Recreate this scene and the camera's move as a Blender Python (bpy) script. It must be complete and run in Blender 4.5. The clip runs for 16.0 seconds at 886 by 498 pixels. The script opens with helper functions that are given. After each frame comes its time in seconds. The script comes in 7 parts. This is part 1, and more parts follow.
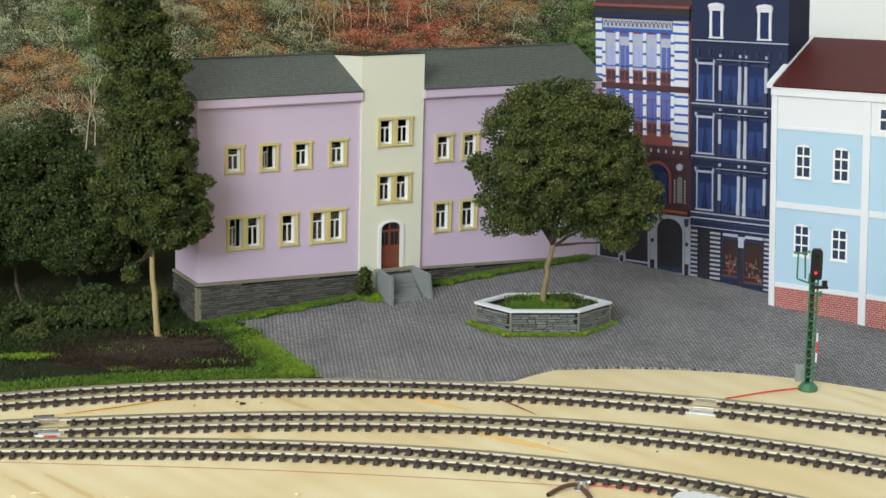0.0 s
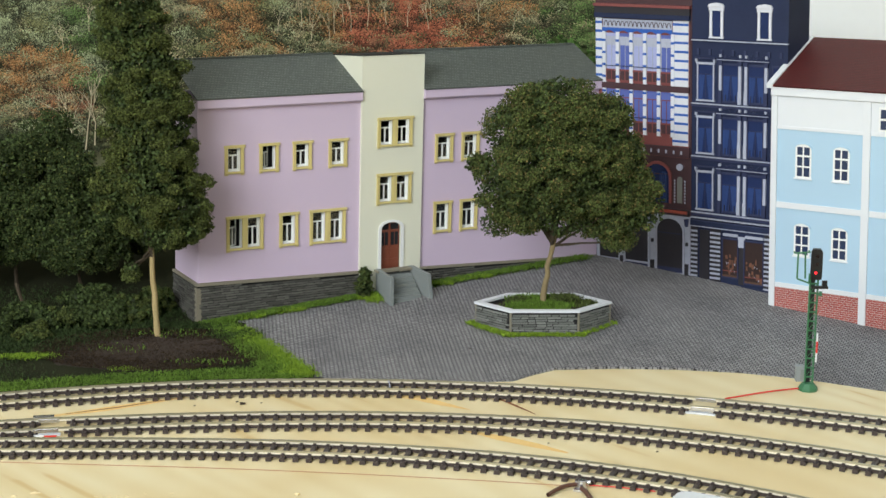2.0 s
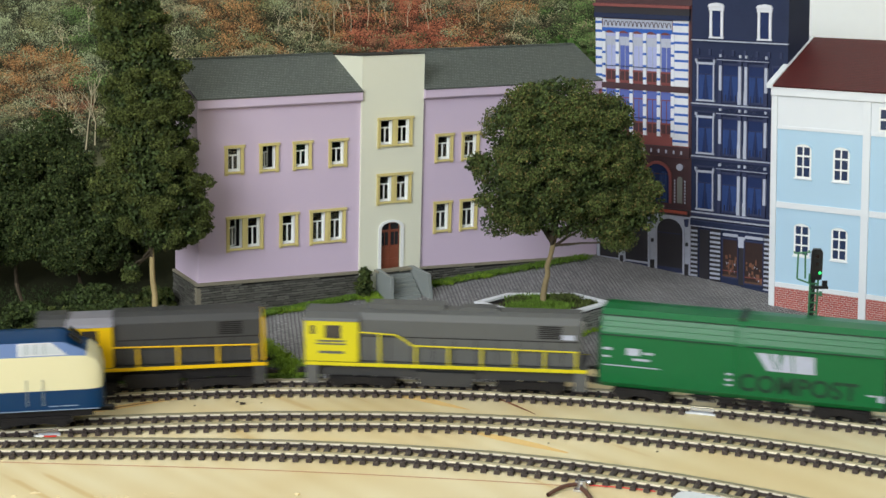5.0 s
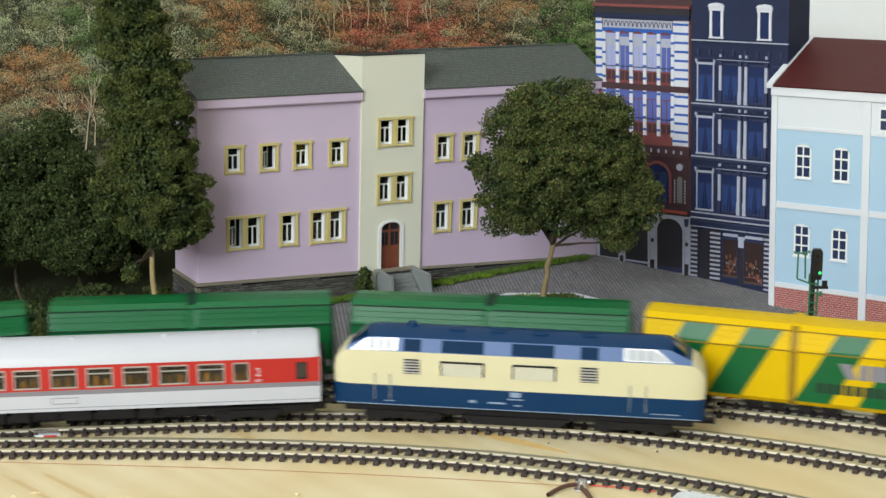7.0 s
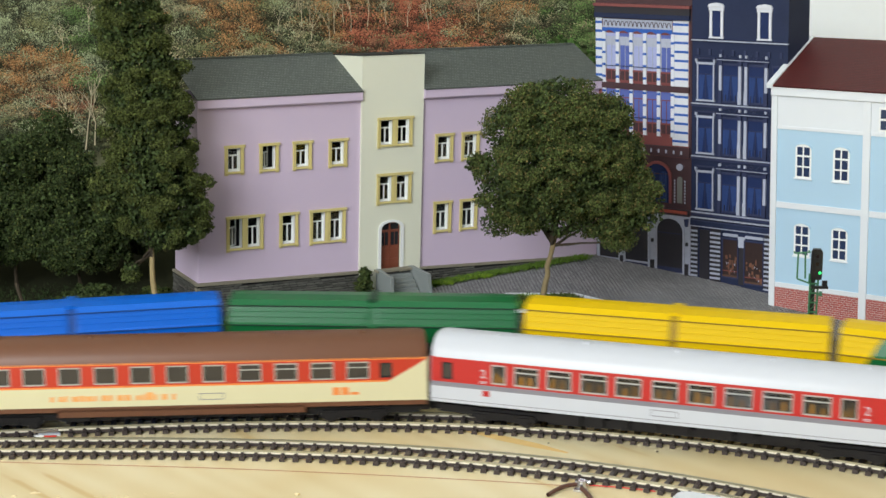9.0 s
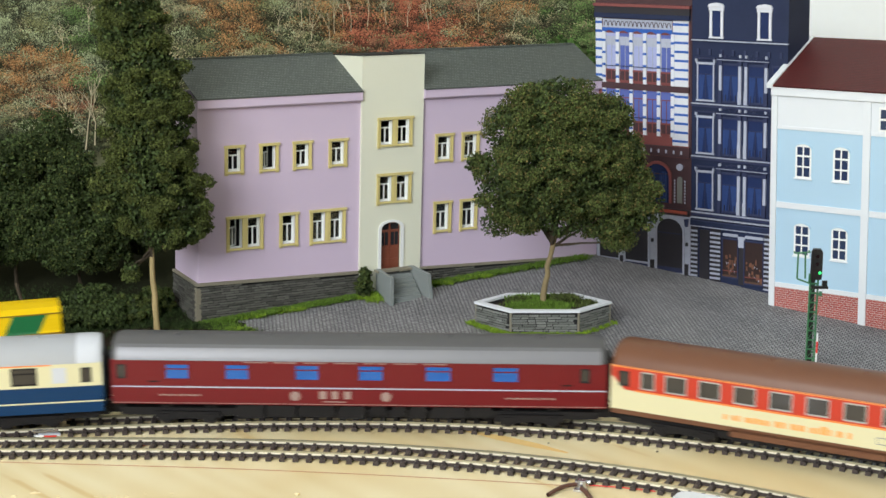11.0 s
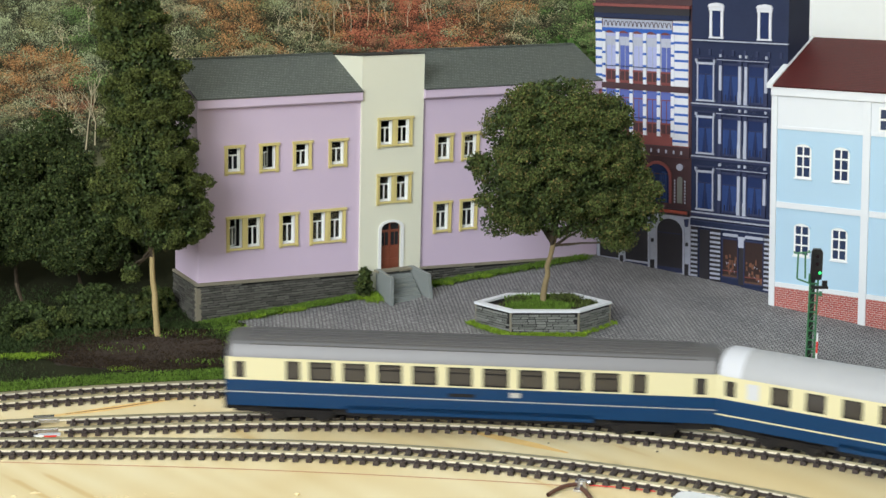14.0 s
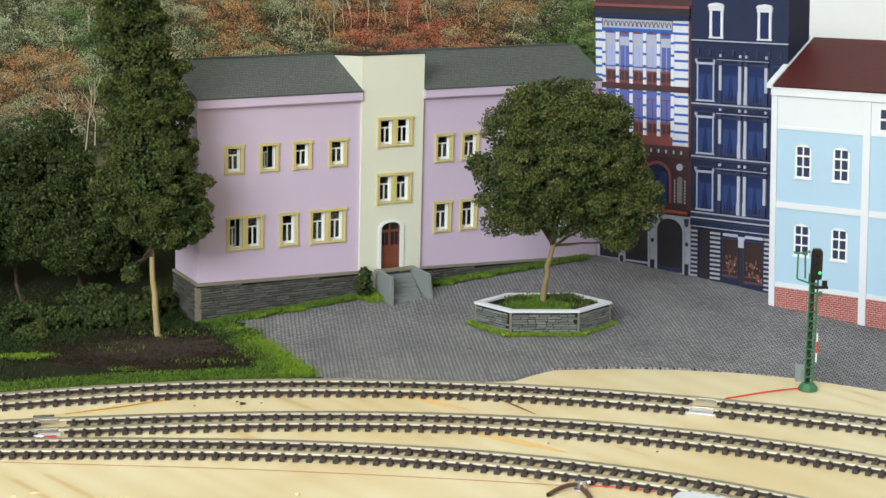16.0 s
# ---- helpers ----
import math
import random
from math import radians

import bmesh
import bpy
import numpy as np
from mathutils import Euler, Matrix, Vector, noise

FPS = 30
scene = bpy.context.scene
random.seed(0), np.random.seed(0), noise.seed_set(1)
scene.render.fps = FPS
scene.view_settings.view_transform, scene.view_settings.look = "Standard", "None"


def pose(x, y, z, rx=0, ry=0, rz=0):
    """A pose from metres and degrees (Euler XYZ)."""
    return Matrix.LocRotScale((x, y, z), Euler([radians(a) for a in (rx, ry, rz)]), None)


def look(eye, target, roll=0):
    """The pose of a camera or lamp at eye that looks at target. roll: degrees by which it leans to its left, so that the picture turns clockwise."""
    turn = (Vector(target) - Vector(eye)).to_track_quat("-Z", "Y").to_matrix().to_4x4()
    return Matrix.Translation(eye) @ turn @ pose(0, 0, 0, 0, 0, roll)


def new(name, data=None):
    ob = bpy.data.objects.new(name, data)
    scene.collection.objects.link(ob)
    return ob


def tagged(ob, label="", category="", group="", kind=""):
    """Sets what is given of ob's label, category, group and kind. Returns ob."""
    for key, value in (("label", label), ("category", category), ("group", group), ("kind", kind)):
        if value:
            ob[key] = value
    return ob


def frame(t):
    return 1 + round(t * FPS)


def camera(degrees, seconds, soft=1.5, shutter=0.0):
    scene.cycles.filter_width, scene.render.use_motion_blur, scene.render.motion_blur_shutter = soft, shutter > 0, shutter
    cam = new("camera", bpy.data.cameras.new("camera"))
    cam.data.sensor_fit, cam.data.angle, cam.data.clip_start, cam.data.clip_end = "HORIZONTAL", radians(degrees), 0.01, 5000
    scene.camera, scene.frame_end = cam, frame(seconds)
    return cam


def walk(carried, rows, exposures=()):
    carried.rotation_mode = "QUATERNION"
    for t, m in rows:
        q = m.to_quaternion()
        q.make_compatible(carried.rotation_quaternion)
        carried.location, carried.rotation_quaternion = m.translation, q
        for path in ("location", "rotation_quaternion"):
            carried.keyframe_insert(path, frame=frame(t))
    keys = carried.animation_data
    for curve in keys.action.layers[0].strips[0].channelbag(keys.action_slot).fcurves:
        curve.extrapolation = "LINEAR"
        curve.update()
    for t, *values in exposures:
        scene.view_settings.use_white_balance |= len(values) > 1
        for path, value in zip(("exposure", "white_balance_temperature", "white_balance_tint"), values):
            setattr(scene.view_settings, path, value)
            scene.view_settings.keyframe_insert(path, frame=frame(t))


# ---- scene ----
# All sizes below are in millimetres of the model; MM turns them into metres.
MM = 0.001
CAM_Z = 347.0
PITCH = math.degrees(math.atan(771.0 / 3000.0))
cam = camera(2 * math.degrees(math.atan(784.0 / 3000.0)), 16.0, 1.5, 0.5)
CAM_POSE = pose(0, 0, CAM_Z * MM, 90 - PITCH, 0, 0)
walk(cam, [(0.0, CAM_POSE), (16.0, CAM_POSE)], [(0.0, -0.17), (4.0, -0.17), (6.5, -0.22), (9.2, -0.17), (11.3, -0.06), (14.0, -0.04), (16.0, -0.04)])

# ---- light: daylight from a window behind the camera, white room ----
world = bpy.data.worlds.new("daylight")
scene.world = world
world.use_nodes = True
wn = world.node_tree
sky = wn.nodes.new("ShaderNodeTexSky")
sky.sky_type, sky.sun_disc = "NISHITA", False
sky.sun_elevation, sky.sun_rotation = radians(40), radians(200)
wn.nodes["Background"].inputs[1].default_value = 0.12
wn.links.new(sky.outputs[0], wn.nodes["Background"].inputs[0])


def area_lamp(name, m, sx, sy, watts, colour):
    data = bpy.data.lights.new(name, "AREA")
    data.shape, data.size, data.size_y, data.energy, data.color = "RECTANGLE", sx, sy, watts, colour
    ob = new(name, data)
    ob.matrix_world = m
    return ob


area_lamp("window_light", look((-1.3, -1.57, 1.45), (0.0, 1.1, 0.05)), 1.5, 1.1, 93, (0.92, 0.97, 0.99))
# Added fill from above for light bounced off the ceiling; no fixture hangs there.
area_lamp("ceiling_light", look((0.0, 0.3, 2.33), (0.0, 0.3, 0)), 1.4, 1.4, 7, (0.92, 0.98, 1.0))


# ---- mesh helpers ----
def P(x, y, z, rx=0, ry=0, rz=0):
    return pose(x * MM, y * MM, z * MM, rx, ry, rz)


def box(bm, x0, x1, y0, y1, z0, z1):
    v = [bm.verts.new(c) for c in ((x0, y0, z0), (x1, y0, z0), (x1, y1, z0), (x0, y1, z0),
                                   (x0, y0, z1), (x1, y0, z1), (x1, y1, z1), (x0, y1, z1))]
    for f in ((0, 3, 2, 1), (4, 5, 6, 7), (0, 1, 5, 4), (1, 2, 6, 5), (2, 3, 7, 6), (3, 0, 4, 7)):
        bm.faces.new([v[i] for i in f])


def prism(bm, outline, a0, a1, axis="x"):
    """Extrudes a closed 2D outline along an axis; the outline's two numbers are the other two axes in order."""
    def put(a, p):
        return {"x": (a, p[0], p[1]), "y": (p[0], a, p[1]), "z": (p[0], p[1], a)}[axis]
    lo = [bm.verts.new(put(a0, p)) for p in outline]
    hi = [bm.verts.new(put(a1, p)) for p in outline]
    n = len(outline)
    for i in range(n):
        bm.faces.new((lo[i], lo[(i + 1) % n], hi[(i + 1) % n], hi[i]))
    bm.faces.new(lo[::-1])
    bm.faces.new(hi)


def rod(bm, p, q, r0, r1=None, n=8):
    p, q = Vector(p), Vector(q)
    r1 = r0 if r1 is None else r1
    d = (q - p).normalized()
    a = d.orthogonal().normalized()
    b = d.cross(a)
    ring = []
    for c, r in ((p, r0), (q, r1)):
        ring.append([bm.verts.new(c + (a * math.cos(2 * math.pi * i / n) + b * math.sin(2 * math.pi * i / n)) * r) for i in range(n)])
    for i in range(n):
        bm.faces.new((ring[0][i], ring[0][(i + 1) % n], ring[1][(i + 1) % n], ring[1][i]))
    bm.faces.new(ring[0][::-1])
    bm.faces.new(ring[1])


def wall(bm, x0, x1, z0, z1, y0, y1, holes):
    """A wall slab in the x-z plane between y0 and y1 with rectangular holes (x0, x1, z0, z1)."""
    xs = sorted({x0, x1, *[h[0] for h in holes], *[h[1] for h in holes]})
    for a, b in zip(xs, xs[1:]):
        m = (a + b) / 2
        cuts = sorted((h[2], h[3]) for h in holes if h[0] < m < h[1])
        z = z0
        for c, d in cuts:
            if c > z:
                box(bm, a, b, y0, y1, z, c)
            z = d
        if z < z1:
            box(bm, a, b, y0, y1, z, z1)
    bmesh.ops.remove_doubles(bm, verts=bm.verts, dist=0.001)


def part(name, bm, material, parent=None, label="", smooth=False, bevel=0.0):
    """Links a bmesh in millimetres as one mesh object under a thing or a part."""
    bmesh.ops.recalc_face_normals(bm, faces=bm.faces)
    if bevel:
        bmesh.ops.bevel(bm, geom=bm.edges[:], offset=bevel, segments=1, affect="EDGES", clamp_overlap=True)
    bmesh.ops.transform(bm, matrix=Matrix.Diagonal((MM, MM, MM, 1)), verts=bm.verts)
    me = bpy.data.meshes.new(name)
    bm.to_mesh(me)
    bm.free()
    if smooth:
        for f in me.polygons:
            f.use_smooth = True
    me.materials.append(material)
    ob = new(name, me)
    ob.parent = parent
    if label:
        ob["label"] = label
    return ob


def boxpart(name, dims, material, parent, label="", bevel=0.0):
    bm = bmesh.new()
    box(bm, *dims)
    return part(name, bm, material, parent, label, bevel=bevel)


def mesh_from(name, verts, faces, material, parent=None):
    me = bpy.data.meshes.new(name)
    me.from_pydata([tuple(c * MM for c in v) for v in verts], [], faces)
    me.materials.append(material)
    ob = new(name, me)
    ob.parent = parent
    return ob


def thing(name, m, label, category, group="", kind=""):
    ob = new(name)
    ob.empty_display_size = 0.02
    ob.matrix_world = m
    return tagged(ob, label, category, group, kind)

# ---- materials ----
def mat(name, colour, rough=0.6, metal=0.0, var=0.12, scale=120.0, fine=900.0, bump=0.08, spec=0.5, tint=None, island=0.0, rand=0.0):
    """A surface with colour variation at two scales and fine relief. Scales are per metre."""
    m = bpy.data.materials.new(name)
    m.use_nodes = True
    t = m.node_tree
    n, l = t.nodes, t.links
    b = n["Principled BSDF"]
    b.inputs["Roughness"].default_value, b.inputs["Metallic"].default_value = rough, metal
    b.inputs["Specular IOR Level"].default_value = spec
    co = n.new("ShaderNodeTexCoord")
    big, small = n.new("ShaderNodeTexNoise"), n.new("ShaderNodeTexNoise")
    big.inputs["Scale"].default_value, small.inputs["Scale"].default_value = scale, fine
    big.inputs["Detail"].default_value, small.inputs["Detail"].default_value = 4, 3
    for x in (big, small):
        l.new(co.outputs["Object"], x.inputs["Vector"])
    dark = [c * (1 - var) for c in colour[:3]]
    light = [min(1, c * (1 + var)) for c in (tint or colour)[:3]]
    ramp = n.new("ShaderNodeMix")
    ramp.data_type = "RGBA"
    ramp.inputs[6].default_value, ramp.inputs[7].default_value = (*dark, 1), (*light, 1)
    mixf = n.new("ShaderNodeMath")
    mixf.operation = "MULTIPLY_ADD"
    mixf.inputs[1].default_value = 0.35
    add = n.new("ShaderNodeMath")
    add.operation = "MULTIPLY_ADD"
    add.inputs[1].default_value = 0.65
    l.new(big.outputs["Fac"], add.inputs[0])
    l.new(small.outputs["Fac"], mixf.inputs[0])
    l.new(mixf.outputs[0], add.inputs[2])
    l.new(add.outputs[0], ramp.inputs[0])
    last = ramp.outputs[2]
    if island or rand:
        src = n.new("ShaderNodeNewGeometry").outputs["Random Per Island"] if island else n.new("ShaderNodeObjectInfo").outputs["Random"]
        k = island or rand
        mr = n.new("ShaderNodeMapRange")
        mr.inputs[3].default_value, mr.inputs[4].default_value = 1 - k, 1 + k
        l.new(src, mr.inputs[0])
        hs = n.new("ShaderNodeHueSaturation")
        l.new(mr.outputs[0], hs.inputs["Value"])
        l.new(last, hs.inputs["Color"])
        last = hs.outputs[0]
    l.new(last, b.inputs["Base Color"])
    if bump:
        bp = n.new("ShaderNodeBump")
        bp.inputs["Strength"].default_value, bp.inputs["Distance"].default_value = bump, 0.0005
        l.new(small.outputs["Fac"], bp.inputs["Height"])
        l.new(bp.outputs[0], b.inputs["Normal"])
    return m


def rgb(r, g, b):
    """Linear colour from 8-bit screen values."""
    return tuple(((c / 255) / 12.92 if c / 255 <= 0.04045 else ((c / 255 + 0.055) / 1.055) ** 2.4) for c in (r, g, b))


def glow(name, colour, strength):
    m = bpy.data.materials.new(name)
    m.use_nodes = True
    b = m.node_tree.nodes["Principled BSDF"]
    b.inputs["Base Color"].default_value = (*colour, 1)
    b.inputs["Emission Color"].default_value = (*colour, 1)
    b.inputs["Emission Strength"].default_value = strength
    return m


def pine():
    m = mat("pine_board", rgb(226, 205, 158), 0.55, var=0.06)
    t = m.node_tree
    n, l = t.nodes, t.links
    b = n["Principled BSDF"]
    co = n["Texture Coordinate"]
    mp = n.new("ShaderNodeMapping")
    turn = n.new("ShaderNodeMapping")
    turn.inputs["Rotation"].default_value = (0, 0, radians(48))
    l.new(co.outputs["Object"], turn.inputs["Vector"])
    mp.inputs["Scale"].default_value = (3.0, 20.0, 3.0)
    l.new(turn.outputs[0], mp.inputs["Vector"])
    wv = n.new("ShaderNodeTexWave")
    wv.wave_type, wv.bands_direction, wv.wave_profile = "BANDS", "Y", "SIN"
    wv.inputs["Scale"].default_value, wv.inputs["Distortion"].default_value = 0.7, 14.0
    wv.inputs["Detail"].default_value, wv.inputs["Detail Scale"].default_value = 3, 0.55
    l.new(mp.outputs[0], wv.inputs["Vector"])
    cr = n.new("ShaderNodeValToRGB")
    e = cr.color_ramp.elements
    e[0].position, e[0].color = 0.0, (*rgb(239, 225, 185), 1)
    e[1].position, e[1].color = 1.0, (*rgb(220, 194, 140), 1)
    k = cr.color_ramp.elements.new(0.86)
    k.color = (*rgb(233, 216, 171), 1)
    fade = n.new("ShaderNodeTexNoise")
    fade.inputs["Scale"].default_value, fade.inputs["Detail"].default_value = 11.0, 3
    l.new(turn.outputs[0], fade.inputs["Vector"])
    keep = n.new("ShaderNodeMapRange")
    keep.inputs[1].default_value, keep.inputs[2].default_value = 0.38, 0.68
    keep.inputs[3].default_value, keep.inputs[4].default_value = 0.45, 1.0
    l.new(fade.outputs["Fac"], keep.inputs[0])
    ring = n.new("ShaderNodeMath")
    ring.operation = "MULTIPLY"
    l.new(wv.outputs["Fac"], ring.inputs[0])
    l.new(keep.outputs[0], ring.inputs[1])
    l.new(ring.outputs[0], cr.inputs[0])
    nz = n.new("ShaderNodeTexNoise")
    nz.inputs["Scale"].default_value = 9.0
    l.new(co.outputs["Object"], nz.inputs["Vector"])
    mx = n.new("ShaderNodeMix")
    mx.data_type, mx.blend_type = "RGBA", "MULTIPLY"
    mx.inputs[0].default_value = 0.5
    cr2 = n.new("ShaderNodeValToRGB")
    cr2.color_ramp.elements[0].position, cr2.color_ramp.elements[0].color = 0.33, (0.84, 0.72, 0.50, 1)
    cr2.color_ramp.elements[1].position, cr2.color_ramp.elements[1].color = 0.6, (1, 1, 1, 1)
    l.new(nz.outputs["Fac"], cr2.inputs[0])
    l.new(cr.outputs[0], mx.inputs[6])
    l.new(cr2.outputs[0], mx.inputs[7])
    l.new(mx.outputs[2], b.inputs["Base Color"])
    return m


def cobble():
    m = mat("cobble_sheet", rgb(120, 120, 124), 0.85, var=0.1, spec=0.15)
    t = m.node_tree
    n, l = t.nodes, t.links
    b = n["Principled BSDF"]
    co = n["Texture Coordinate"]
    mp = n.new("ShaderNodeMapping")
    mp.inputs["Rotation"].default_value = (0, 0, radians(21))
    l.new(co.outputs["Object"], mp.inputs["Vector"])
    br = n.new("ShaderNodeTexBrick")
    br.inputs["Scale"].default_value = 200.0
    br.inputs["Mortar Size"].default_value = 0.075
    br.inputs["Mortar Smooth"].default_value = 0.6
    br.inputs["Brick Width"].default_value, br.inputs["Row Height"].default_value = 0.60, 0.56
    br.inputs["Color1"].default_value = (*rgb(164, 163, 163), 1)
    br.inputs["Color2"].default_value = (*rgb(138, 137, 138), 1)
    br.inputs["Mortar"].default_value = (*rgb(56, 56, 58), 1)
    l.new(mp.outputs[0], br.inputs["Vector"])
    nz = n.new("ShaderNodeTexNoise")
    nz.inputs["Scale"].default_value, nz.inputs["Detail"].default_value = 22.0, 5
    l.new(co.outputs["Object"], nz.inputs["Vector"])
    cr = n.new("ShaderNodeValToRGB")
    cr.color_ramp.elements[0].position, cr.color_ramp.elements[0].color = 0.3, (0.78, 0.78, 0.8, 1)
    cr.color_ramp.elements[1].position, cr.color_ramp.elements[1].color = 0.7, (1.08, 1.08, 1.08, 1)
    l.new(nz.outputs["Fac"], cr.inputs[0])
    mx = n.new("ShaderNodeMix")
    mx.data_type, mx.blend_type = "RGBA", "MULTIPLY"
    mx.inputs[0].default_value = 1.0
    l.new(br.outputs["Color"], mx.inputs[6])
    l.new(cr.outputs[0], mx.inputs[7])
    l.new(mx.outputs[2], b.inputs["Base Color"])
    bp = n.new("ShaderNodeBump")
    bp.invert = True
    bp.inputs["Strength"].default_value, bp.inputs["Distance"].default_value = 0.6, 0.0003
    l.new(br.outputs["Fac"], bp.inputs["Height"])
    l.new(bp.outputs[0], b.inputs["Normal"])
    return m


PINE, COBBLE = pine(), cobble()
RAIL = mat("rail_nickel", rgb(178, 172, 146), 0.34, 0.65, var=0.08, bump=0.02)
# Near-white foot: the bright reflection along the rail is painted in.
RAILSIDE = mat("rail_foot_sheen", rgb(232, 226, 208), 0.35, 0.2, var=0.05)
SLEEPER = mat("sleeper_plastic", rgb(58, 49, 47), 0.5, var=0.15)
WHITEWALL = mat("white_paint", (0.8, 0.8, 0.78), 0.8, var=0.03, scale=8, fine=60)
PINK = mat("lilac_plaster", rgb(206, 188, 210), 0.75, var=0.035, scale=25, fine=700)
CREAM = mat("cream_plaster", rgb(224, 224, 205), 0.75, var=0.03, scale=25, fine=700)
OCHRE = mat("ochre_trim", rgb(205, 190, 128), 0.65, var=0.08)
SASH = mat("white_sash", rgb(236, 238, 236), 0.45, var=0.03)
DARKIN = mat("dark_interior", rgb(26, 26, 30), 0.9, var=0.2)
STONE = mat("grey_stone", rgb(104, 106, 102), 0.85, var=0.3, scale=160, fine=1500, bump=0.5, rand=0.35)
MORTAR = mat("dark_mortar", rgb(30, 30, 30), 0.9, var=0.2)
DARKSTONE = mat("dark_split_stone", rgb(80, 79, 74), 0.9, var=0.35, scale=160, fine=1500, bump=0.5, rand=0.35)
CAPSTONE = mat("plinth_cap", rgb(128, 122, 106), 0.8, var=0.15)
CONCRETE = mat("grey_concrete", rgb(128, 134, 132), 0.8, var=0.12, scale=60)
DOORWOOD = mat("brown_door", rgb(116, 62, 44), 0.45, var=0.18, scale=200)
WHITE = mat("white_plastic", rgb(226, 230, 234), 0.4, var=0.02, bump=0.02)
PALEBLUE = mat("pale_blue_plaster", rgb(176, 206, 226), 0.7, var=0.03, scale=30)
ROOFTILE = mat("green_grey_roof_tiles", rgb(88, 96, 92), 0.7, var=0.15)


def tile_relief(m, width, height, c1, c2, gap, rot=0.0, bumpy=0.8):
    """Small courses of tiles or bricks, as relief and slight colour change; sizes in millimetres."""
    t = m.node_tree
    n, l = t.nodes, t.links
    b = n["Principled BSDF"]
    co = n["Texture Coordinate"]
    sx = n.new("ShaderNodeSeparateXYZ")
    l.new(co.outputs["Object"], sx.inputs[0])
    cb = n.new("ShaderNodeCombineXYZ")
    l.new(sx.outputs["X"], cb.inputs["X"])
    l.new(sx.outputs["Z"], cb.inputs["Y"])
    br = n.new("ShaderNodeTexBrick")
    br.inputs["Scale"].default_value = 1000.0
    br.inputs["Brick Width"].default_value, br.inputs["Row Height"].default_value = width, height
    br.inputs["Mortar Size"].default_value, br.inputs["Mortar Smooth"].default_value = gap, 0.3
    for k, c in (("Color1", c1), ("Color2", c2), ("Mortar", [x * 0.45 for x in c1] if bumpy > 0.7 else (0.62, 0.56, 0.52))):
        br.inputs[k].default_value = (*c, 1)
    l.new(cb.outputs[0], br.inputs["Vector"])
    l.new(br.outputs["Color"], b.inputs["Base Color"])
    bp = n.new("ShaderNodeBump")
    bp.invert = True
    bp.inputs["Strength"].default_value, bp.inputs["Distance"].default_value = bumpy, 0.0004
    l.new(br.outputs["Fac"], bp.inputs["Height"])
    l.new(bp.outputs[0], b.inputs["Normal"])


tile_relief(ROOFTILE, 2.2, 0.85, rgb(116, 123, 117), rgb(92, 99, 94), 0.28)
REDROOF = mat("dark_red_roof", rgb(92, 24, 24), 0.55, var=0.15)
tile_relief(REDROOF, 2.0, 0.8, rgb(96, 24, 24), rgb(82, 20, 22), 0.2)
BRICK = mat("red_brick_sheet", rgb(170, 84, 78), 0.7)
tile_relief(BRICK, 3.4, 1.55, rgb(178, 88, 80), rgb(158, 74, 70), 0.14, bumpy=0.4)
NAVY = mat("navy_print", rgb(22, 26, 44), 0.65, var=0.45, scale=60, tint=rgb(34, 41, 64), spec=0.2)
NAVYTRIM = mat("navy_trim", rgb(44, 49, 74), 0.6, var=0.5, scale=250, spec=0.25)
PALETRIM = mat("pale_stone_print", rgb(150, 154, 168), 0.65, var=0.45, scale=300, spec=0.25)
BLUEPANE = mat("blue_printed_glass", rgb(10, 15, 30), 0.45, var=0.6, scale=90, tint=rgb(26, 38, 72), spec=0.25)
CURTAIN = mat("blue_printed_curtain", rgb(16, 26, 52), 0.5, var=0.6, scale=260, tint=rgb(36, 54, 96), spec=0.25)
WHITEPRINT = mat("white_stucco_print", rgb(198, 200, 206), 0.65, var=0.25, scale=260, spec=0.25)
VIOLETPANE = mat("violet_printed_glass", rgb(74, 86, 142), 0.45, var=0.6, scale=220, spec=0.3)
LILAC = mat("lilac_white_print", rgb(140, 146, 180), 0.5, var=0.5, scale=260, spec=0.3)
ROYAL = mat("royal_blue_stripe", rgb(40, 88, 170), 0.5, var=0.12)
REDBROWN = mat("red_brown_print", rgb(116, 62, 60), 0.6, var=0.25, scale=90)
DARKBROWN = mat("dark_brown_print", rgb(62, 40, 44), 0.6, var=0.3, scale=70)
ORANGE = mat("orange_red_print", rgb(138, 62, 46), 0.65, var=0.3, scale=200)
SHOP = mat("shop_display", rgb(26, 20, 22), 0.4, var=0.4, scale=350, tint=rgb(46, 33, 31))
BLACK = mat("black_plastic", rgb(22, 22, 24), 0.45, var=0.2)
CHARCOAL = mat("charcoal_print", rgb(36, 34, 40), 0.5, var=0.3)


def glass_mat():
    m = bpy.data.materials.new("window_glass")
    m.use_nodes = True
    b = m.node_tree.nodes["Principled BSDF"]
    b.inputs["Base Color"].default_value = (0.9, 0.95, 0.95, 1)
    b.inputs["Roughness"].default_value = 0.03
    b.inputs["Transmission Weight"].default_value = 1.0
    b.inputs["IOR"].default_value = 1.45
    return m


GLASS = glass_mat()
COACHGLASS = glass_mat()
COACHGLASS.name = "smoked_coach_glass"
COACHGLASS.node_tree.nodes["Principled BSDF"].inputs["Base Color"].default_value = (0.5, 0.44, 0.36, 1)
COACHGLASS.node_tree.nodes["Principled BSDF"].inputs["Specular IOR Level"].default_value = 0.3

# ---- tracks: y as a cubic in x / 100 mm, straight beyond 300 mm ----
TRACKS = {"rear": (993.16, -10.1109, -6.3208, 0.1771), "middle": (934.8, -8.928, -6.831, -0.588), "front": (878.54, -19.561, -8.0619, -1.0711)}
RAIL_TOP = 5.0


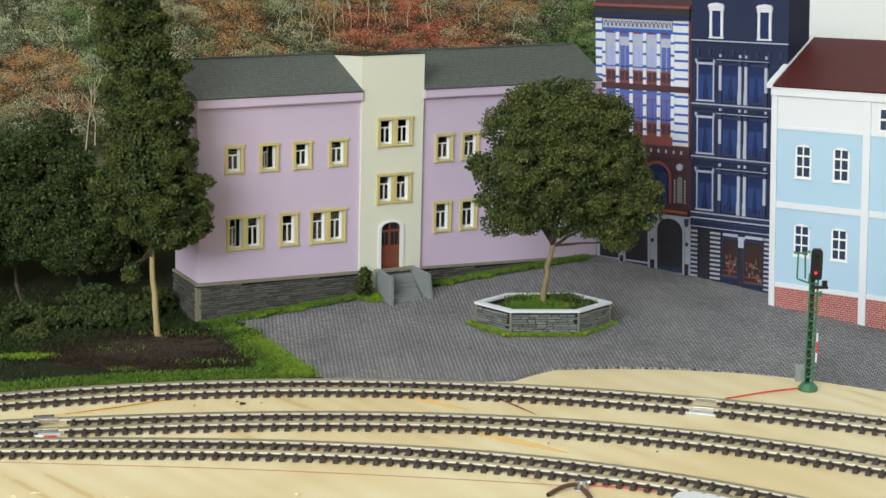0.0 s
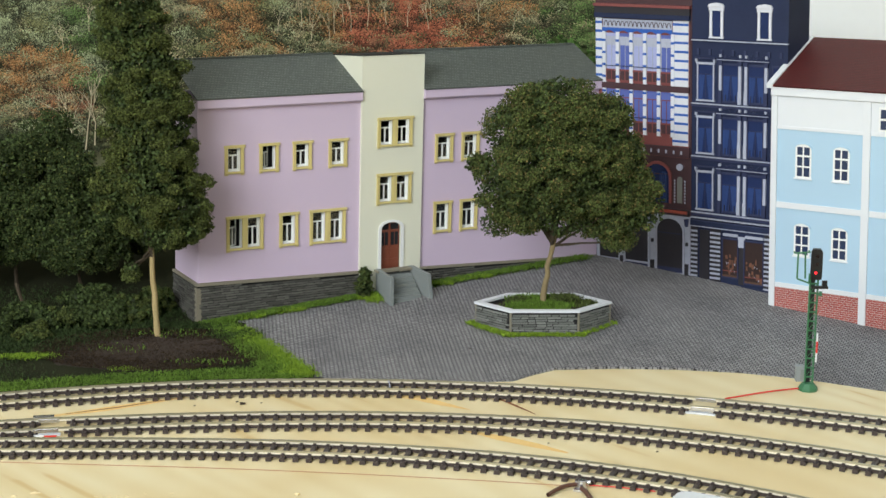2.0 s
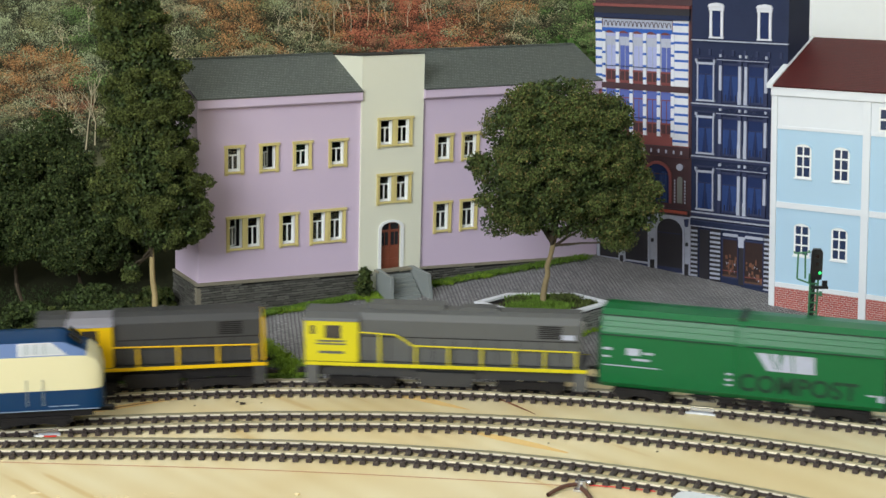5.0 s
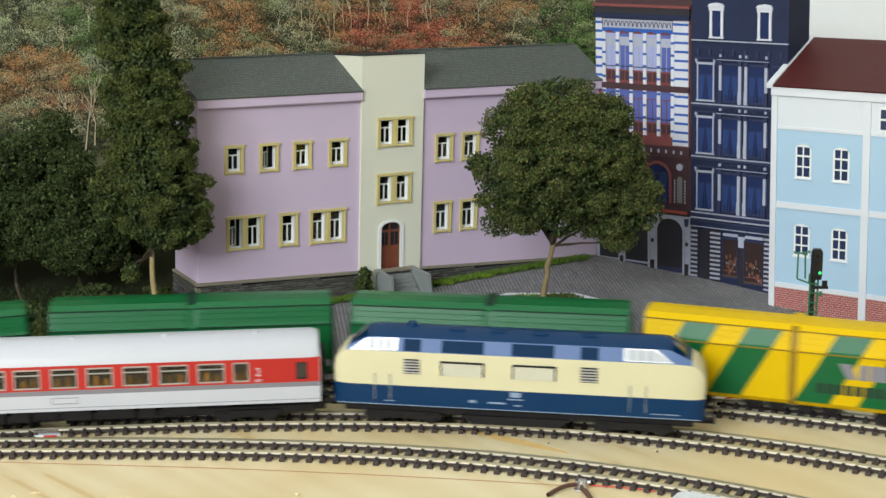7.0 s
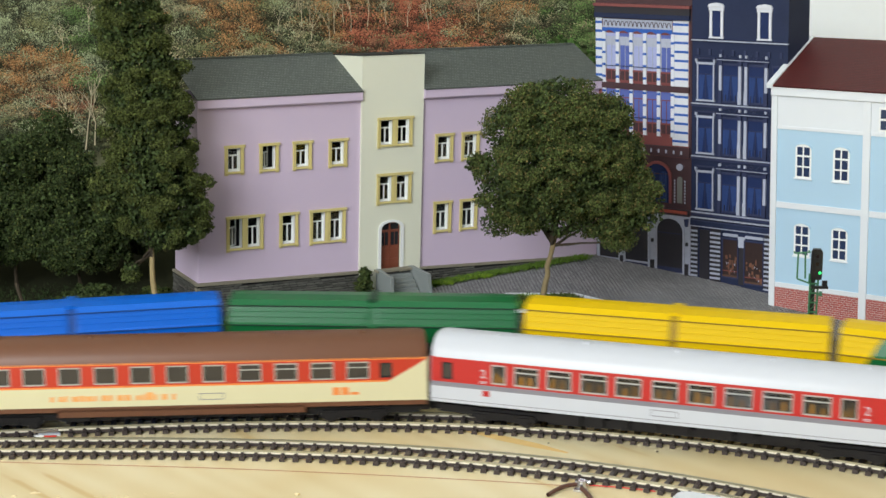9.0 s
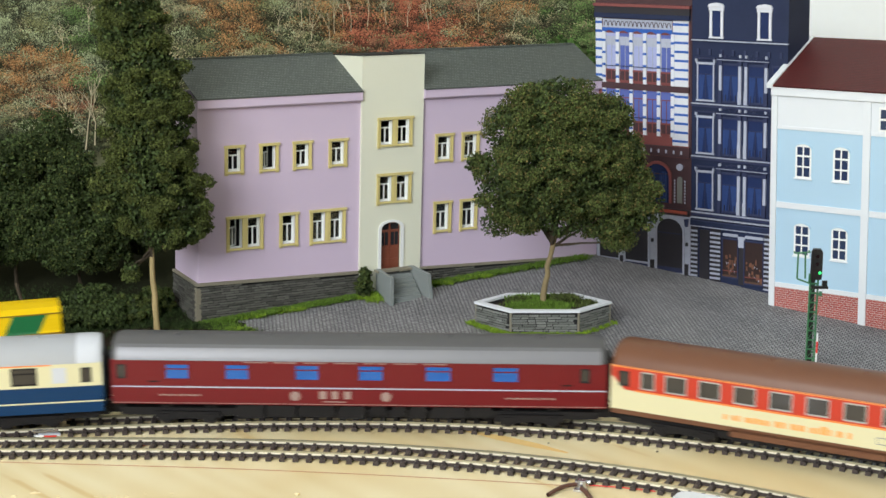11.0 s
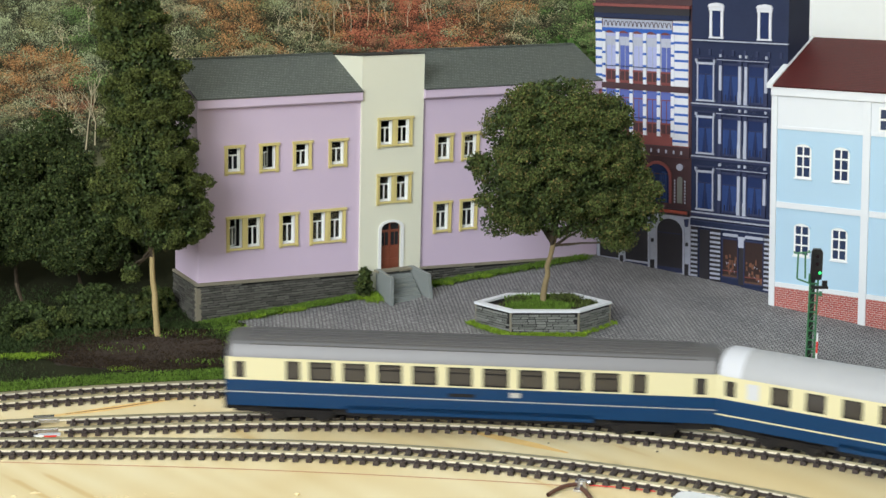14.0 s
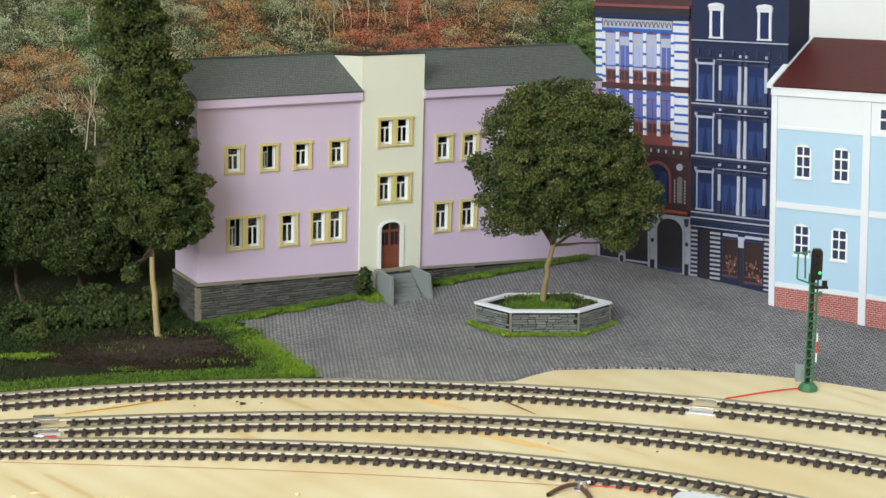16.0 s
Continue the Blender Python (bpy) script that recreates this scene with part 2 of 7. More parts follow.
def track_line(key):
    """Sampled centre line: x, y, slope and length along the track from x = 0."""
    c = TRACKS[key]
    x = np.arange(-2900.0, 2701.0, 2.0)
    k = np.clip(x, -300, 300) / 100
    d = (c[1] + 2 * c[2] * k + 3 * c[3] * k * k) / 100
    y = c[0] + c[1] * k + c[2] * k * k + c[3] * k ** 3 + d * (x - k * 100)
    s = np.concatenate(([0], np.cumsum(np.hypot(np.diff(x), np.diff(y)))))
    return x, y, d, s - np.interp(0, x, s)


LINES = {k: track_line(k) for k in TRACKS}


def on_track(key, s):
    x, y, d, ss = LINES[key]
    return float(np.interp(s, ss, x)), float(np.interp(s, ss, y))


SLOPE, FOOT = 0.058, 1020.0


def ground_z(y):
    return max(0.0, SLOPE * (y - FOOT))


# room
bm = bmesh.new()
box(bm, -3100, 3100, -1800, 2100, -905, -900)
tagged(part("floor", bm, mat("floor_boards", rgb(150, 130, 105), 0.5, scale=6, fine=80)), "plain brown floor of the room", "floor", kind="structure")
bm = bmesh.new()
box(bm, -3100, 3100, -1800, 2100, 2400, 2450)
tagged(part("ceiling", bm, WHITEWALL), "white painted ceiling", "ceiling", kind="structure")
bm = bmesh.new()
box(bm, -3100, 3100, 2000, 2100, -900, 2400)
tagged(part("wall_north", bm, WHITEWALL), "white painted wall behind the layout", "wall", kind="structure")
bm = bmesh.new()
wall(bm, -3100, 3100, -900, 2400, -1750, -1650, [(-2250, -350, 750, 2150)])
tagged(part("wall_south", bm, WHITEWALL), "white painted wall with a window opening", "wall", kind="structure")
for nm, a in (("wall_west", -3150), ("wall_east", 3050)):
    bm = bmesh.new()
    box(bm, a, a + 100, -1650, 2000, -900, 2400)
    tagged(part(nm, bm, WHITEWALL), "white painted side wall", "wall", kind="structure")

# baseboard on legs
board = thing("baseboard", P(0, 0, 0), "unpainted pine board carrying the model railway", "baseboard", kind="structure")
bm = bmesh.new()
box(bm, -2950, 2750, 60, 1460, -18, 0)
part("board", bm, PINE, board)
boxpart("side_leaf", (1000, 2990, -1000, 59.5, -18, 0), PINE, board)
for x in (1060, 2900):
    boxpart("leg", (x - 25, x + 25, -965, -915, -900, -18), PINE, board)
for x in (-2800, 0, 2600):
    for y in (100, 1400):
        boxpart("leg", (x - 25, x + 25, y - 25, y + 25, -900, -18), PINE, board)


def build_track(key, gap, phase, bend, twist, joint):
    """Sleepers at phase + gap * i from the middle one, slightly closer towards the ends; none in the joint."""
    tk = thing("track_" + key, P(0, 0, 0), "curved model railway track with dark brown sleepers on pine board", "railway track", "railway tracks", "structure")
    x, y, d, s = LINES[key]
    n = np.sqrt(1 + d * d)
    for side in (-1, 1):
        for nm, w, z0, z1, m in (("rail_head", 0.5, 3.9, 5.0, RAIL), ("rail_foot", 0.8, 2.9, 3.9, RAILSIDE)):
            verts, faces = [], []
            keep = [i for i in range(0, len(x), 4)]
            for i in keep:
                cx, cy = x[i] - d[i] / n[i] * 8.25 * side, y[i] + 8.25 * side / n[i]
                for a, z in ((-w, z0), (w, z0), (w, z1), (-w, z1)):
                    verts.append((cx - d[i] / n[i] * a, cy + a / n[i], z))
            for j in range(len(keep) - 1):
                for q in range(4):
                    faces.append((4 * j + q, 4 * j + 4 + q, 4 * j + 4 + (q + 1) % 4, 4 * j + (q + 1) % 4))
            mesh_from(nm, verts, faces, m, tk)
    bm = bmesh.new()
    prism(bm, [(-1.6, 0.3), (1.6, 0.3), (1.5, 2.2), (1.0, 2.6), (-1.0, 2.6), (-1.5, 2.2)], -13.3, 13.3, "y")
    for a in (-8.25, 8.25):
        box(bm, -0.9, 0.9, a - 2.0, a - 0.95, 2.6, 3.9)
        box(bm, -0.9, 0.9, a + 0.95, a + 2.0, 2.6, 3.9)
    for a in (-8.25, 8.25):
        box(bm, -4, 4, a - 0.85, a + 0.85, 0.9, 2.95)
    first = part("sleeper", bm, SLEEPER, tk)
    rest_v, rest_f = [], []
    base_v = [v.co.copy() for v in first.data.vertices]
    base_f = [tuple(f.vertices) for f in first.data.polygons]
    used = False
    for i in range(int(-2600 / gap), int(2500 / gap)):
        k = max(-36, min(40, i))
        sc = phase + i * gap + bend * k * k + twist * k ** 3
        if joint and joint[0] < sc < joint[1]:
            continue
        px, py = on_track(key, sc)
        qx, qy = on_track(key, sc + 1)
        m = P(px, py, 0, 0, 0, math.degrees(math.atan2(qy - py, qx - px)))
        if abs(px) < 330:
            if used:
                ob = new("sleeper", first.data)
                ob.parent = tk
            else:
                ob, used = first, True
            ob.matrix_basis = m
        else:
            k = len(rest_v)
            rest_v += [m @ v for v in base_v]
            rest_f += [tuple(k + a for a in f) for f in base_f]
    me = bpy.data.meshes.new("sleepers_beyond")
    me.from_pydata(rest_v, [], rest_f)
    me.materials.append(SLEEPER)
    ob = new("sleepers_beyond", me)
    ob.parent = tk
    ob["kind"] = "stuff"
    return tk


build_track("rear", 7.5697, -33.74, 0.0, 0.0, (151, 169.5))
build_track("middle", 7.8271, 27.33, -0.005257, -0.0001522, (-238, -219))
build_track("front", 7.6216, -5.15, 0.001425, 0.0, None)


# ---- lilac house ----
def pane(parent, x0, x1, y, z0, z1, m=None):
    ob = boxpart("pane", (x0, x1, y, y + 0.3, z0, z1), m or GLASS, parent)
    ob.visible_shadow = False
    return ob


def sash(parent, x0, x1, y, z0, z1, ajar=0.0):
    """White casement with a transom and a mullion; ajar: degrees by which it stands open."""
    bm = bmesh.new()
    w, h, t = x1 - x0, z1 - z0, 0.8
    box(bm, 0, t, 0, 1, 0, h)
    box(bm, w - t, w, 0, 1, 0, h)
    box(bm, t, w - t, 0, 1, 0, t)
    box(bm, t, w - t, 0, 1, h - t, h)
    zt = h * 0.66
    box(bm, t, w - t, -0.15, 0.95, zt - 0.45, zt + 0.45)
    box(bm, w / 2 - 0.45, w / 2 + 0.45, -0.1, 0.9, t, zt - 0.45)
    ob = part("sash", bm, SASH, parent, "white window sash standing open" if ajar else "")
    ob.matrix_basis = P(x0, y, z0, 0, 0, ajar)
    pane(ob, t, w - t, 0.35, t, h - t)


def framed_window(parent, x0, x1, z0, z1, lights, ajar=()):
    """Ochre surround with lintel and sill; the openings hold white sashes set back in the wall."""
    bm = bmesh.new()
    t, f, bk = 2.3, -0.9, 0.8
    xs = [(x0 + t, x1 - t)]
    m = (x0 + x1) / 2
    if lights == 2:
        xs = [(x0 + t, m - 2.0), (m + 2.0, x1 - t)]
    wall(bm, x0, x1, z0 + 0.9, z1 - 0.4, f, bk, [(a, b, z0 + 2.2, z1 - 2.2) for a, b in xs])
    win = part("window", bm, OCHRE, parent, "ochre stone surround with white sashes")
    boxpart("lintel", (x0 - 0.8, x1 + 0.8, f - 0.8, f, z1 - 2.0, z1), OCHRE, win, bevel=0.12)
    boxpart("sill", (x0 - 0.3, x1 + 0.3, f - 0.6, f, z0 + 0.8, z0 + 2.0), OCHRE, win, bevel=0.12)
    for a in (x0, x1 - 2.2):
        boxpart("sill_bracket", (a, a + 2.2, f, bk, z0 - 0.2, z0 + 0.9), OCHRE, win)
    for a in (x0 + 0.3, x1 - 0.9) + ((m - 0.4,) if lights == 2 else ()):
        boxpart("moulding", (a, a + 0.7, f - 0.35, f, z0 + 2.0, z1 - 2.0), OCHRE, win)
    for i, (a, b) in enumerate(xs):
        bm = bmesh.new()
        box(bm, b - 0.5, b, 0.8, 4, z0 + 2.2, z1 - 2.2)
        box(bm, a, a + 0.5, 0.8, 4, z0 + 2.2, z1 - 2.2)
        box(bm, a + 0.5, b - 0.5, 0.8, 4, z0 + 2.2, z0 + 2.8)
        part("reveal", bm, SASH, win)
        sash(win, a + 0.6, b - 0.6, 2.2, z0 + 2.9, z1 - 2.3, ajar[i] if i < len(ajar) else 0.0)
    return [(a, b, z0 + 2.2, z1 - 2.2) for a, b in xs]


def stone_course_wall(parent, x0, x1, y, bottom, top, seed, limit=170, base=Matrix(), material=None):
    """Split stones as single pieces on a face that looks along -y; bottom and top are functions of x."""
    rnd = random.Random(seed)
    protos = []
    for k in range(6):
        L = 4.0 + k * 1.4
        bm = bmesh.new()
        d = 0.6 + 0.2 * (k % 3)
        prism(bm, [(0.3, 0.15), (L - 0.35, 0.2), (L - 0.2, 1.1), (L - 0.5, 1.36), (0.45, 1.32), (0.2, 1.0)], -d, 0.2, "y")
        bmesh.ops.recalc_face_normals(bm, faces=bm.faces)
        bmesh.ops.transform(bm, matrix=Matrix.Diagonal((MM, MM, MM, 1)), verts=bm.verts)
        me = bpy.data.meshes.new("stone")
        bm.to_mesh(me)
        bm.free()
        me.materials.append(material or STONE)
        protos.append((L, me))
    z, count = 0.0, 0
    zmax = max(top(x0), top(x1))
    z = min(bottom(x0), bottom(x1))
    while z < zmax - 1.0:
        x = x0 + rnd.random() * 1.5
        while x < x1 - 3.5:
            L, me = protos[rnd.randrange(6)]
            if x + L > x1:
                L, me = protos[0]
            if z > bottom(x + L / 2) - 1.2 and z + 1.5 < min(top(x), top(x + L)) and count < limit and x + L <= x1 + 0.3:
                ob = new("stone", me)
                ob.parent = parent
                ob.matrix_basis = base @ P(x, y - rnd.random() * 0.15, z + rnd.uniform(-0.12, 0.12), 0, rnd.uniform(-0.8, 0.8), 0)
                count += 1
            x += L
        z += 1.72


def lilac_house():
    h = thing("apartment_house", P(-168.2, 1118.4, 5.7, 0, 1.7, 28.6), "two-storey lilac model house with cream stair tower and grey roof", "house")
    singles = [(19.2, 33.2), (44.6, 58.9), (69.6, 83.9), (96.8, 111.2)]
    holes_l, holes_r, holes_t = [], [], []
    for i, (a, b) in enumerate(singles):
        holes_l += framed_window(h, a, b, 103.3, 124, 1, (38,) if i == 1 else ())
    holes_l += framed_window(h, 20.3, 47.6, 49.4, 74.6, 2, (32,))
    holes_l += framed_window(h, 59.6, 73.9, 49.2, 74.0, 1)
    holes_l += framed_window(h, 82.8, 110.6, 48.6, 74.2, 2)
    for a, b in ((181.5, 196.5), (203.5, 218.5)):
        holes_r += framed_window(h, a, b, 101, 122.6, 1)
        holes_r += framed_window(h, a, b, 48.4, 72.6, 1)
    bm = bmesh.new()
    wall(bm, 0, 121.6, 0, 156, 0, 2.2, holes_l)
    part("front_wall", bm, PINK, h)
    bm = bmesh.new()
    wall(bm, 170.4, 327, 0, 155.2, 0, 2.2, holes_r)
    part("front_wall", bm, PINK, h)
    bm = bmesh.new()
    box(bm, 0, 2, 2.2, 46, 0, 156)
    box(bm, 325, 327, 2.2, 46, 0, 155)
    box(bm, 2, 325, 44, 46, 0, 156)
    part("side_wall", bm, PINK, h)
    # Added dark sheets stand in for the gloom of the rooms behind the glass.
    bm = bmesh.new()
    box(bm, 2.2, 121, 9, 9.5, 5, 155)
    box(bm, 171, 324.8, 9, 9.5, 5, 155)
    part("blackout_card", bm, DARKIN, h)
    # stair tower
    for z0, z1 in ((115.2, 137.2), (73.8, 96.8)):
        holes_t += framed_window(h, 133.9, 161.7, z0, z1, 2)
    for ob in h.children:
        if ob.name.startswith("window") and 130 < min(v.co.x for v in ob.data.vertices) / MM < 140:
            ob.matrix_basis = P(0, -2.0, 0)
    door = (138.2, 154.2, 20, 56.0)
    bm = bmesh.new()
    wall(bm, 121.4, 170.6, 0, 176, -2.0, 0, [*holes_t, (door[0], door[1], 0, 60.6)])
    # arch over the door
    xm, r = 146.2, 8.0
    for i in range(10):
        a0, a1 = math.pi * i / 10, math.pi * (i + 1) / 10
        x0, x1 = xm - r * math.cos(a0), xm - r * math.cos(a1)
        prism(bm, [(x0, 56 + 4.6 * math.sin(a0)), (x1, 56 + 4.6 * math.sin(a1)), (x1, 60.6), (x0, 60.6)], -2.0, 0, "y")
    part("tower_front", bm, CREAM, h, "cream plastered stair tower")
    bm = bmesh.new()
    for a, b in ((121.4, 123.4), (168.6, 170.6)):
        prism(bm, [(0, 150), (44, 150), (46, 176), (0, 181)], a, b, "x")
    prism(bm, [(-2, 176), (0, 176), (0, 181), (-2, 181.2)], 121.4, 170.6, "x")
    prism(bm, [(0, 180.0), (46, 175.0), (46, 176), (0, 181)], 123.4, 168.6, "x")
    part("tower_top", bm, CREAM, h)
    bm = bmesh.new()
    prism(bm, [(-2.5, 181.2), (46.5, 176.2), (46.5, 176.8), (-2.5, 181.8)], 121, 171, "x")
    part("tower_roof", bm, MORTAR, h)
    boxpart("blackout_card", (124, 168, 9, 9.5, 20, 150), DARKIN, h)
    # door
    bm = bmesh.new()
    for i in range(10):
        a0, a1 = math.pi * i / 10, math.pi * (i + 1) / 10
        ri, ro = 1.0, 1.28
        prism(bm, [(xm - r * ri * math.cos(a0), 56 + 4.6 * ri * math.sin(a0)), (xm - r * ri * math.cos(a1), 56 + 4.6 * ri * math.sin(a1)),
                   (xm - r * ro * math.cos(a1), 56 + 4.6 * ro * math.sin(a1) + 0.4), (xm - r * ro * math.cos(a0), 56 + 4.6 * ro * math.sin(a0) + 0.4)], -2.9, -2.0, "y")
    box(bm, xm - r * 1.28, xm - r, -2.9, -2.0, 26, 56.3)
    box(bm, xm + r, xm + r * 1.28, -2.9, -2.0, 26, 56.3)
    part("door_surround", bm, SASH, h, "white arched door surround")
    bm = bmesh.new()
    box(bm, 138.2, 154.2, 0.6, 1.6, 25, 61)
    dr = part("door", bm, DOORWOOD, h, "brown panelled double door with dark upper lights")
    bm = bmesh.new()
    for a in (139.2, 147.0):
        for z0, z1 in ((27, 33), (34.2, 41)):
            box(bm, a, a + 6.2, 0.2, 0.6, z0, z1)
    box(bm, 145.7, 146.7, 0.0, 0.6, 25.5, 60)
    box(bm, 138.4, 154.0, 0.1, 0.6, 53.2, 54.2)
    part("door_panel", bm, DOORWOOD, dr)
    bm = bmesh.new()
    for a in (139.4, 147.4):
        box(bm, a, a + 2.6, 0.35, 0.6, 43, 52.6)
        box(bm, a + 3.2, a + 5.8, 0.35, 0.6, 43, 52.6)
    box(bm, 139, 145.4, 0.35, 0.6, 54.6, 59)
    box(bm, 147, 153.4, 0.35, 0.6, 54.6, 59)
    part("door_light", bm, DARKIN, dr, "dark glazed lights")
    # cornice and roof
    for a, b, zt in ((-1.2, 121.4, 156.4), (170.6, 328, 155.6)):
        bm = bmesh.new()
        prism(bm, [(-3.2, zt - 6.6), (0, zt - 7.2), (0, zt - 0.2), (-3.8, zt - 0.2), (-3.8, zt - 5.8)], a, b, "x")
        part("cornice", bm, PINK, h, bevel=0.15)
        bm = bmesh.new()
        prism(bm, [(-4.3, zt - 0.2), (46.5, 176.4), (47.5, 177.4), (-4.6, zt + 0.7)], a - 0.6 if a < 0 else a, b if a < 0 else b + 0.6, "x")
        part("roof", bm, ROOFTILE, h, "grey-green tiled roof")
        bm = bmesh.new()
        k = a
        while k < b - 1.4:
            prism(bm, [(k, 177.0), (k + 1.5, 177.0), (k + 1.2, 178.1), (k + 0.3, 178.1)], 45.4, 47.6, "y")
            k += 2.0
        part("ridge_tiles", bm, ROOFTILE, h)
    # plinth
    bm = bmesh.new()
    prism(bm, [(-0.8, -5), (327.5, -5), (327.5, 17.6), (-0.8, 27.8)], -1.2, 0, "y")
    box(bm, -1.4, 0, -1.2, 46, -5, 27.4)
    pl = part("plinth", bm, MORTAR, h, "dark grey split-stone plinth")
    bm = bmesh.new()
    prism(bm, [(-2.4, 27.8), (121, 24.8), (121, 26.4), (-2.4, 29.6)], -3.0, 0.0, "y")
    prism(bm, [(171, 23.0), (328, 17.6), (328, 19.0), (171, 24.6)], -2.6, 0.0, "y")
    box(bm, -2.4, 0, 0, 46, 27.6, 29.2)
    part("plinth_cap", bm, CAPSTONE, h)
    stone_course_wall(pl, -0.6, 134, -1.2, lambda x: 0.057 * x - 4, lambda x: 27.8 - 0.031 * x, 4, 290, material=DARKSTONE)
    stone_course_wall(pl, 0, 46, 0, lambda x: -4, lambda x: 27.0, 6, 120, P(-1.4, 46, 0, 0, 0, -90), DARKSTONE)
    stone_course_wall(pl, 164, 300, -1.2, lambda x: 0.057 * x - 2, lambda x: 27.8 - 0.031 * x, 5, 240, material=DARKSTONE)
    bm = bmesh.new()
    for i in range(16):
        z = -4 + i * 1.9
        box(bm, -2.0 - 0.25 * (i % 2), 0.9 + 0.6 * (i % 2), -1.9 - 0.2 * (i % 2), 2.2, z, z + 1.7)
    part("quoin", bm, CAPSTONE, h)
    return h


def door_stairs():
    st = thing("stairs", P(-168.2, 1118.4, 5.7, 0, 1.7, 28.6), "grey concrete front stairs with two cheek walls", "stairs")
    for i in range(9):
        boxpart("step", (137.4, 160.6, -29 + i * 2.6, -2.4, 4.0 + i * 2.1, 6.0 + i * 2.1), CONCRETE, st)
    # cheek walls splay outwards to the street and lean a little
    for a, b, out in ((134.6, 137.4, -2.0), (160.6, 163.4, 3.4)):
        bm = bmesh.new()
        prism(bm, [(-30.5, 3), (-2.2, 4), (-2.2, 27.0), (-9, 27.2), (-29.0, 26.6)], a, b, "x")
        for v in bm.verts:
            v.co.x += out * (-v.co.y / 30) + (0.9 if out > 0 else 0.0) * (10 - v.co.z) / 10 * (-v.co.y / 30)
        part("cheek_wall", bm, CONCRETE, st, bevel=0.2)
    boxpart("landing", (133, 165, -8, -2.2, 25.0, 26.6), CAPSTONE, st)
    return st


lilac_house()
door_stairs()


# ---- tall printed town houses ----
DISPLAY = mat("brown_display_goods", rgb(52, 34, 28), 0.5, var=0.6, scale=500, tint=rgb(100, 68, 52))
TRIMBROWN = mat("tan_display_floor", rgb(84, 60, 46), 0.5, var=0.3, scale=300)
def relief_window(parent, x0, x1, z0, z1, frame, glass, bars=1, t=1.2, y=0.0, label=""):
    bm = bmesh.new()
    box(bm, x0, x0 + t, y - 0.9, y, z0, z1)
    box(bm, x1 - t, x1, y - 0.9, y, z0, z1)
    box(bm, x0 - 0.5, x1 + 0.5, y - 1.2, y, z1 - t, z1 + 0.6)
    box(bm, x0 - 0.5, x1 + 0.5, y - 1.2, y, z0 - 0.8, z0 + 0.4)
    w = part("window", bm, frame, parent, label)
    boxpart("pane", (x0 + t, x1 - t, y - 0.25, y - 0.05, z0, z1 - t), glass, w)
    if bars:
        bm = bmesh.new()
        m, zt = (x0 + x1) / 2, z0 + (z1 - z0) * 0.68
        for s in (-1, 1):
            prism(bm, [(m + s * (x1 - m - t), z0 + 0.5), (m + s * (x1 - m - t) * 0.45, z0 + 0.5), (m + s * 0.6, zt), (m + s * (x1 - m - t), zt)][::s], y - 0.4, y - 0.25, "y")
        part("curtain", bm, CURTAIN, w)
        bm = bmesh.new()
        zt = z0 + (z1 - z0) * 0.7
        box(bm, x0 + t, x1 - t, y - 0.5, y - 0.25, zt - 0.25, zt + 0.25)
        box(bm, (x0 + x1) / 2 - 0.25, (x0 + x1) / 2 + 0.25, y - 0.5, y - 0.25, z0, zt)
        part("glazing_bar", bm, NAVYTRIM, w)
    return w


def striped(parent, x0, x1, z0, z1, base, stripe, pitch, fill, y=-0.6, name="pilaster", label=""):
    pil = boxpart(name, (x0, x1, y, 0, z0, z1), base, parent, label)
    bm = bmesh.new()
    z = z0 + pitch * 0.4
    while z < z1 - pitch * 0.3:
        box(bm, x0 - 0.05, x1 + 0.05, y - 0.12, y, z, z + pitch * fill)
        z += pitch
    part("stripe", bm, stripe, pil)
    return pil


def arch_opening(parent, x0, x1, z0, spring, rise, material, y=-0.15, name="opening"):
    bm = bmesh.new()
    xm, r = (x0 + x1) / 2, (x1 - x0) / 2
    prism(bm, [(x0, z0), (x1, z0)] + [(xm + r * math.cos(math.pi * i / 12), spring + rise * math.sin(math.pi * i / 12)) for i in range(13)], y, 0, "y")
    return part(name, bm, material, parent)


def arch_ring(parent, x0, x1, z0, spring, rise, wdt, material, y0=-1.0):
    bm = bmesh.new()
    xm, r = (x0 + x1) / 2, (x1 - x0) / 2
    box(bm, x0 - wdt, x0, y0, 0, z0, spring)
    box(bm, x1, x1 + wdt, y0, 0, z0, spring)
    for i in range(12):
        a, b = math.pi * i / 12, math.pi * (i + 1) / 12
        prism(bm, [(xm + r * math.cos(a), spring + rise * math.sin(a)), (xm + (r + wdt) * math.cos(a), spring + (rise + wdt) * math.sin(a)),
                   (xm + (r + wdt) * math.cos(b), spring + (rise + wdt) * math.sin(b)), (xm + r * math.cos(b), spring + rise * math.sin(b))], y0, 0, "y")
    return part("arch", bm, material, parent)


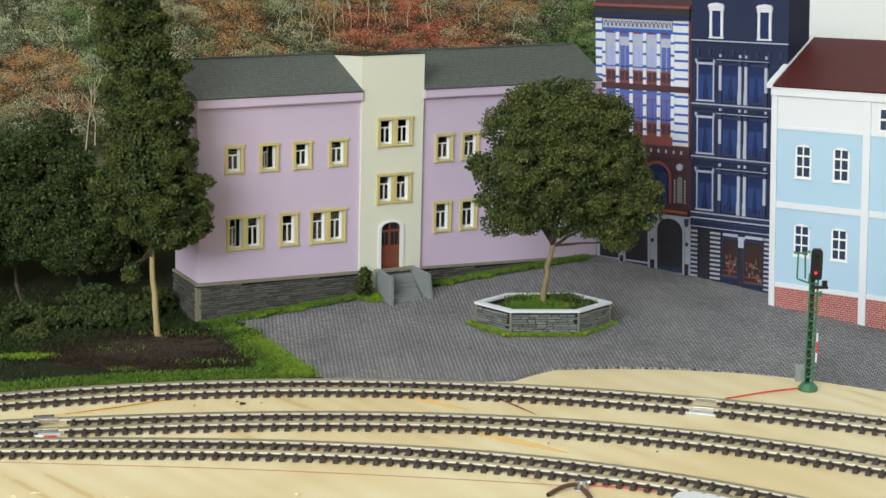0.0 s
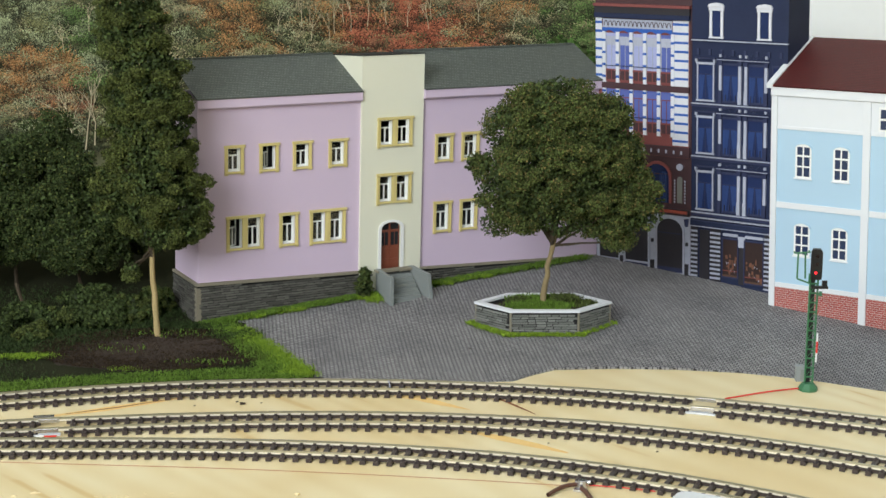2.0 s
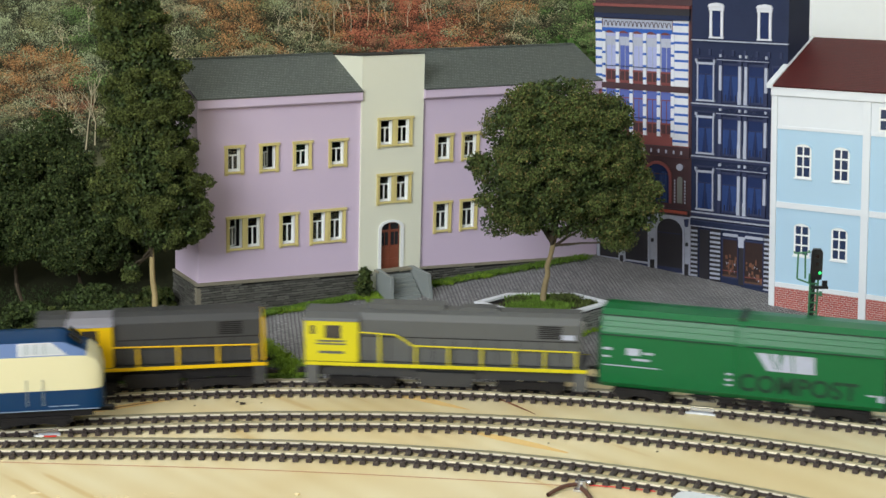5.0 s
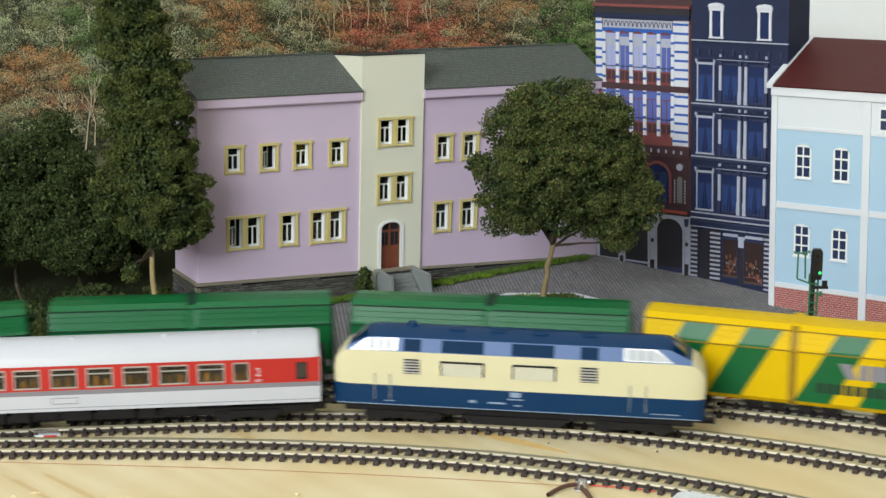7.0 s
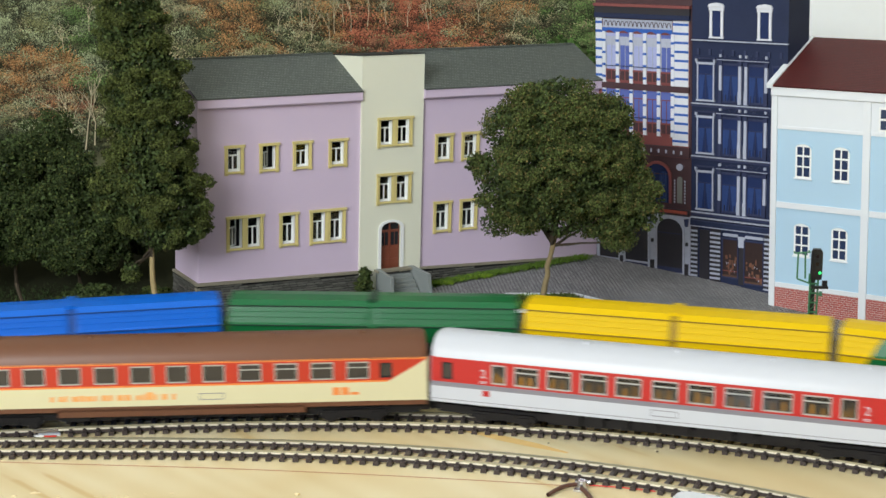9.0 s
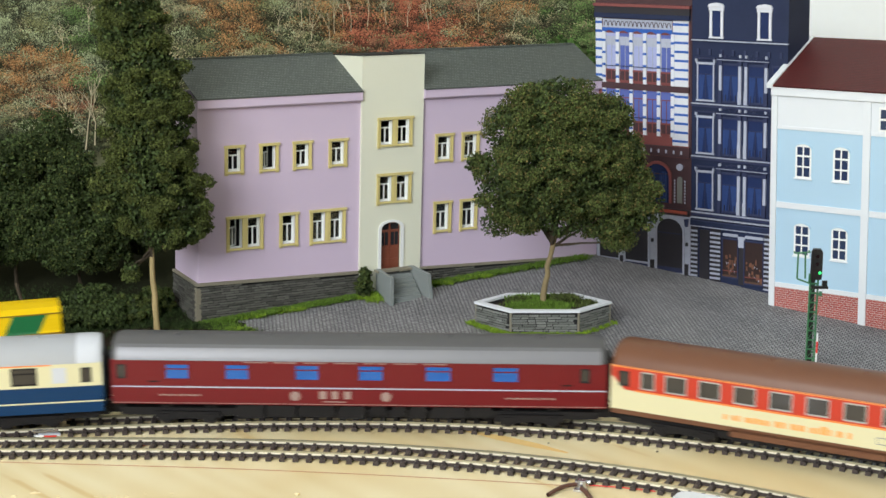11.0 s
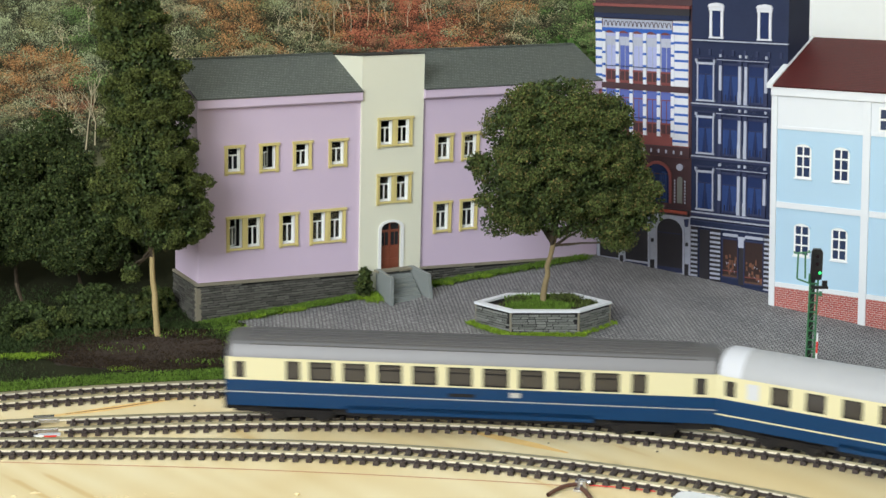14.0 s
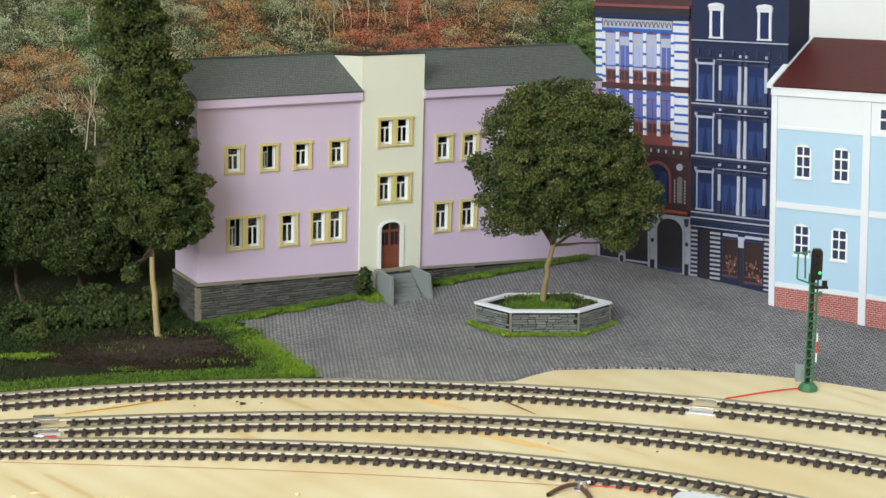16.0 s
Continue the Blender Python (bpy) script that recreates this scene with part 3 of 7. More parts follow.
def red_house():
    h = thing("town_house", P(119.8, 1273.6, 14.7, 0, -2, -37.5), "narrow red-brown town house with blue and white striped pilasters", "house")
    boxpart("wall", (0, 82.3, 0, 3, -6, 214), DARKBROWN, h)
    boxpart("upper_wall", (1.5, 80.5, -0.2, 0, 83, 183), REDBROWN, h)
    boxpart("cornice", (0.5, 81.5, -3, 0, 184.5, 188), NAVY, h, "dark moulded cornice")
    boxpart("cornice", (0, 82, -3.6, 0, 193, 195), REDBROWN, h)
    boxpart("cornice", (0.5, 81.5, -2.6, 0, 188, 193), CHARCOAL, h)
    fr = boxpart("frieze", (7, 66, -0.8, 0, 177, 183.5), PALETRIM, h, "pale ornamental frieze")
    bm = bmesh.new()
    for i in range(16):
        x = 8 + i * 3.6
        for k in range(7):
            a0, a1 = math.pi * k / 7, math.pi * (k + 1) / 7
            rod(bm, (x + 1.7 - 1.5 * math.cos(a0), -1.0, 178.4 + 3.6 * math.sin(a0)), (x + 1.7 - 1.5 * math.cos(a1), -1.0, 178.4 + 3.6 * math.sin(a1)), 0.28, n=4)
    part("festoon", bm, DARKBROWN, fr)
    bm = bmesh.new()
    for i in range(5):
        x0 = 6.5 + i * 12
        prism(bm, [(x0, 177)] + [(x0 + 12 * k / 8, 172.4 + 2.6 * math.sin(math.pi * k / 8)) for k in range(9)] + [(x0 + 12, 177)], -1.1, 0, "y")
    part("arcade_band", bm, ROYAL, h, "royal blue scalloped band")
    for z0, z1, pz in ((146, 173, 137), (108, 131, 99)):
        for i in range(5):
            x0 = 8.0 + i * 11.8
            w = boxpart("window", (x0 + 1.6, x0 + 11, -0.3, -0.05, z0, z1), LILAC if z0 > 140 and i in (0, 2, 3) else VIOLETPANE, h, "pale violet printed window")
            if z0 > 140:
                boxpart("blind", (x0 + 1.6, x0 + 11, -0.5, -0.3, z1 - 9, z1 - 2.5), PALETRIM, w)
            bm = bmesh.new()
            for k in range(3):
                x = x0 + 1.7 + k * 4.4
                box(bm, x, x + 0.45, -0.6, -0.3, z0, z1 - 6)
            box(bm, x0 + 1.6, x0 + 11, -0.6, -0.3, z1 - 6.4, z1 - 5.7)
            part("glazing_bar", bm, PALETRIM if z0 > 140 else REDBROWN, w)
            bp = boxpart("balcony_panel", (x0 + 1.4, x0 + 11.2, -0.8, -0.05, pz, z0), REDBROWN, h)
            bm = bmesh.new()
            for k in range(2):
                box(bm, x0 + 2.2 + k * 4.6, x0 + 5.8 + k * 4.6, -1.0, -0.8, pz + 1.2, z0 - 1.2)
            part("panel", bm, DARKBROWN, bp)
        for i in range(6):
            x0 = 6.6 + i * 11.8
            striped(h, x0, x0 + 2.9, pz - 1, z1 + 1, WHITEPRINT, ROYAL, 9.0, 0.2, -1.4, label="white pilaster with blue bands")
        bm = bmesh.new()
        box(bm, 8, 67, -1.7, -1.5, z0 + 2.4, z0 + 2.9)
        part("rail", bm, NAVY, h)
    striped(h, 67, 80, 92, 184, WHITEPRINT, ROYAL, 6.6, 0.26, -1.0, label="wide white pilaster with royal blue bands")
    striped(h, 0.6, 6.2, 131, 184, WHITEPRINT, ROYAL, 6.6, 0.28, -1.0)
    boxpart("string_course", (0.5, 81, -1.8, 0, 131.6, 136), DARKBROWN, h)
    boxpart("string_course", (0.5, 81.5, -2.0, 0, 83.6, 91), DARKBROWN, h)
    bm = bmesh.new()
    for i in range(12):
        x = 4 + i * 6.4
        box(bm, x, x + 1.4, -2.4, -2.0, 86, 88.5)
    part("dentil", bm, PALETRIM, h)
    arch_opening(h, 14, 36, 48, 70, 9, BLUEPANE, name="window")
    arch_opening(h, 44, 64, 48, 68, 9, BLUEPANE, name="window")
    arch_ring(h, 44, 64, 48, 68, 9, 2.2, REDBROWN)
    bm = bmesh.new()
    rod(bm, (73, -1.2, 76), (73, 0, 76), 2.6, n=14)
    part("medallion", bm, PALETRIM, h)
    niche = arch_opening(h, 68, 78, 48, 62, 5, DARKBROWN, -0.7, "niche")
    arch_opening(niche, 71, 75.4, 49, 66, 3, STONE, -1.0, "figure_relief")
    bm = bmesh.new()
    for x in (68.4, 77.0):
        for k in range(8):
            box(bm, x, x + 1.1, -1.0, -0.7, 49 + k * 2.3, 50.2 + k * 2.3)
    part("quoins", bm, PALETRIM, niche)
    for x0 in (16, 27, 46, 56):
        bm = bmesh.new()
        for k in range(4):
            rod(bm, (x0 + k * 1.7, -0.3, 48.5), (x0 + 0.4 + k * 1.6, -0.3, 70 + 2 * math.sin(k)), 0.75, 0.5, 6)
        part("curtain", bm, CURTAIN, h, "pale blue printed curtain")
    boxpart("impost", (44, 64, -0.5, -0.15, 69.2, 70), DARKBROWN, h)
    boxpart("sign_band", (2, 81, -1.5, 0, 40, 44), CHARCOAL, h)
    boxpart("sign_band", (36, 80, -1.9, 0, 41, 43.4), ORANGE, h, "orange-red painted fascia band")
    base = boxpart("shop_front", (0, 82.2, -0.5, 0, -6, 39), PALETRIM, h, "pale stone arcade at street level")
    for a, b in ((3, 20), (26, 46), (54, 76)):
        arch_opening(base, a, b, 0.5 if a < 50 else -1.5, 27, 9.5, CHARCOAL, -0.65)
        arch_ring(base, a, b, -4, 27, 9.5, 1.6, PALETRIM, -1.3)
        bm = bmesh.new()
        box(bm, a, b, -0.8, -0.65, 25, 25.6)
        part("transom", bm, NAVYTRIM, base)
        boxpart("sill", (a, b, -0.85, -0.65, -4.5, -1), NAVYTRIM, base)
        boxpart("sill_course", (a - 1.6, b + 1.6, -1.1, -0.5, -7, -4.6), PALETRIM, base)
    for x in (23, 50, 79.5):
        bm = bmesh.new()
        rod(bm, (x, -1.8, 32), (x, -1.8, 37.5), 1.2, 1.9, 10)
        part("console", bm, NAVYTRIM, base)
        boxpart("corner_guard", (x - 1.3, x + 1.3, -2.2, -0.5, -6, 3), CHARCOAL, base)
        boxpart("small_sign", (x - 0.8, x + 0.8, -1.9, -0.5, 17, 19.5), CHARCOAL, base)
    return h


def navy_house():
    h = thing("town_house", P(119.8, 1273.6, 14.7, 0, -2, -37.5), "tall dark navy town house with pale window trim and shop", "house")
    boxpart("wall", (82.6, 158.6, 0, 3, -12, 214), NAVY, h)
    bm = bmesh.new()
    prism(bm, [(158.6, 0.2), (158.0, 34), (155, 34), (155, 3.2)], -12, 214, "z")
    part("side_wall", bm, NAVY, h)
    boxpart("mansard", (83, 159.2, -0.9, 0, 172, 214), NAVY, h)
    for a in (97.5, 135.5):
        relief_window(h, a, a + 10.8, 173.5, 194.5, WHITEPRINT, BLUEPANE, 0, 2.0, -0.9, "white framed mansard dormer window")
        bm = bmesh.new()
        prism(bm, [(a - 1.2, 195.3), (a + 12.0, 195.3), (a + 10.4, 197.4), (a + 5.4, 198.2), (a + 0.4, 197.4)], -2.8, -0.9, "y")
        part("dormer_hood", bm, WHITEPRINT, h)
    boxpart("gutter", (82.8, 159.4, -2.2, 0, 170.5, 171.3), PALETRIM, h)
    bm = bmesh.new()
    for i in range(8):
        x = 87 + i * 9.4
        box(bm, x, x + 2.0, -1.1, 0, 160.5, 164.5)
    part("bracket", bm, NAVYTRIM, h)
    for z0, z1 in ((127.5, 154.5), (88.5, 115.5), (46.5, 75.0)):
        for a, b in ((87, 101), (147, 158)):
            relief_window(h, a, b, z0, z1, PALETRIM if a < 100 else NAVYTRIM, BLUEPANE, 1, 1.0)
        for a, b in ((107.5, 121), (128, 141)):
            relief_window(h, a, b, z0, z1, NAVYTRIM, BLUEPANE, 1, 0.8)
        for a in (105.2, 120.8, 125.6, 141.4):
            pil = boxpart("pilaster", (a, a + 2.2, -1.5, 0, z0, z1 - 1), PALETRIM, h)
            boxpart("capital", (a - 0.5, a + 2.7, -1.9, 0, z1 - 1, z1 + 2), NAVYTRIM, pil)
            boxpart("pedestal", (a - 0.2, a + 2.4, -1.9, 0, z0 - 1.5, z0 + 8), PALETRIM if a in (120.8, 125.6) else NAVYTRIM, pil)
        boxpart("string_course", (83, 160, -1.5, 0, z0 - 5, z0 - 3.4), NAVYTRIM, h)
        boxpart("string_course", (83, 160, -1.8, 0, z0 - 3.0, z0 - 2.3), PALETRIM, h)
        boxpart("lintel_band", (103.5, 145, -1.4, 0, z1 + 2.2, z1 + 3.6), NAVYTRIM, h)
        boxpart("lintel_line", (103.5, 145, -1.7, -1.4, z1 + 2.9, z1 + 3.3), PALETRIM, h)
        hood = boxpart("window_hood", (85.6, 102.4, -2.0, 0, z1 + 3.0, z1 + 4.0), NAVYTRIM, h)
        for a in (85.9, 100.6):
            boxpart("hood_bracket", (a, a + 1.5, -1.6, 0, z1 + 0.7, z1 + 3.0), PALETRIM, hood)
        bm = bmesh.new()
        rnd = random.Random(int(z0))
        for k in range(26):
            x = rnd.choice((rnd.uniform(108, 120), rnd.uniform(128, 140)))
            zz = z1 + rnd.uniform(4.2, 6.6)
            box(bm, x, x + rnd.uniform(0.4, 1.2), -1.0, 0, zz, zz + rnd.uniform(0.3, 0.7))
        orn = part("stucco_ornament", bm, NAVYTRIM, h, "weathered stucco ornament")
        orn["kind"] = "stuff"
        for a in (105.6, 121.2, 126.0, 141.8):
            boxpart("rosette", (a, a + 1.6, -1.6, 0, z1 + 5.0, z1 + 7.0), PALETRIM, h)
        bm = bmesh.new()
        for i in range(9):
            x = 106 + i * 4
            box(bm, x, x + 0.7, -1.3, 0, z0 + 0.5, z0 + 5)
        part("baluster", bm, NAVYTRIM, h)
    boxpart("fascia", (82.8, 160.5, -1.8, 0, 33.5, 38), NAVY, h)
    boxpart("fascia_line", (82.8, 160.5, -2.1, 0, 37.4, 38.4), NAVYTRIM, h)
    for a, b in ((83, 88.5), (99, 107.5), (143, 160)):
        striped(h, a, b, -10, 33, CHARCOAL, PALETRIM, 3.4, 0.45, -1.0, "pier", "black pier with white bands")
    for a, b, z0 in ((109.5, 121.5, -2), (127.5, 142, -5)):
        s = boxpart("shop_window", (a, b, -0.6, 0, z0, 26), SHOP, h, "brown lit shop window display")
        bm = bmesh.new()
        box(bm, a - 0.8, a, -1.2, 0, z0 - 1, 27)
        box(bm, b, b + 0.8, -1.2, 0, z0 - 1, 27)
        box(bm, a, b, -1.2, 0, 26, 27)
        box(bm, a, b, -1.2, 0, z0 - 1, z0)
        part("frame", bm, NAVYTRIM, s)
        bm = bmesh.new()
        rnd = random.Random(int(a))
        for i in range(16):
            x, z = rnd.uniform(a + 0.6, b - 2), z0 + rnd.uniform(0.6, 15)
            box(bm, x, x + rnd.uniform(0.5, 1.9), -0.85, -0.6, z, z + rnd.uniform(0.6, 4.2))
        part("goods", bm, DISPLAY, s)
        boxpart("display_shelf", (a, b, -0.95, -0.6, z0 + 4.2, z0 + 4.8), REDBROWN, s)
        boxpart("display_floor", (a, b, -0.9, -0.6, z0, z0 + 1.2), TRIMBROWN, s)
        bm = bmesh.new()
        for i in range(5):
            x, z = rnd.uniform(a + 0.6, b - 2), z0 + rnd.uniform(0.6, 12)
            box(bm, x, x + rnd.uniform(0.3, 0.8), -0.9, -0.6, z, z + rnd.uniform(0.5, 1.6))
        part("goods", bm, PALETRIM, s)
        boxpart("awning_board", (a, b, -1.0, 0, 28.4, 30.4), PALETRIM, h)
    boxpart("shop_door", (122.6, 126.6, -0.8, 0, -7, 25), CHARCOAL, h)
    boxpart("notice_board", (121.8, 127.4, -1.1, 0, 21, 29), PALETRIM, h, "pale board with unreadable print")
    boxpart("doorway", (90, 98, -0.5, 0, -8, 31), CHARCOAL, h)
    boxpart("plinth_band", (82.8, 160.5, -1.3, 0, -13, -8.4), NAVY, h)
    boxpart("fascia_line", (82.8, 160.5, -2.3, 0, 33.2, 33.8), PALETRIM, h)
    boxpart("fascia_line", (82.8, 160.5, -2.6, 0, 39.6, 40.3), PALETRIM, h)
    return h


red_house()
navy_house()


# ---- pale blue house ----
def arched_window(parent, x0, x1, z0, z1):
    """White arched window with a cross; set in its reveal."""
    xm, r = (x0 + x1) / 2, (x1 - x0) / 2
    rise = r * 0.55
    sp = z1 - rise
    win = arch_opening(parent, x0, x1, z0, sp, rise, SASH, -0.35, "window")
    bm = bmesh.new()
    box(bm, x0 - 0.6, x1 + 0.6, -1.2, 0, z0 - 1.0, z0)
    part("sill", bm, WHITE, win)
    gx = ((x0 + 1.6, xm - 0.6), (xm + 0.6, x1 - 1.3))
    for a, b in gx:
        zz = [z0 + 1.2, z0 + (sp - z0) * 0.36, z0 + (sp - z0) * 0.42, z0 + (sp - z0) * 0.72, z0 + (sp - z0) * 0.79, sp + rise * 0.35]
        for k in range(3):
            boxpart("pane", (a, b, -0.6, -0.35, zz[2 * k], zz[2 * k + 1]), mat_pane, win)
    bm = bmesh.new()
    for i in range(12):
        a, b = math.pi * i / 12, math.pi * (i + 1) / 12
        q = [(xm + r * k * math.cos(c), sp + (rise + (k - 1) * r) * math.sin(c)) for k, c in ((1, a), (1.1, a), (1.1, b), (1, b))]
        prism(bm, q, -0.9, 0, "y")
    part("arch", bm, PALEBLUE, win)


mat_pane = mat("dark_blue_glass", rgb(44, 56, 84), 0.12, var=0.2)


def blue_house():
    h = thing("corner_house", P(232.9, 1158.9, 8.1, 0, -2, -36.6), "pale blue model house with white pilasters and dark red roof", "house")
    L = 190
    boxpart("front_wall", (0, L, 0, 3, -12, 150), PALEBLUE, h)
    boxpart("side_wall", (0, 2, 3, 95, -12, 150), WHITE, h)
    boxpart("upper_storey", (0, L, -0.3, 0, 128.5, 150.5), WHITE, h, "white upper storey band")
    boxpart("plinth", (0, L, -0.6, 0, -14, 14.4), BRICK, h, "red brick plinth")
    for z0, z1, y in ((14.4, 17.6, -1.0), (71.6, 75.8, -0.9), (127.2, 129.4, -0.8)):
        boxpart("string_course", (0, L, y, 0, z0, z1), WHITE, h)
    for a, b in ((-0.8, 3.6), (66.4, 71.8), (136, 141.4)):
        boxpart("pilaster", (a, b, -1.6, 0.2, -14, 151), WHITE, h, bevel=0.15)
    boxpart("cornice", (-1.0, L, -2.4, 0, 150.4, 156.6), WHITE, h, bevel=0.3)
    for z0, z1 in ((94, 117.8), (38.6, 61.8)):
        for a in (17.2, 45.0, 88.0, 116.0):
            arched_window(h, a, a + 12.0, z0, z1)
    for a in (77, 98):
        w = boxpart("window", (a, a + 12, -0.7, -0.3, 130.6, 147), SASH, h)
        for i in range(2):
            for j in range(2):
                boxpart("pane", (a + 1.4 + i * 5, a + 5.4 + i * 5, -0.9, -0.7, 132 + j * 7.4, 138 + j * 7.4), mat_pane, w)
    bm = bmesh.new()
    prism(bm, [(-3.4, 156.6), (62, 182.6), (62, 184.0), (-3.8, 157.6)], 1.0, L + 2, "x")
    part("roof", bm, REDROOF, h, "dark red tiled roof")
    bm = bmesh.new()
    prism(bm, [(62, 182.6), (125, 150), (125, 151.5), (62, 184.0)], 1.0, L + 2, "x")
    part("roof", bm, REDROOF, h)
    bm = bmesh.new()
    prism(bm, [(-3.8, 155.6), (62, 181.6), (62, 184.8), (-4.2, 158.6)], -3.6, 1.0, "x")
    part("barge_board", bm, WHITE, h)
    bm = bmesh.new()
    prism(bm, [(0, 150), (95, 150), (62, 182)], 0.2, 1.0, "x")
    part("gable", bm, WHITE, h)
    return h


blue_house()


# ---- square, meadow, backdrop ----
def lane_y(key, x, off):
    lx, ly, d, s = LINES[key]
    return float(np.interp(x, lx, ly)) + off


def square():
    """Cobbled sheet: a grid between its curved front edge and the houses, bent where the slope begins."""
    edge = [(-160, 1132), (-147, 1116), (-128, 1090), (-104, 1052), (-81, 1021.5), (-50, lane_y("rear", -50, 15)), (0, lane_y("rear", 0, 18)), (44, 1014.5), (58, 1027), (72, 1037),
            (110, 1039.5), (150, 1037.5), (190, 1031), (230, 1018), (274, 995), (330, 958), (420, 900)]
    xs = sorted({float(p[0]) for p in edge} | {-160.0 + 5 * k for k in range(117)})
    verts, faces, rows = [], [], 12
    for x in xs:
        y0 = float(np.interp(x, [p[0] for p in edge], [p[1] for p in edge]))
        bend = max(y0 + 0.5, FOOT)
        ys = [y0, y0, bend] + [bend + (1440 - bend) * k / (rows - 3) for k in range(1, rows - 2)]
        verts += [(x, y, ground_z(y) + (0.4 if j else -2.0)) for j, y in enumerate(ys)]
    for i in range(len(xs) - 1):
        for j in range(rows - 1):
            a = i * rows + j
            faces.append((a, a + rows, a + rows + 1, a + 1))
    ob = mesh_from("square", verts, faces, COBBLE)
    return tagged(ob, "grey cobbled square of embossed sheet", "square", kind="structure")


def grow(name, points, size, material, parent=None, up=0.0, seed=1, outward=None):
    """Many small leaf blades, one quad each, at the given points (n x 3, millimetres)."""
    rng = np.random.RandomState(seed)
    n = len(points)
    nrm = rng.normal(size=(n, 3))
    if outward is not None:
        nrm = nrm * 0.75 + outward
    nrm /= np.linalg.norm(nrm, axis=1)[:, None]
    ref = rng.normal(size=(n, 3))
    ref[:, 2] += up * 6
    a = np.cross(nrm, ref)
    a /= np.linalg.norm(a, axis=1)[:, None] + 1e-9
    b = np.cross(a, nrm)
    s = size * rng.uniform(0.6, 1.3, size=(n, 1))
    a, b = a * s * (0.55 if up == 0 else 0.25), b * s * (0.8 if up == 0 else 1.0)
    quad = np.stack([points - a * 0.7 - b, points + a - b * 0.4, points + a * 0.6 + b, points - a + b * 0.5], 1).reshape(-1, 3) * MM
    me = bpy.data.meshes.new(name)
    me.vertices.add(4 * n)
    me.vertices.foreach_set("co", quad.ravel())
    me.loops.add(4 * n)
    me.loops.foreach_set("vertex_index", np.arange(4 * n, dtype=np.int32))
    me.polygons.add(n)
    me.polygons.foreach_set("loop_start", np.arange(0, 4 * n, 4, dtype=np.int32))
    me.update(calc_edges=True)
    me.materials.append(material)
    ob = new(name, me)
    ob.parent = parent
    return ob


def crown_points(blobs, n, seed, thick=0.16, lump=0.2):
    """Points in the outer shell of a union of lumpy ellipsoids (x, y, z, rx, ry, rz), with outward directions."""
    rng = np.random.RandomState(seed)
    area = np.array([(b[3] * b[4] + b[4] * b[5] + b[3] * b[5]) for b in blobs])
    pick = rng.choice(len(blobs), n, p=area / area.sum())
    B = np.array(blobs)[pick]
    d = rng.normal(size=(n, 3))
    d /= np.linalg.norm(d, axis=1)[:, None]
    ph = pick[:, None] * 1.7
    wob = (np.sin(d[:, :1] * 7 + ph) * np.sin(d[:, 1:2] * 6 + 2 * ph) + np.sin(d[:, 2:] * 9 + ph) * np.sin(d[:, :1] * 11 - ph)) * 0.5
    r = 1 + lump * wob - np.abs(rng.normal(0, thick, size=(n, 1))) + rng.normal(0, 0.03, size=(n, 1))
    return B[:, :3] + d * r * B[:, 3:], d


def clumps_of(blobs, m, r0, r1, seed):
    """Small leaf clumps strewn over the skin of the large forms."""
    p, d = crown_points(blobs, m, seed + 7, 0.14, 0.12)
    rng = np.random.RandomState(seed)
    r = rng.uniform(r0, r1, m)
    return [(*(q - n * a * 0.5), a * 1.15, a, a * 0.8) for q, n, a in zip(p, d, r)]


def leafy(name, base, tint, island=0.55, scale=60, rough=0.75):
    m = mat(name, base, rough, var=0.35, scale=scale, fine=500, bump=0, tint=tint, island=island, spec=0.25)
    return m


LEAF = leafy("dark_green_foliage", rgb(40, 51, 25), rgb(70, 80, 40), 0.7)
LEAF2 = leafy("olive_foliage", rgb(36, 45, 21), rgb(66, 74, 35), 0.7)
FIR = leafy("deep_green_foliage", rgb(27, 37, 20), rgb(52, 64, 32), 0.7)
# Lighter olive paints the sprays that catch the light.
LITTIPS = leafy("lit_olive_leaf_tips", rgb(48, 56, 27), rgb(76, 82, 40), 0.5)
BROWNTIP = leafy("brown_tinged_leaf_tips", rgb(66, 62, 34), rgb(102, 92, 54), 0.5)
GRASS = leafy("grass_fibre", rgb(56, 82, 32), rgb(86, 112, 40), 0.3, 90)
LIME = leafy("lime_grass_fibre", rgb(86, 114, 32), rgb(114, 140, 42), 0.25, 120)
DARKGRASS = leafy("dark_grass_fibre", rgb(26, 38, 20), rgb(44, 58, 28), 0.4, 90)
SOIL = mat("brown_soil", rgb(30, 23, 18), 0.95, var=0.5, scale=140, fine=900, bump=0.9, tint=rgb(46, 36, 29))
CRUMB = mat("loose_soil_crumbs", rgb(26, 20, 14), 0.95, var=0.5, scale=140, fine=900, bump=0, tint=rgb(46, 37, 27), island=0.7, spec=0.2)
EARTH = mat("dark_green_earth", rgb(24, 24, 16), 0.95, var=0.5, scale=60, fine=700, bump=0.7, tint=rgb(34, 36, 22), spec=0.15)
BARK = mat("pale_bark", rgb(70, 58, 38), 0.85, var=0.6, scale=420, fine=2200, bump=0.8, tint=rgb(152, 134, 94))
GREYBARK = mat("mottled_brown_bark", rgb(58, 50, 36), 0.9, var=0.6, scale=420, fine=2200, bump=0.8, tint=rgb(118, 104, 76))
DARKBARK = mat("dark_bark", rgb(58, 49, 36), 0.9, var=0.35, scale=120, bump=0.8)


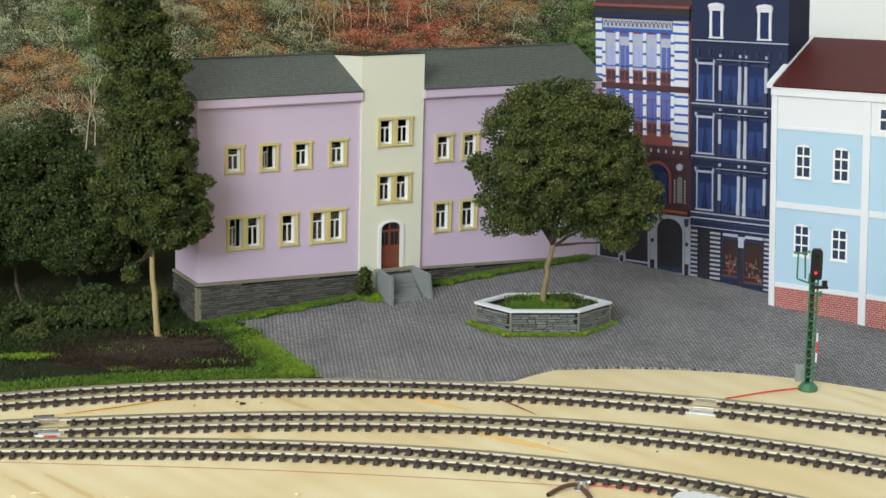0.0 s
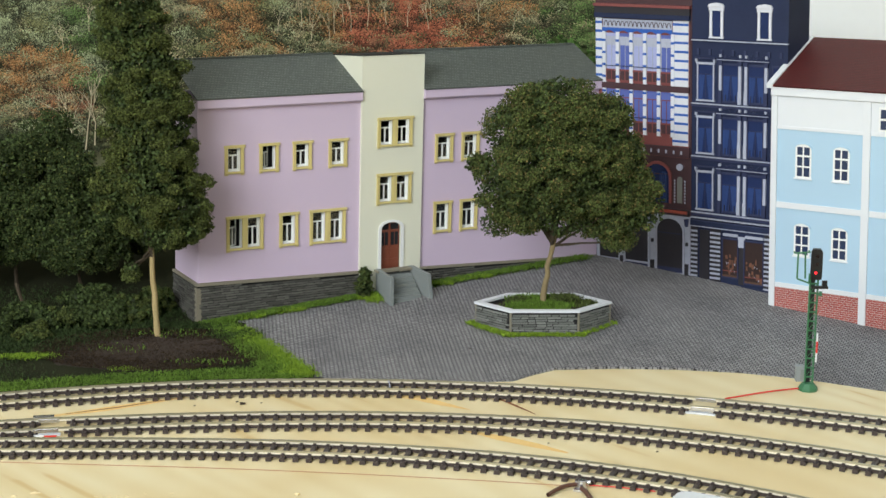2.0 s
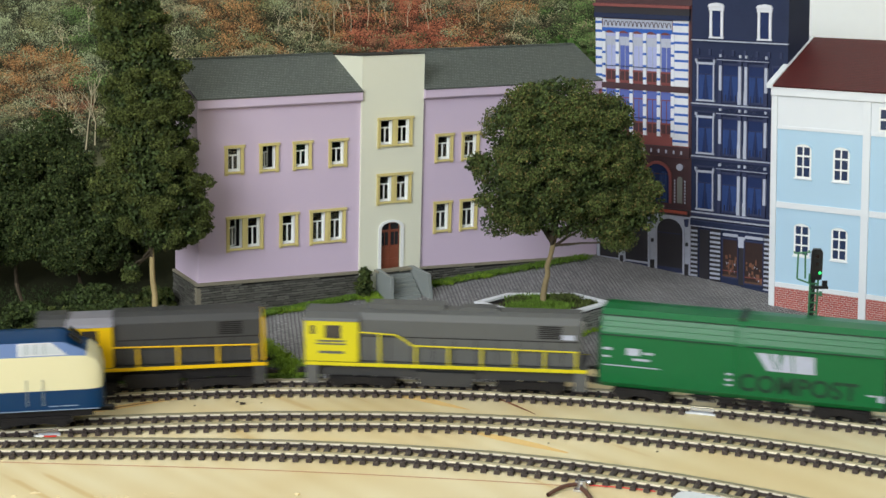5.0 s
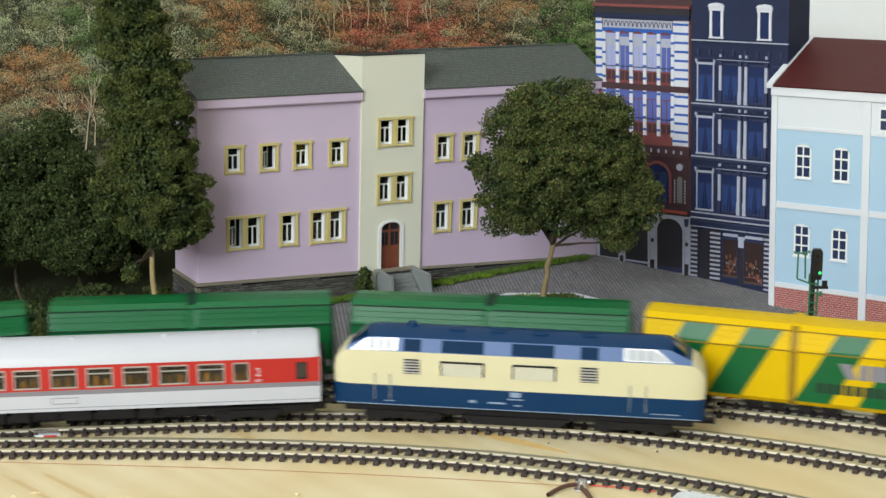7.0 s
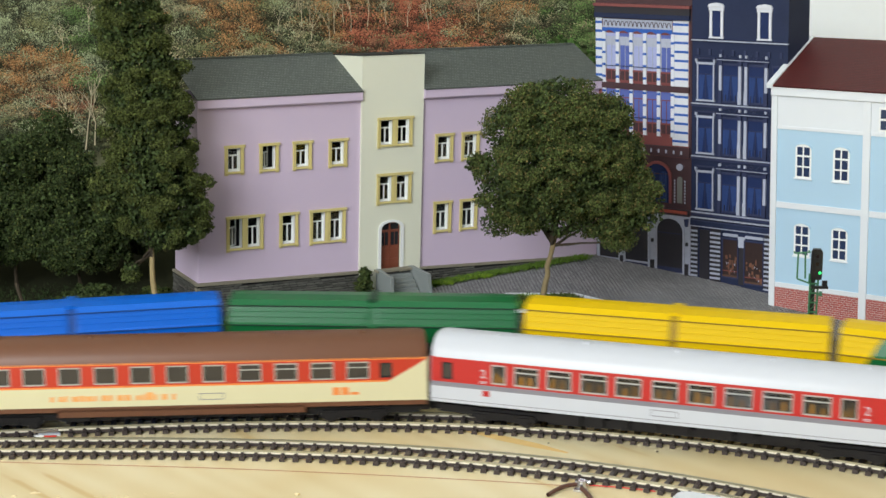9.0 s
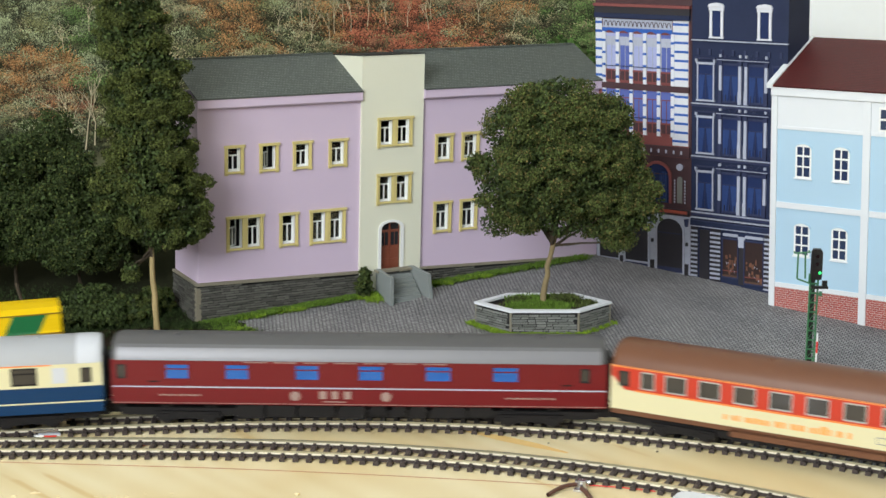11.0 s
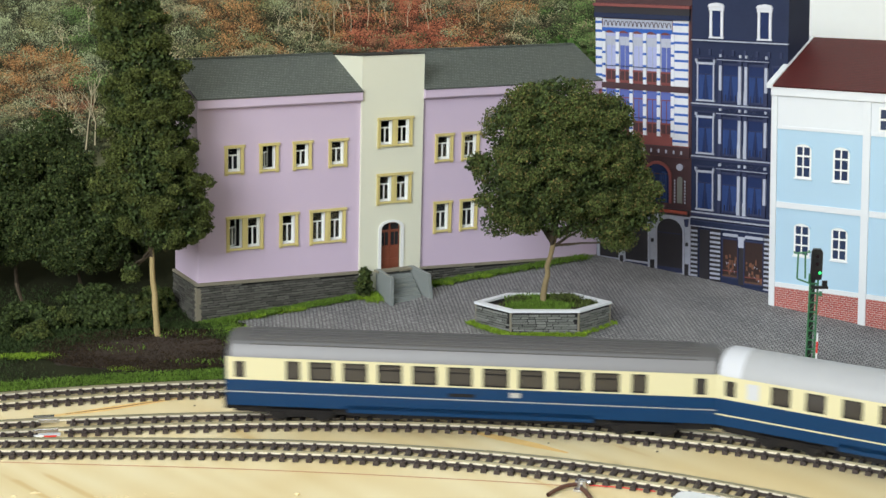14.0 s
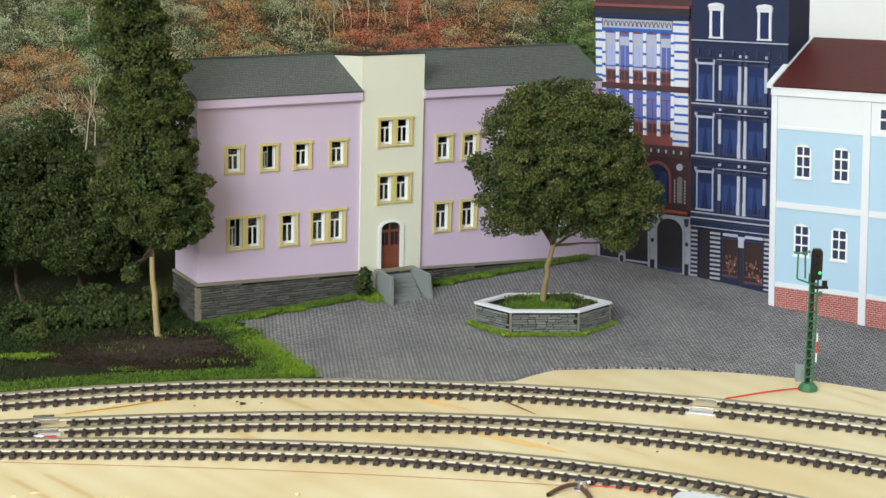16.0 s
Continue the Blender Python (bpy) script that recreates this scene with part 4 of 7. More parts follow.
def meadow():
    xs = np.linspace(-760, -70, 116)
    verts, faces = [], []
    m = 44
    for x in xs:
        y0 = lane_y("rear", x, 16.5 + 1.5 * math.sin(x * 0.11))
        x_r = x
        for j in range(m):
            y = y0 + (1440 - y0) * (j / (m - 1)) ** 1.3
            z = ground_z(y) + 0.9 * min(1, j / 2) + 1.6 * min(1, j / 4) * noise.noise((x * 0.02, y * 0.02, 3)) + (0.6 * noise.noise((x * 0.11, y * 0.11, 8)) if j > 1 else 0)
            verts.append((x_r, y, z if j else -0.2))
    for i in range(len(xs) - 1):
        for j in range(m - 1):
            a = i * m + j
            faces.append((a, a + m, a + m + 1, a + 1))
    keep = []
    for f in faces:
        cx, cy = sum(verts[i][0] for i in f) / 4, sum(verts[i][1] for i in f) / 4
        # the square's slanting edge cuts the meadow off
        if cx < -80 - (cy - 1022) * 0.62 or (cy > 1128 and cx < -150):
            keep.append(f)
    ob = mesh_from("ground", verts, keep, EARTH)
    for p in ob.data.polygons:
        p.use_smooth = True
    return tagged(ob, "dark earth bank under scattered grass fibres", "ground", kind="structure")


def soil_patch():
    """A bed of bare brown soil on the bank."""
    n, verts, faces = 40, [(-187, 1066, ground_z(1066) + 3.2)], []
    for k in (0.5, 1.0):
        for i in range(n):
            a = 2 * math.pi * i / n
            w = 1 + 0.14 * noise.noise((math.cos(a) * 2, math.sin(a) * 2, 4))
            x, y = min(-97 - (1066 + 37 * k * w * math.sin(a) - 1022) * 0.62, -187 + 82 * k * w * math.cos(a)) + 4 * math.sin(3 * a), 1066 + 37 * k * w * math.sin(a)
            verts.append((x, y, ground_z(y) + (3.0 if k < 1 else 0.4) + noise.noise((x * 0.1, y * 0.1, 1)) * 0.8))
    for i in range(n):
        j = (i + 1) % n
        faces += [(0, 1 + i, 1 + j), (1 + i, 1 + n + i, 1 + n + j, 1 + j)]
    ob = mesh_from("soil_bed", verts, faces, SOIL)
    rng = np.random.RandomState(3)
    tagged(ob, "bare dark brown soil bed on the bank", "soil", kind="structure")
    q = rng.uniform(-1, 1, size=(30000, 2))
    q = q[(q ** 2).sum(1) < 1]
    pts = np.c_[-187 + 84 * q[:, 0], 1066 + 38 * q[:, 1], np.zeros(len(q))]
    pts = pts[pts[:, 0] < -92 - (pts[:, 1] - 1022) * 0.62]
    pts[:, 2] = np.array([ground_z(y) for y in pts[:, 1]]) + 2.9 + rng.uniform(-0.5, 0.5, len(pts))
    crumbs = grow("soil_crumbs", pts, 0.55, CRUMB, None, seed=5)
    tagged(crumbs, "loose crumbs of brown soil on the bank", "soil", kind="stuff")


def tufts(label, spots, n, size, material, seed):
    """Upright grass fibres strewn over discs (x, y, rx, ry, weight, lift)."""
    rng = np.random.RandomState(seed)
    w = np.array([s[4] for s in spots], float)
    pick = rng.choice(len(spots), n, p=w / w.sum())
    S = np.array(spots)[pick]
    a, r = rng.uniform(0, 2 * math.pi, n), np.sqrt(rng.uniform(0, 1, n)) * (1 + 0.25 * rng.normal(size=n))
    x, y = S[:, 0] + S[:, 2] * r * np.cos(a), S[:, 1] + S[:, 3] * r * np.sin(a)
    z = np.maximum(0, SLOPE * (y - FOOT)) + S[:, 5] + rng.uniform(0.2, 2.2, n)
    ob = grow("grass", np.c_[x, y, z], size, material, None, 1.0, seed)
    return tagged(ob, label, "grass", kind="stuff")


square()
meadow()
soil_patch()


def strip(x0, y0, x1, y1, k, rx, ry, w, lift):
    return [(x0 + (x1 - x0) * i / (k - 1), y0 + (y1 - y0) * i / (k - 1), rx, ry, w, lift) for i in range(k)]


FRONT = [(x, lane_y("rear", x, 33), 14, 5, 0.7, 0.8) for x in range(-420, -84, 14)] + [(x, lane_y("rear", x, 23), 14, 5.2, 1, 0.6) for x in range(-420, -84, 14)]
tufts("short green grass fibres along the track bank", FRONT + strip(-110, 1040, -150, 1108, 6, 12, 9, 1.6, 1.5), 34000, 0.85, GRASS, 11)
tufts("bright lime grass fibres at the edge of the square", strip(-92, 1030, -138, 1100, 7, 9, 7, 1, 1.5) + [(-92, 1024, 12, 4, 1.2, 1)]
      + [(-272, 1052, 20, 4.5, 1.1, 1.8), (-205, 1032, 12, 2.5, 0.2, 1), (-300, 1020, 8, 5, 0.3, 1)], 10000, 0.85, LIME, 12)
ux, uy = math.cos(radians(28.6)), math.sin(radians(28.6))
along = lambda u, w: (-168.2 + u * ux - w * uy, 1118.4 + u * uy + w * ux)
tufts("green grass fibres growing along the house plinth", [(*along(u, -5.5), 5, 3.2, 1, 1.4) for u in range(2, 134, 5)] + [(*along(u, -6), 6, 3.6, 0.8, 1.4) for u in range(168, 318, 6)], 12000, 1.2, GRASS, 13)
tufts("lime grass fibres in front of the house plinth", [(*along(u, -8 - 1.5 * math.sin(u)), 5, 2.2, 1, 1.2) for u in (30, 40, 55, 62, 70, 120, 128, 131, 134, 180, 190, 200, 212, 222)]
      + [(*along(127, -15), 7, 6, 2, 1.2)], 4000, 1.0, LIME, 14)
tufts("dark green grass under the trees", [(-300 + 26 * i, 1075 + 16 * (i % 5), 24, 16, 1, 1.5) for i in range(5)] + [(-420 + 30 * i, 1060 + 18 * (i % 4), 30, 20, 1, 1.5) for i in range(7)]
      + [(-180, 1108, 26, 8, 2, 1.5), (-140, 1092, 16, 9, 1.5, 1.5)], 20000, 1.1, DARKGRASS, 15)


tufts("sparse green flecks on the soil bed", [(-150, 1040, 26, 5, 1, 3), (-215, 1062, 20, 7, 0.6, 3.2), (-180, 1090, 26, 8, 1, 3), (-128, 1056, 10, 8, 0.8, 3)], 380, 1.1, GRASS, 23)
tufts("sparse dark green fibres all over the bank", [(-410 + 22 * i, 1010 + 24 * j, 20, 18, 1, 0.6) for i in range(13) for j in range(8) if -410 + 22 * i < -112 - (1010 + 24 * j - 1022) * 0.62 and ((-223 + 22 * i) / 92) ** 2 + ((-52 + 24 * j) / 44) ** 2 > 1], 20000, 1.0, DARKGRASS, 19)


# ---- backdrop: printed autumn wood on a board ----
def wood_hue(x, z, rnd):
    """Which autumn tone a crown of the printed wood has."""
    if x < -312 and 92 < z < 150:
        return rnd.choice(["orange", "orange", "rust", "tan"])
    if -328 < x < -286 and z > 92:
        return rnd.choice(["green", "green", "sage"])
    if x < -286:
        return rnd.choice(["sage", "sage", "olive"])
    if -200 < x < -136 and z > 138:
        return rnd.choice(["orange", "orange", "tan", "olive"])
    if -92 < x < 52 and 136 < z < 180:
        return rnd.choice(["red", "red", "rust", "orange"])
    if x > 92:
        return rnd.choice(["green", "green", "dark"])
    if z > 172:
        return rnd.choice(["tan", "olive", "sage", "orange"])
    return rnd.choice(["olive", "sage", "dark", "tan"])


def backdrop():
    bd = thing("backdrop", P(0, 1446, 0), "printed backdrop of an autumn wood in olive and orange", "backdrop", kind="structure")
    boxpart("board", (-900, 175, 0, 6, -5, 420), mat("backdrop_dark_print", rgb(40, 41, 29), 0.9, var=0.7, scale=45, fine=300, tint=rgb(78, 78, 54)), bd)
    tones = {"olive": (98, 99, 70), "orange": (134, 100, 68), "rust": (122, 86, 68), "red": (136, 82, 64), "sage": (116, 122, 97), "tan": (126, 118, 94), "green": (84, 104, 62), "dark": (60, 66, 46)}
    mats = {}
    for k, (r, g, b) in tones.items():
        # The print's light and shade are put into three brightness steps of each tone.
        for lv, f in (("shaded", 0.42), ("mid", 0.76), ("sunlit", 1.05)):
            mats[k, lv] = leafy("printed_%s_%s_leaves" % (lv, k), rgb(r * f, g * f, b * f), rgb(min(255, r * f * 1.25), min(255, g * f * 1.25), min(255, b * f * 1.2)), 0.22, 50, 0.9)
    rng, rnd = np.random.RandomState(21), random.Random(22)
    pts = {k: [] for k in mats}
    for row in range(18):
        z0 = 236 - 9.6 * row
        for col in range(30):
            x, z = -460 + 20.5 * col + rnd.uniform(-11, 11) + (row % 2) * 10, z0 + rnd.uniform(-8, 8)
            hue = wood_hue(x, z, rnd) if z > 70 else "dark"
            r = rnd.uniform(13, 23)
            # a crown is a heap of sprays, lit from above in the print
            for s in range(11):
                a, q = rnd.uniform(0, 6.283), rnd.uniform(0.1, 0.85) ** 0.6
                sx, sz, sr = x + r * q * math.cos(a), z + r * 0.85 * q * math.sin(a), r * rnd.uniform(0.18, 0.42)
                n = int(sr * sr * 5.2) + 8
                u = rng.normal(0, 0.55, size=(n, 2))
                p = np.c_[sx + sr * u[:, 0] * 1.25, -2.2 - row * 0.3 - rng.uniform(0, 1.6, n), sz + sr * u[:, 1] * 0.8]
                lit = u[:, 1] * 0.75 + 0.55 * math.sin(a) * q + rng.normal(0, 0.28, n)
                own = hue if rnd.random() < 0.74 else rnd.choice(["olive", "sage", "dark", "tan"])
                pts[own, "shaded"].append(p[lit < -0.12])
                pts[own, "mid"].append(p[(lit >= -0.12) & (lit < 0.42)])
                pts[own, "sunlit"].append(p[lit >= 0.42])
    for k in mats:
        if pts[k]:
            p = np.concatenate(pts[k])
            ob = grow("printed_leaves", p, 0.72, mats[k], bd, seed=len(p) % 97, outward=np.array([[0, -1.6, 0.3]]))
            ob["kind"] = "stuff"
    bm = bmesh.new()

    def twig(x, y, z, ang, h, r, depth):
        x1, z1 = x + h * math.sin(ang), z + h * math.cos(ang)
        rod(bm, (x, y, z), (x1, y, z1), r, r * 0.6, 4)
        if depth:
            for k in range(rnd.choice((2, 3))):
                twig(x1, y - 0.1, z1, ang + rnd.uniform(-0.6, 0.6), h * rnd.uniform(0.55, 0.85), r * 0.6, depth - 1)

    for x, z, h in ((-318, 62, 22), (-308, 66, 26), (-300, 70, 20), (-96, 158, 12), (-112, 160, 11), (-78, 168, 10), (-30, 172, 10), (-140, 168, 9), (-12, 170, 9), (30, 176, 9), (-240, 170, 9), (-258, 130, 12), (-92, 166, 13), (-64, 172, 12), (-48, 174, 12), (-120, 172, 10), (-84, 176, 10), (-322, 150, 10), (-300, 168, 10), (60, 170, 9), (-10, 180, 8)):
        twig(x, -9.0, z, rnd.uniform(-0.15, 0.15), h, 0.75 if z < 80 else 0.42, 3)
    ob = part("printed_branches", bm, mat("pale_branch_print", rgb(172, 160, 130), 0.9, var=0.35, scale=200), bd)
    ob["kind"] = "stuff"
    return bd


backdrop()
bb = boxpart("backing_board", (172, 900, 1446, 1452, -5, 420), mat("white_board", rgb(242, 245, 244), 0.8, var=0.05, scale=14, fine=120), None)
tagged(bb, "plain off-white backing board with faint marks", "board", kind="structure")


# ---- trees and bushes ----
def limb(bm, p, q, r0, r1, bend, rnd, n=4):
    p, q = Vector(p), Vector(q)
    side = (q - p).normalized().orthogonal().normalized()
    other = (q - p).normalized().cross(side)
    rings = []
    for i in range(n + 1):
        f = i / n
        c = p.lerp(q, f) + Vector((rnd.uniform(-bend, bend), rnd.uniform(-bend, bend), 0)) * (1 if 0 < i < n else 0)
        r = (r0 + (r1 - r0) * f) * rnd.uniform(0.92, 1.08)
        rings.append([bm.verts.new(c + (side * math.cos(a * 0.7854) + other * math.sin(a * 0.7854)) * r) for a in range(8)])
    for a, b in zip(rings, rings[1:]):
        for k in range(8):
            bm.faces.new((a[k], a[(k + 1) % 8], b[(k + 1) % 8], b[k]))
    bm.faces.new(rings[-1])


def tree(name, at, label, trunk_h, trunk_r, lean, blobs, n, size, leaf, bark, seed, limbs=10, second=None, lump=0.2):
    t = thing(name, P(*at), label, "tree" if name == "tree" else "bush")
    rnd = random.Random(seed)
    if trunk_h:
        bm = bmesh.new()
        top = Vector((lean[0], lean[1], trunk_h))
        limb(bm, (0, 0, -1.5), top, trunk_r, trunk_r * 0.7, 1.0, rnd, 9)
        limb(bm, (0, 0, -1.5), (0.2, 0, 3.5), trunk_r * 1.7, trunk_r * 0.95, 0.1, rnd, 3)
        part("trunk", bm, bark, t, smooth=True)
        bm = bmesh.new()
        for i in range(limbs):
            b = blobs[rnd.randrange(len(blobs))]
            f = rnd.uniform(0.75, 1.0)
            start = Vector((lean[0], lean[1], trunk_h)) * f
            end = (b[0] + rnd.uniform(-0.6, 0.6) * b[3], b[1] + rnd.uniform(-0.6, 0.6) * b[4], b[2] + rnd.uniform(-0.4, 0.5) * b[5])
            limb(bm, start, end, trunk_r * 0.5, 0.35, 2.0, rnd, 4)
        part("branchwork", bm, DARKBARK, t)
    big = max(b[3] for b in blobs)
    m = 40 if not trunk_h else int(420 * (big / 45))
    small = clumps_of(blobs, m, big * 0.07, big * 0.19, seed)
    p, d = crown_points(small, n, seed, 0.3, 0.25)
    grow("crown", p, size, leaf, t, seed=seed, outward=d * 0.8 + np.array([[0, 0, 0.3]]))
    # Shade inside the crown is put into colour: inner leaves in the deepest green.
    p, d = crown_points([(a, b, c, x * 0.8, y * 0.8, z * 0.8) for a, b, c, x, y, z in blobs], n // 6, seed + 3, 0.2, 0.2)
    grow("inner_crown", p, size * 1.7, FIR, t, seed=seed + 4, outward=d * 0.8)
    # Lit sprays as lighter leaves; on the planter tree also its brownish leaves.
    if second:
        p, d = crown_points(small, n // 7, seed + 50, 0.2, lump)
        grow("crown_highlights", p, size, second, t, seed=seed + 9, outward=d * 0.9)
    return t


rb = random.Random(31)
main_blobs = [(x * 1.02 + 10, y, (z - 84) * 1.12 + 106, rx, ry, rz * 1.08) for x, y, z, rx, ry, rz in (
    (0, 0, 84, 48, 42, 44), (-26, -4, 72, 34, 30, 34), (30, -2, 72, 36, 30, 36), (-4, 2, 108, 38, 34, 26), (20, -6, 100, 34, 28, 28), (-14, -14, 64, 34, 26, 26), (38, -4, 58, 22, 20, 18),
    (-36, 0, 60, 20, 20, 20), (42, 0, 84, 18, 22, 22), (-28, 0, 98, 24, 24, 24), (8, -18, 76, 36, 22, 34), (34, -6, 44, 24, 18, 12), (52, -4, 52, 14, 14, 14), (-20, -8, 48, 20, 16, 10), (4, -10, 46, 24, 18, 10), (40, -6, 34, 12, 10, 7), (-54, 0, 79, 9, 9, 8), (38, 0, 111, 15, 12, 12), (0, 0, 118, 32, 26, 18), (62, -2, 54, 12, 12, 16), (-42, -2, 42, 12, 10, 9))]
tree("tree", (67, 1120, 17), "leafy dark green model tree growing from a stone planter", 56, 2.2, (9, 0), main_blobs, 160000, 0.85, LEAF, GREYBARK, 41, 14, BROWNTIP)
tall_blobs = [(-8, 0, 256, 19, 17, 26), (-8, 0, 230, 24, 21, 26), (-7, 0, 208, 26, 22, 24), (-3, 0, 186, 28, 24, 24), (-1, 0, 166, 30, 25, 24), (2, 0, 147, 32, 26, 24), (2, 0, 128, 33, 27, 22), (3, 0, 110, 35, 28, 20),
              (6, 0, 92, 37, 28, 18), (8, 0, 76, 31, 25, 14), (-24, -2, 100, 18, 16, 22), (-14, -6, 50, 7, 6, 9)]
tree("tree", (-192, 1090, 4.0), "tall slender dark green tree with a pale bare trunk", 74, 2.2, (-2, 0), tall_blobs, 170000, 0.85, LEAF2, BARK, 43, 12, LITTIPS)
for k, (x, y, hh, w) in enumerate(((-262, 1178, 112, 40), (-312, 1196, 118, 46), (-232, 1216, 96, 34), (-356, 1176, 100, 44), (-286, 1226, 128, 44), (-400, 1200, 120, 50))):
    bl = [(0, 0, hh * 0.36, w * 0.9, w * 0.8, hh * 0.2), (w * 0.3, -4, hh * 0.5, w * 0.7, w * 0.6, hh * 0.22), (-w * 0.3, 0, hh * 0.55, w * 0.75, w * 0.6, hh * 0.22), (0, 0, hh * 0.78, w * 0.55, w * 0.5, hh * 0.22),
          (w * 0.5, 0, hh * 0.34, w * 0.5, w * 0.45, hh * 0.13), (-w * 0.5, -3, hh * 0.38, w * 0.5, w * 0.45, hh * 0.14)]
    tree("tree", (x, y, ground_z(y)), "dense deep green model tree at the edge of the wood", hh * 0.34, 1.5, (0, 0), bl, 42000, 0.98, FIR, DARKBARK, 60 + k, 10, LITTIPS, 0.28)
for k, (x, y, w, hh) in enumerate(((-266, 1108, 18, 16), (-238, 1112, 22, 18), (-212, 1122, 17, 14), (-290, 1124, 18, 15), (-226, 1130, 18, 18), (-248, 1138, 20, 22), (-330, 1112, 20, 18), (-306, 1096, 16, 13), (-276, 1086, 13, 10), (-352, 1130, 22, 22), (-202, 1140, 15, 20))):
    tree("bush", (x, y, ground_z(y)), "low scrubby olive green bush on the bank", 0, 0, (0, 0), [(0, 0, hh * 0.5, w, w * 0.7, hh * 0.55), (w * 0.5, 0, hh * 0.6, w * 0.5, w * 0.5, hh * 0.45)], 9000, 0.95, FIR if k % 2 else LEAF2, BARK, 80 + k, 0, LEAF)
bx, by = along(123, -7)
tree("bush", (bx, by, ground_z(by)), "small bushy shrub beside the front stairs", 0, 0, (0, 0), [(0, 0, 9, 6.5, 5.5, 10), (1, 0, 18, 4.5, 4, 7)], 2200, 1.3, LEAF, BARK, 95, 0)
tree("tree", (103, 1400, 22), "small green tree behind the roof beside the town house", 60, 1.6, (0, 0), [(0, 0, 110, 20, 16, 22), (8, 0, 92, 16, 14, 20), (-6, 0, 130, 16, 14, 18), (14, 0, 120, 14, 12, 20)], 4500, 2.3, leafy("fresh_green_foliage", rgb(40, 66, 28), rgb(70, 100, 46)), DARKBARK, 97, 8)


def bare_stick(at, top, label):
    t = thing("dead_tree", P(*at), label, "tree")
    bm = bmesh.new()
    limb(bm, (0, 0, -1), top, 1.6, 1.2, 0.5, random.Random(2), 5)
    part("trunk", bm, DARKBARK, t, smooth=True)


bare_stick((-288, 1128, 6), (-8, 4, 26), "thin leaning brown tree trunk in the wood")


# ---- planter ----
def planter():
    p = thing("planter", P(68.6, 1117, ground_z(1117) + 1.0), "hexagonal grey stone planter with white rim on cobbles", "planter")
    r, hgt = 46.0, 14.5
    dy = 0.53
    hexa = [(r * math.cos(math.pi / 3 * i), r * dy * math.sin(math.pi / 3 * i)) for i in range(6)]
    inn = [(x * 0.9, y * 0.9) for x, y in hexa]
    sides = []
    for i in range(6):
        j = (i + 1) % 6
        bm = bmesh.new()
        prism(bm, [hexa[i], hexa[j], inn[j], inn[i]], -2, hgt, "z")
        sides.append(part("wall", bm, MORTAR, p, "grey split-stone planter wall"))
    bm = bmesh.new()
    ou, il = [(x * 1.03, y * 1.05) for x, y in hexa], [(x * 0.9, y * 0.88) for x, y in hexa]
    for i in range(6):
        j = (i + 1) % 6
        prism(bm, [ou[i], ou[j], il[j], il[i]], hgt, hgt + 1.6, "z")
    part("rim", bm, WHITE, p, "white painted rim")
    for i in (3, 4, 5):
        a, b = Vector(hexa[i]), Vector(hexa[(i + 1) % 6])
        L = (b - a).length
        base = P(a.x, a.y, 0, 0, 0, math.degrees(math.atan2(b.y - a.y, b.x - a.x)))
        stone_course_wall(sides[i], 0, L, 0, lambda x: -0.5, lambda x: hgt + 0.2, 70 + i, 90, base)
    for x, y in hexa:
        bm = bmesh.new()
        rod(bm, (x * 0.995, y * 0.995, -1), (x * 0.995, y * 0.995, hgt), 0.9, n=6)
        part("corner_post", bm, CAPSTONE, p)
    bm = bmesh.new()
    prism(bm, inn, 8, hgt - 2.0, "z")
    part("earth", bm, SOIL, p)
    return p


planter()
PL = [(68.6 + 30 * math.cos(a * 0.7) * (a % 4) / 4, 1117 + 17 * math.sin(a * 0.7) * (a % 4) / 4, 12, 6, 1, 14.0) for a in range(16)]
tufts("dense green grass tufts filling the planter", PL, 9000, 1.8, GRASS, 16)
tufts("olive green weeds in the planter", [(52, 1124, 7, 5, 1, 14.5), (84, 1124, 9, 6, 1.6, 16), (98, 1119, 7, 5, 0.8, 14), (70, 1122, 18, 5, 0.7, 13)], 4200, 1.5, LEAF, 17)
hexf = [(68.6 + 48 * math.cos(math.pi / 3 * i), 1117 + 26.0 * math.sin(math.pi / 3 * i)) for i in range(6)]
tufts("lime grass fibres round the foot of the planter", strip(*hexf[3], *hexf[4], 7, 4.5, 2.6, 1.2, 0.8) + strip(*hexf[4], *hexf[5], 8, 4, 1.8, 0.8, 0.8) + strip(*hexf[5], *hexf[0], 6, 3.5, 1.5, 0.35, 0.8), 5000, 1.0, LIME, 18)


# ---- marks and joints of the pine board ----
STAIN = mat("resin_streak", rgb(204, 164, 92), 0.5, var=0.25, scale=60, fine=500, tint=rgb(222, 188, 122))
SCRATCH = mat("brown_scratch", rgb(130, 84, 54), 0.7, var=0.3)
PALEWOOD = mat("pale_planed_edge", rgb(214, 192, 144), 0.6, var=0.12, scale=22, fine=300, bump=0.3, tint=rgb(226, 208, 166))


def streak(name, pts, widths, material, label, z=0.12):
    """A thin tapered mark along a line on the board."""
    n = len(pts)
    verts = []
    for i, (x, y) in enumerate(pts):
        a, b = pts[max(i - 1, 0)], pts[min(i + 1, n - 1)]
        d = Vector((b[0] - a[0], b[1] - a[1])).normalized()
        w = widths[i] / 2
        verts += [(x - d.y * w, y + d.x * w, z), (x + d.y * w, y - d.x * w, z)]
    ob = mesh_from(name, verts, [(2 * i, 2 * i + 1, 2 * i + 3, 2 * i + 2) for i in range(n - 1)], material)
    return tagged(ob, label, "wood mark", kind="structure")


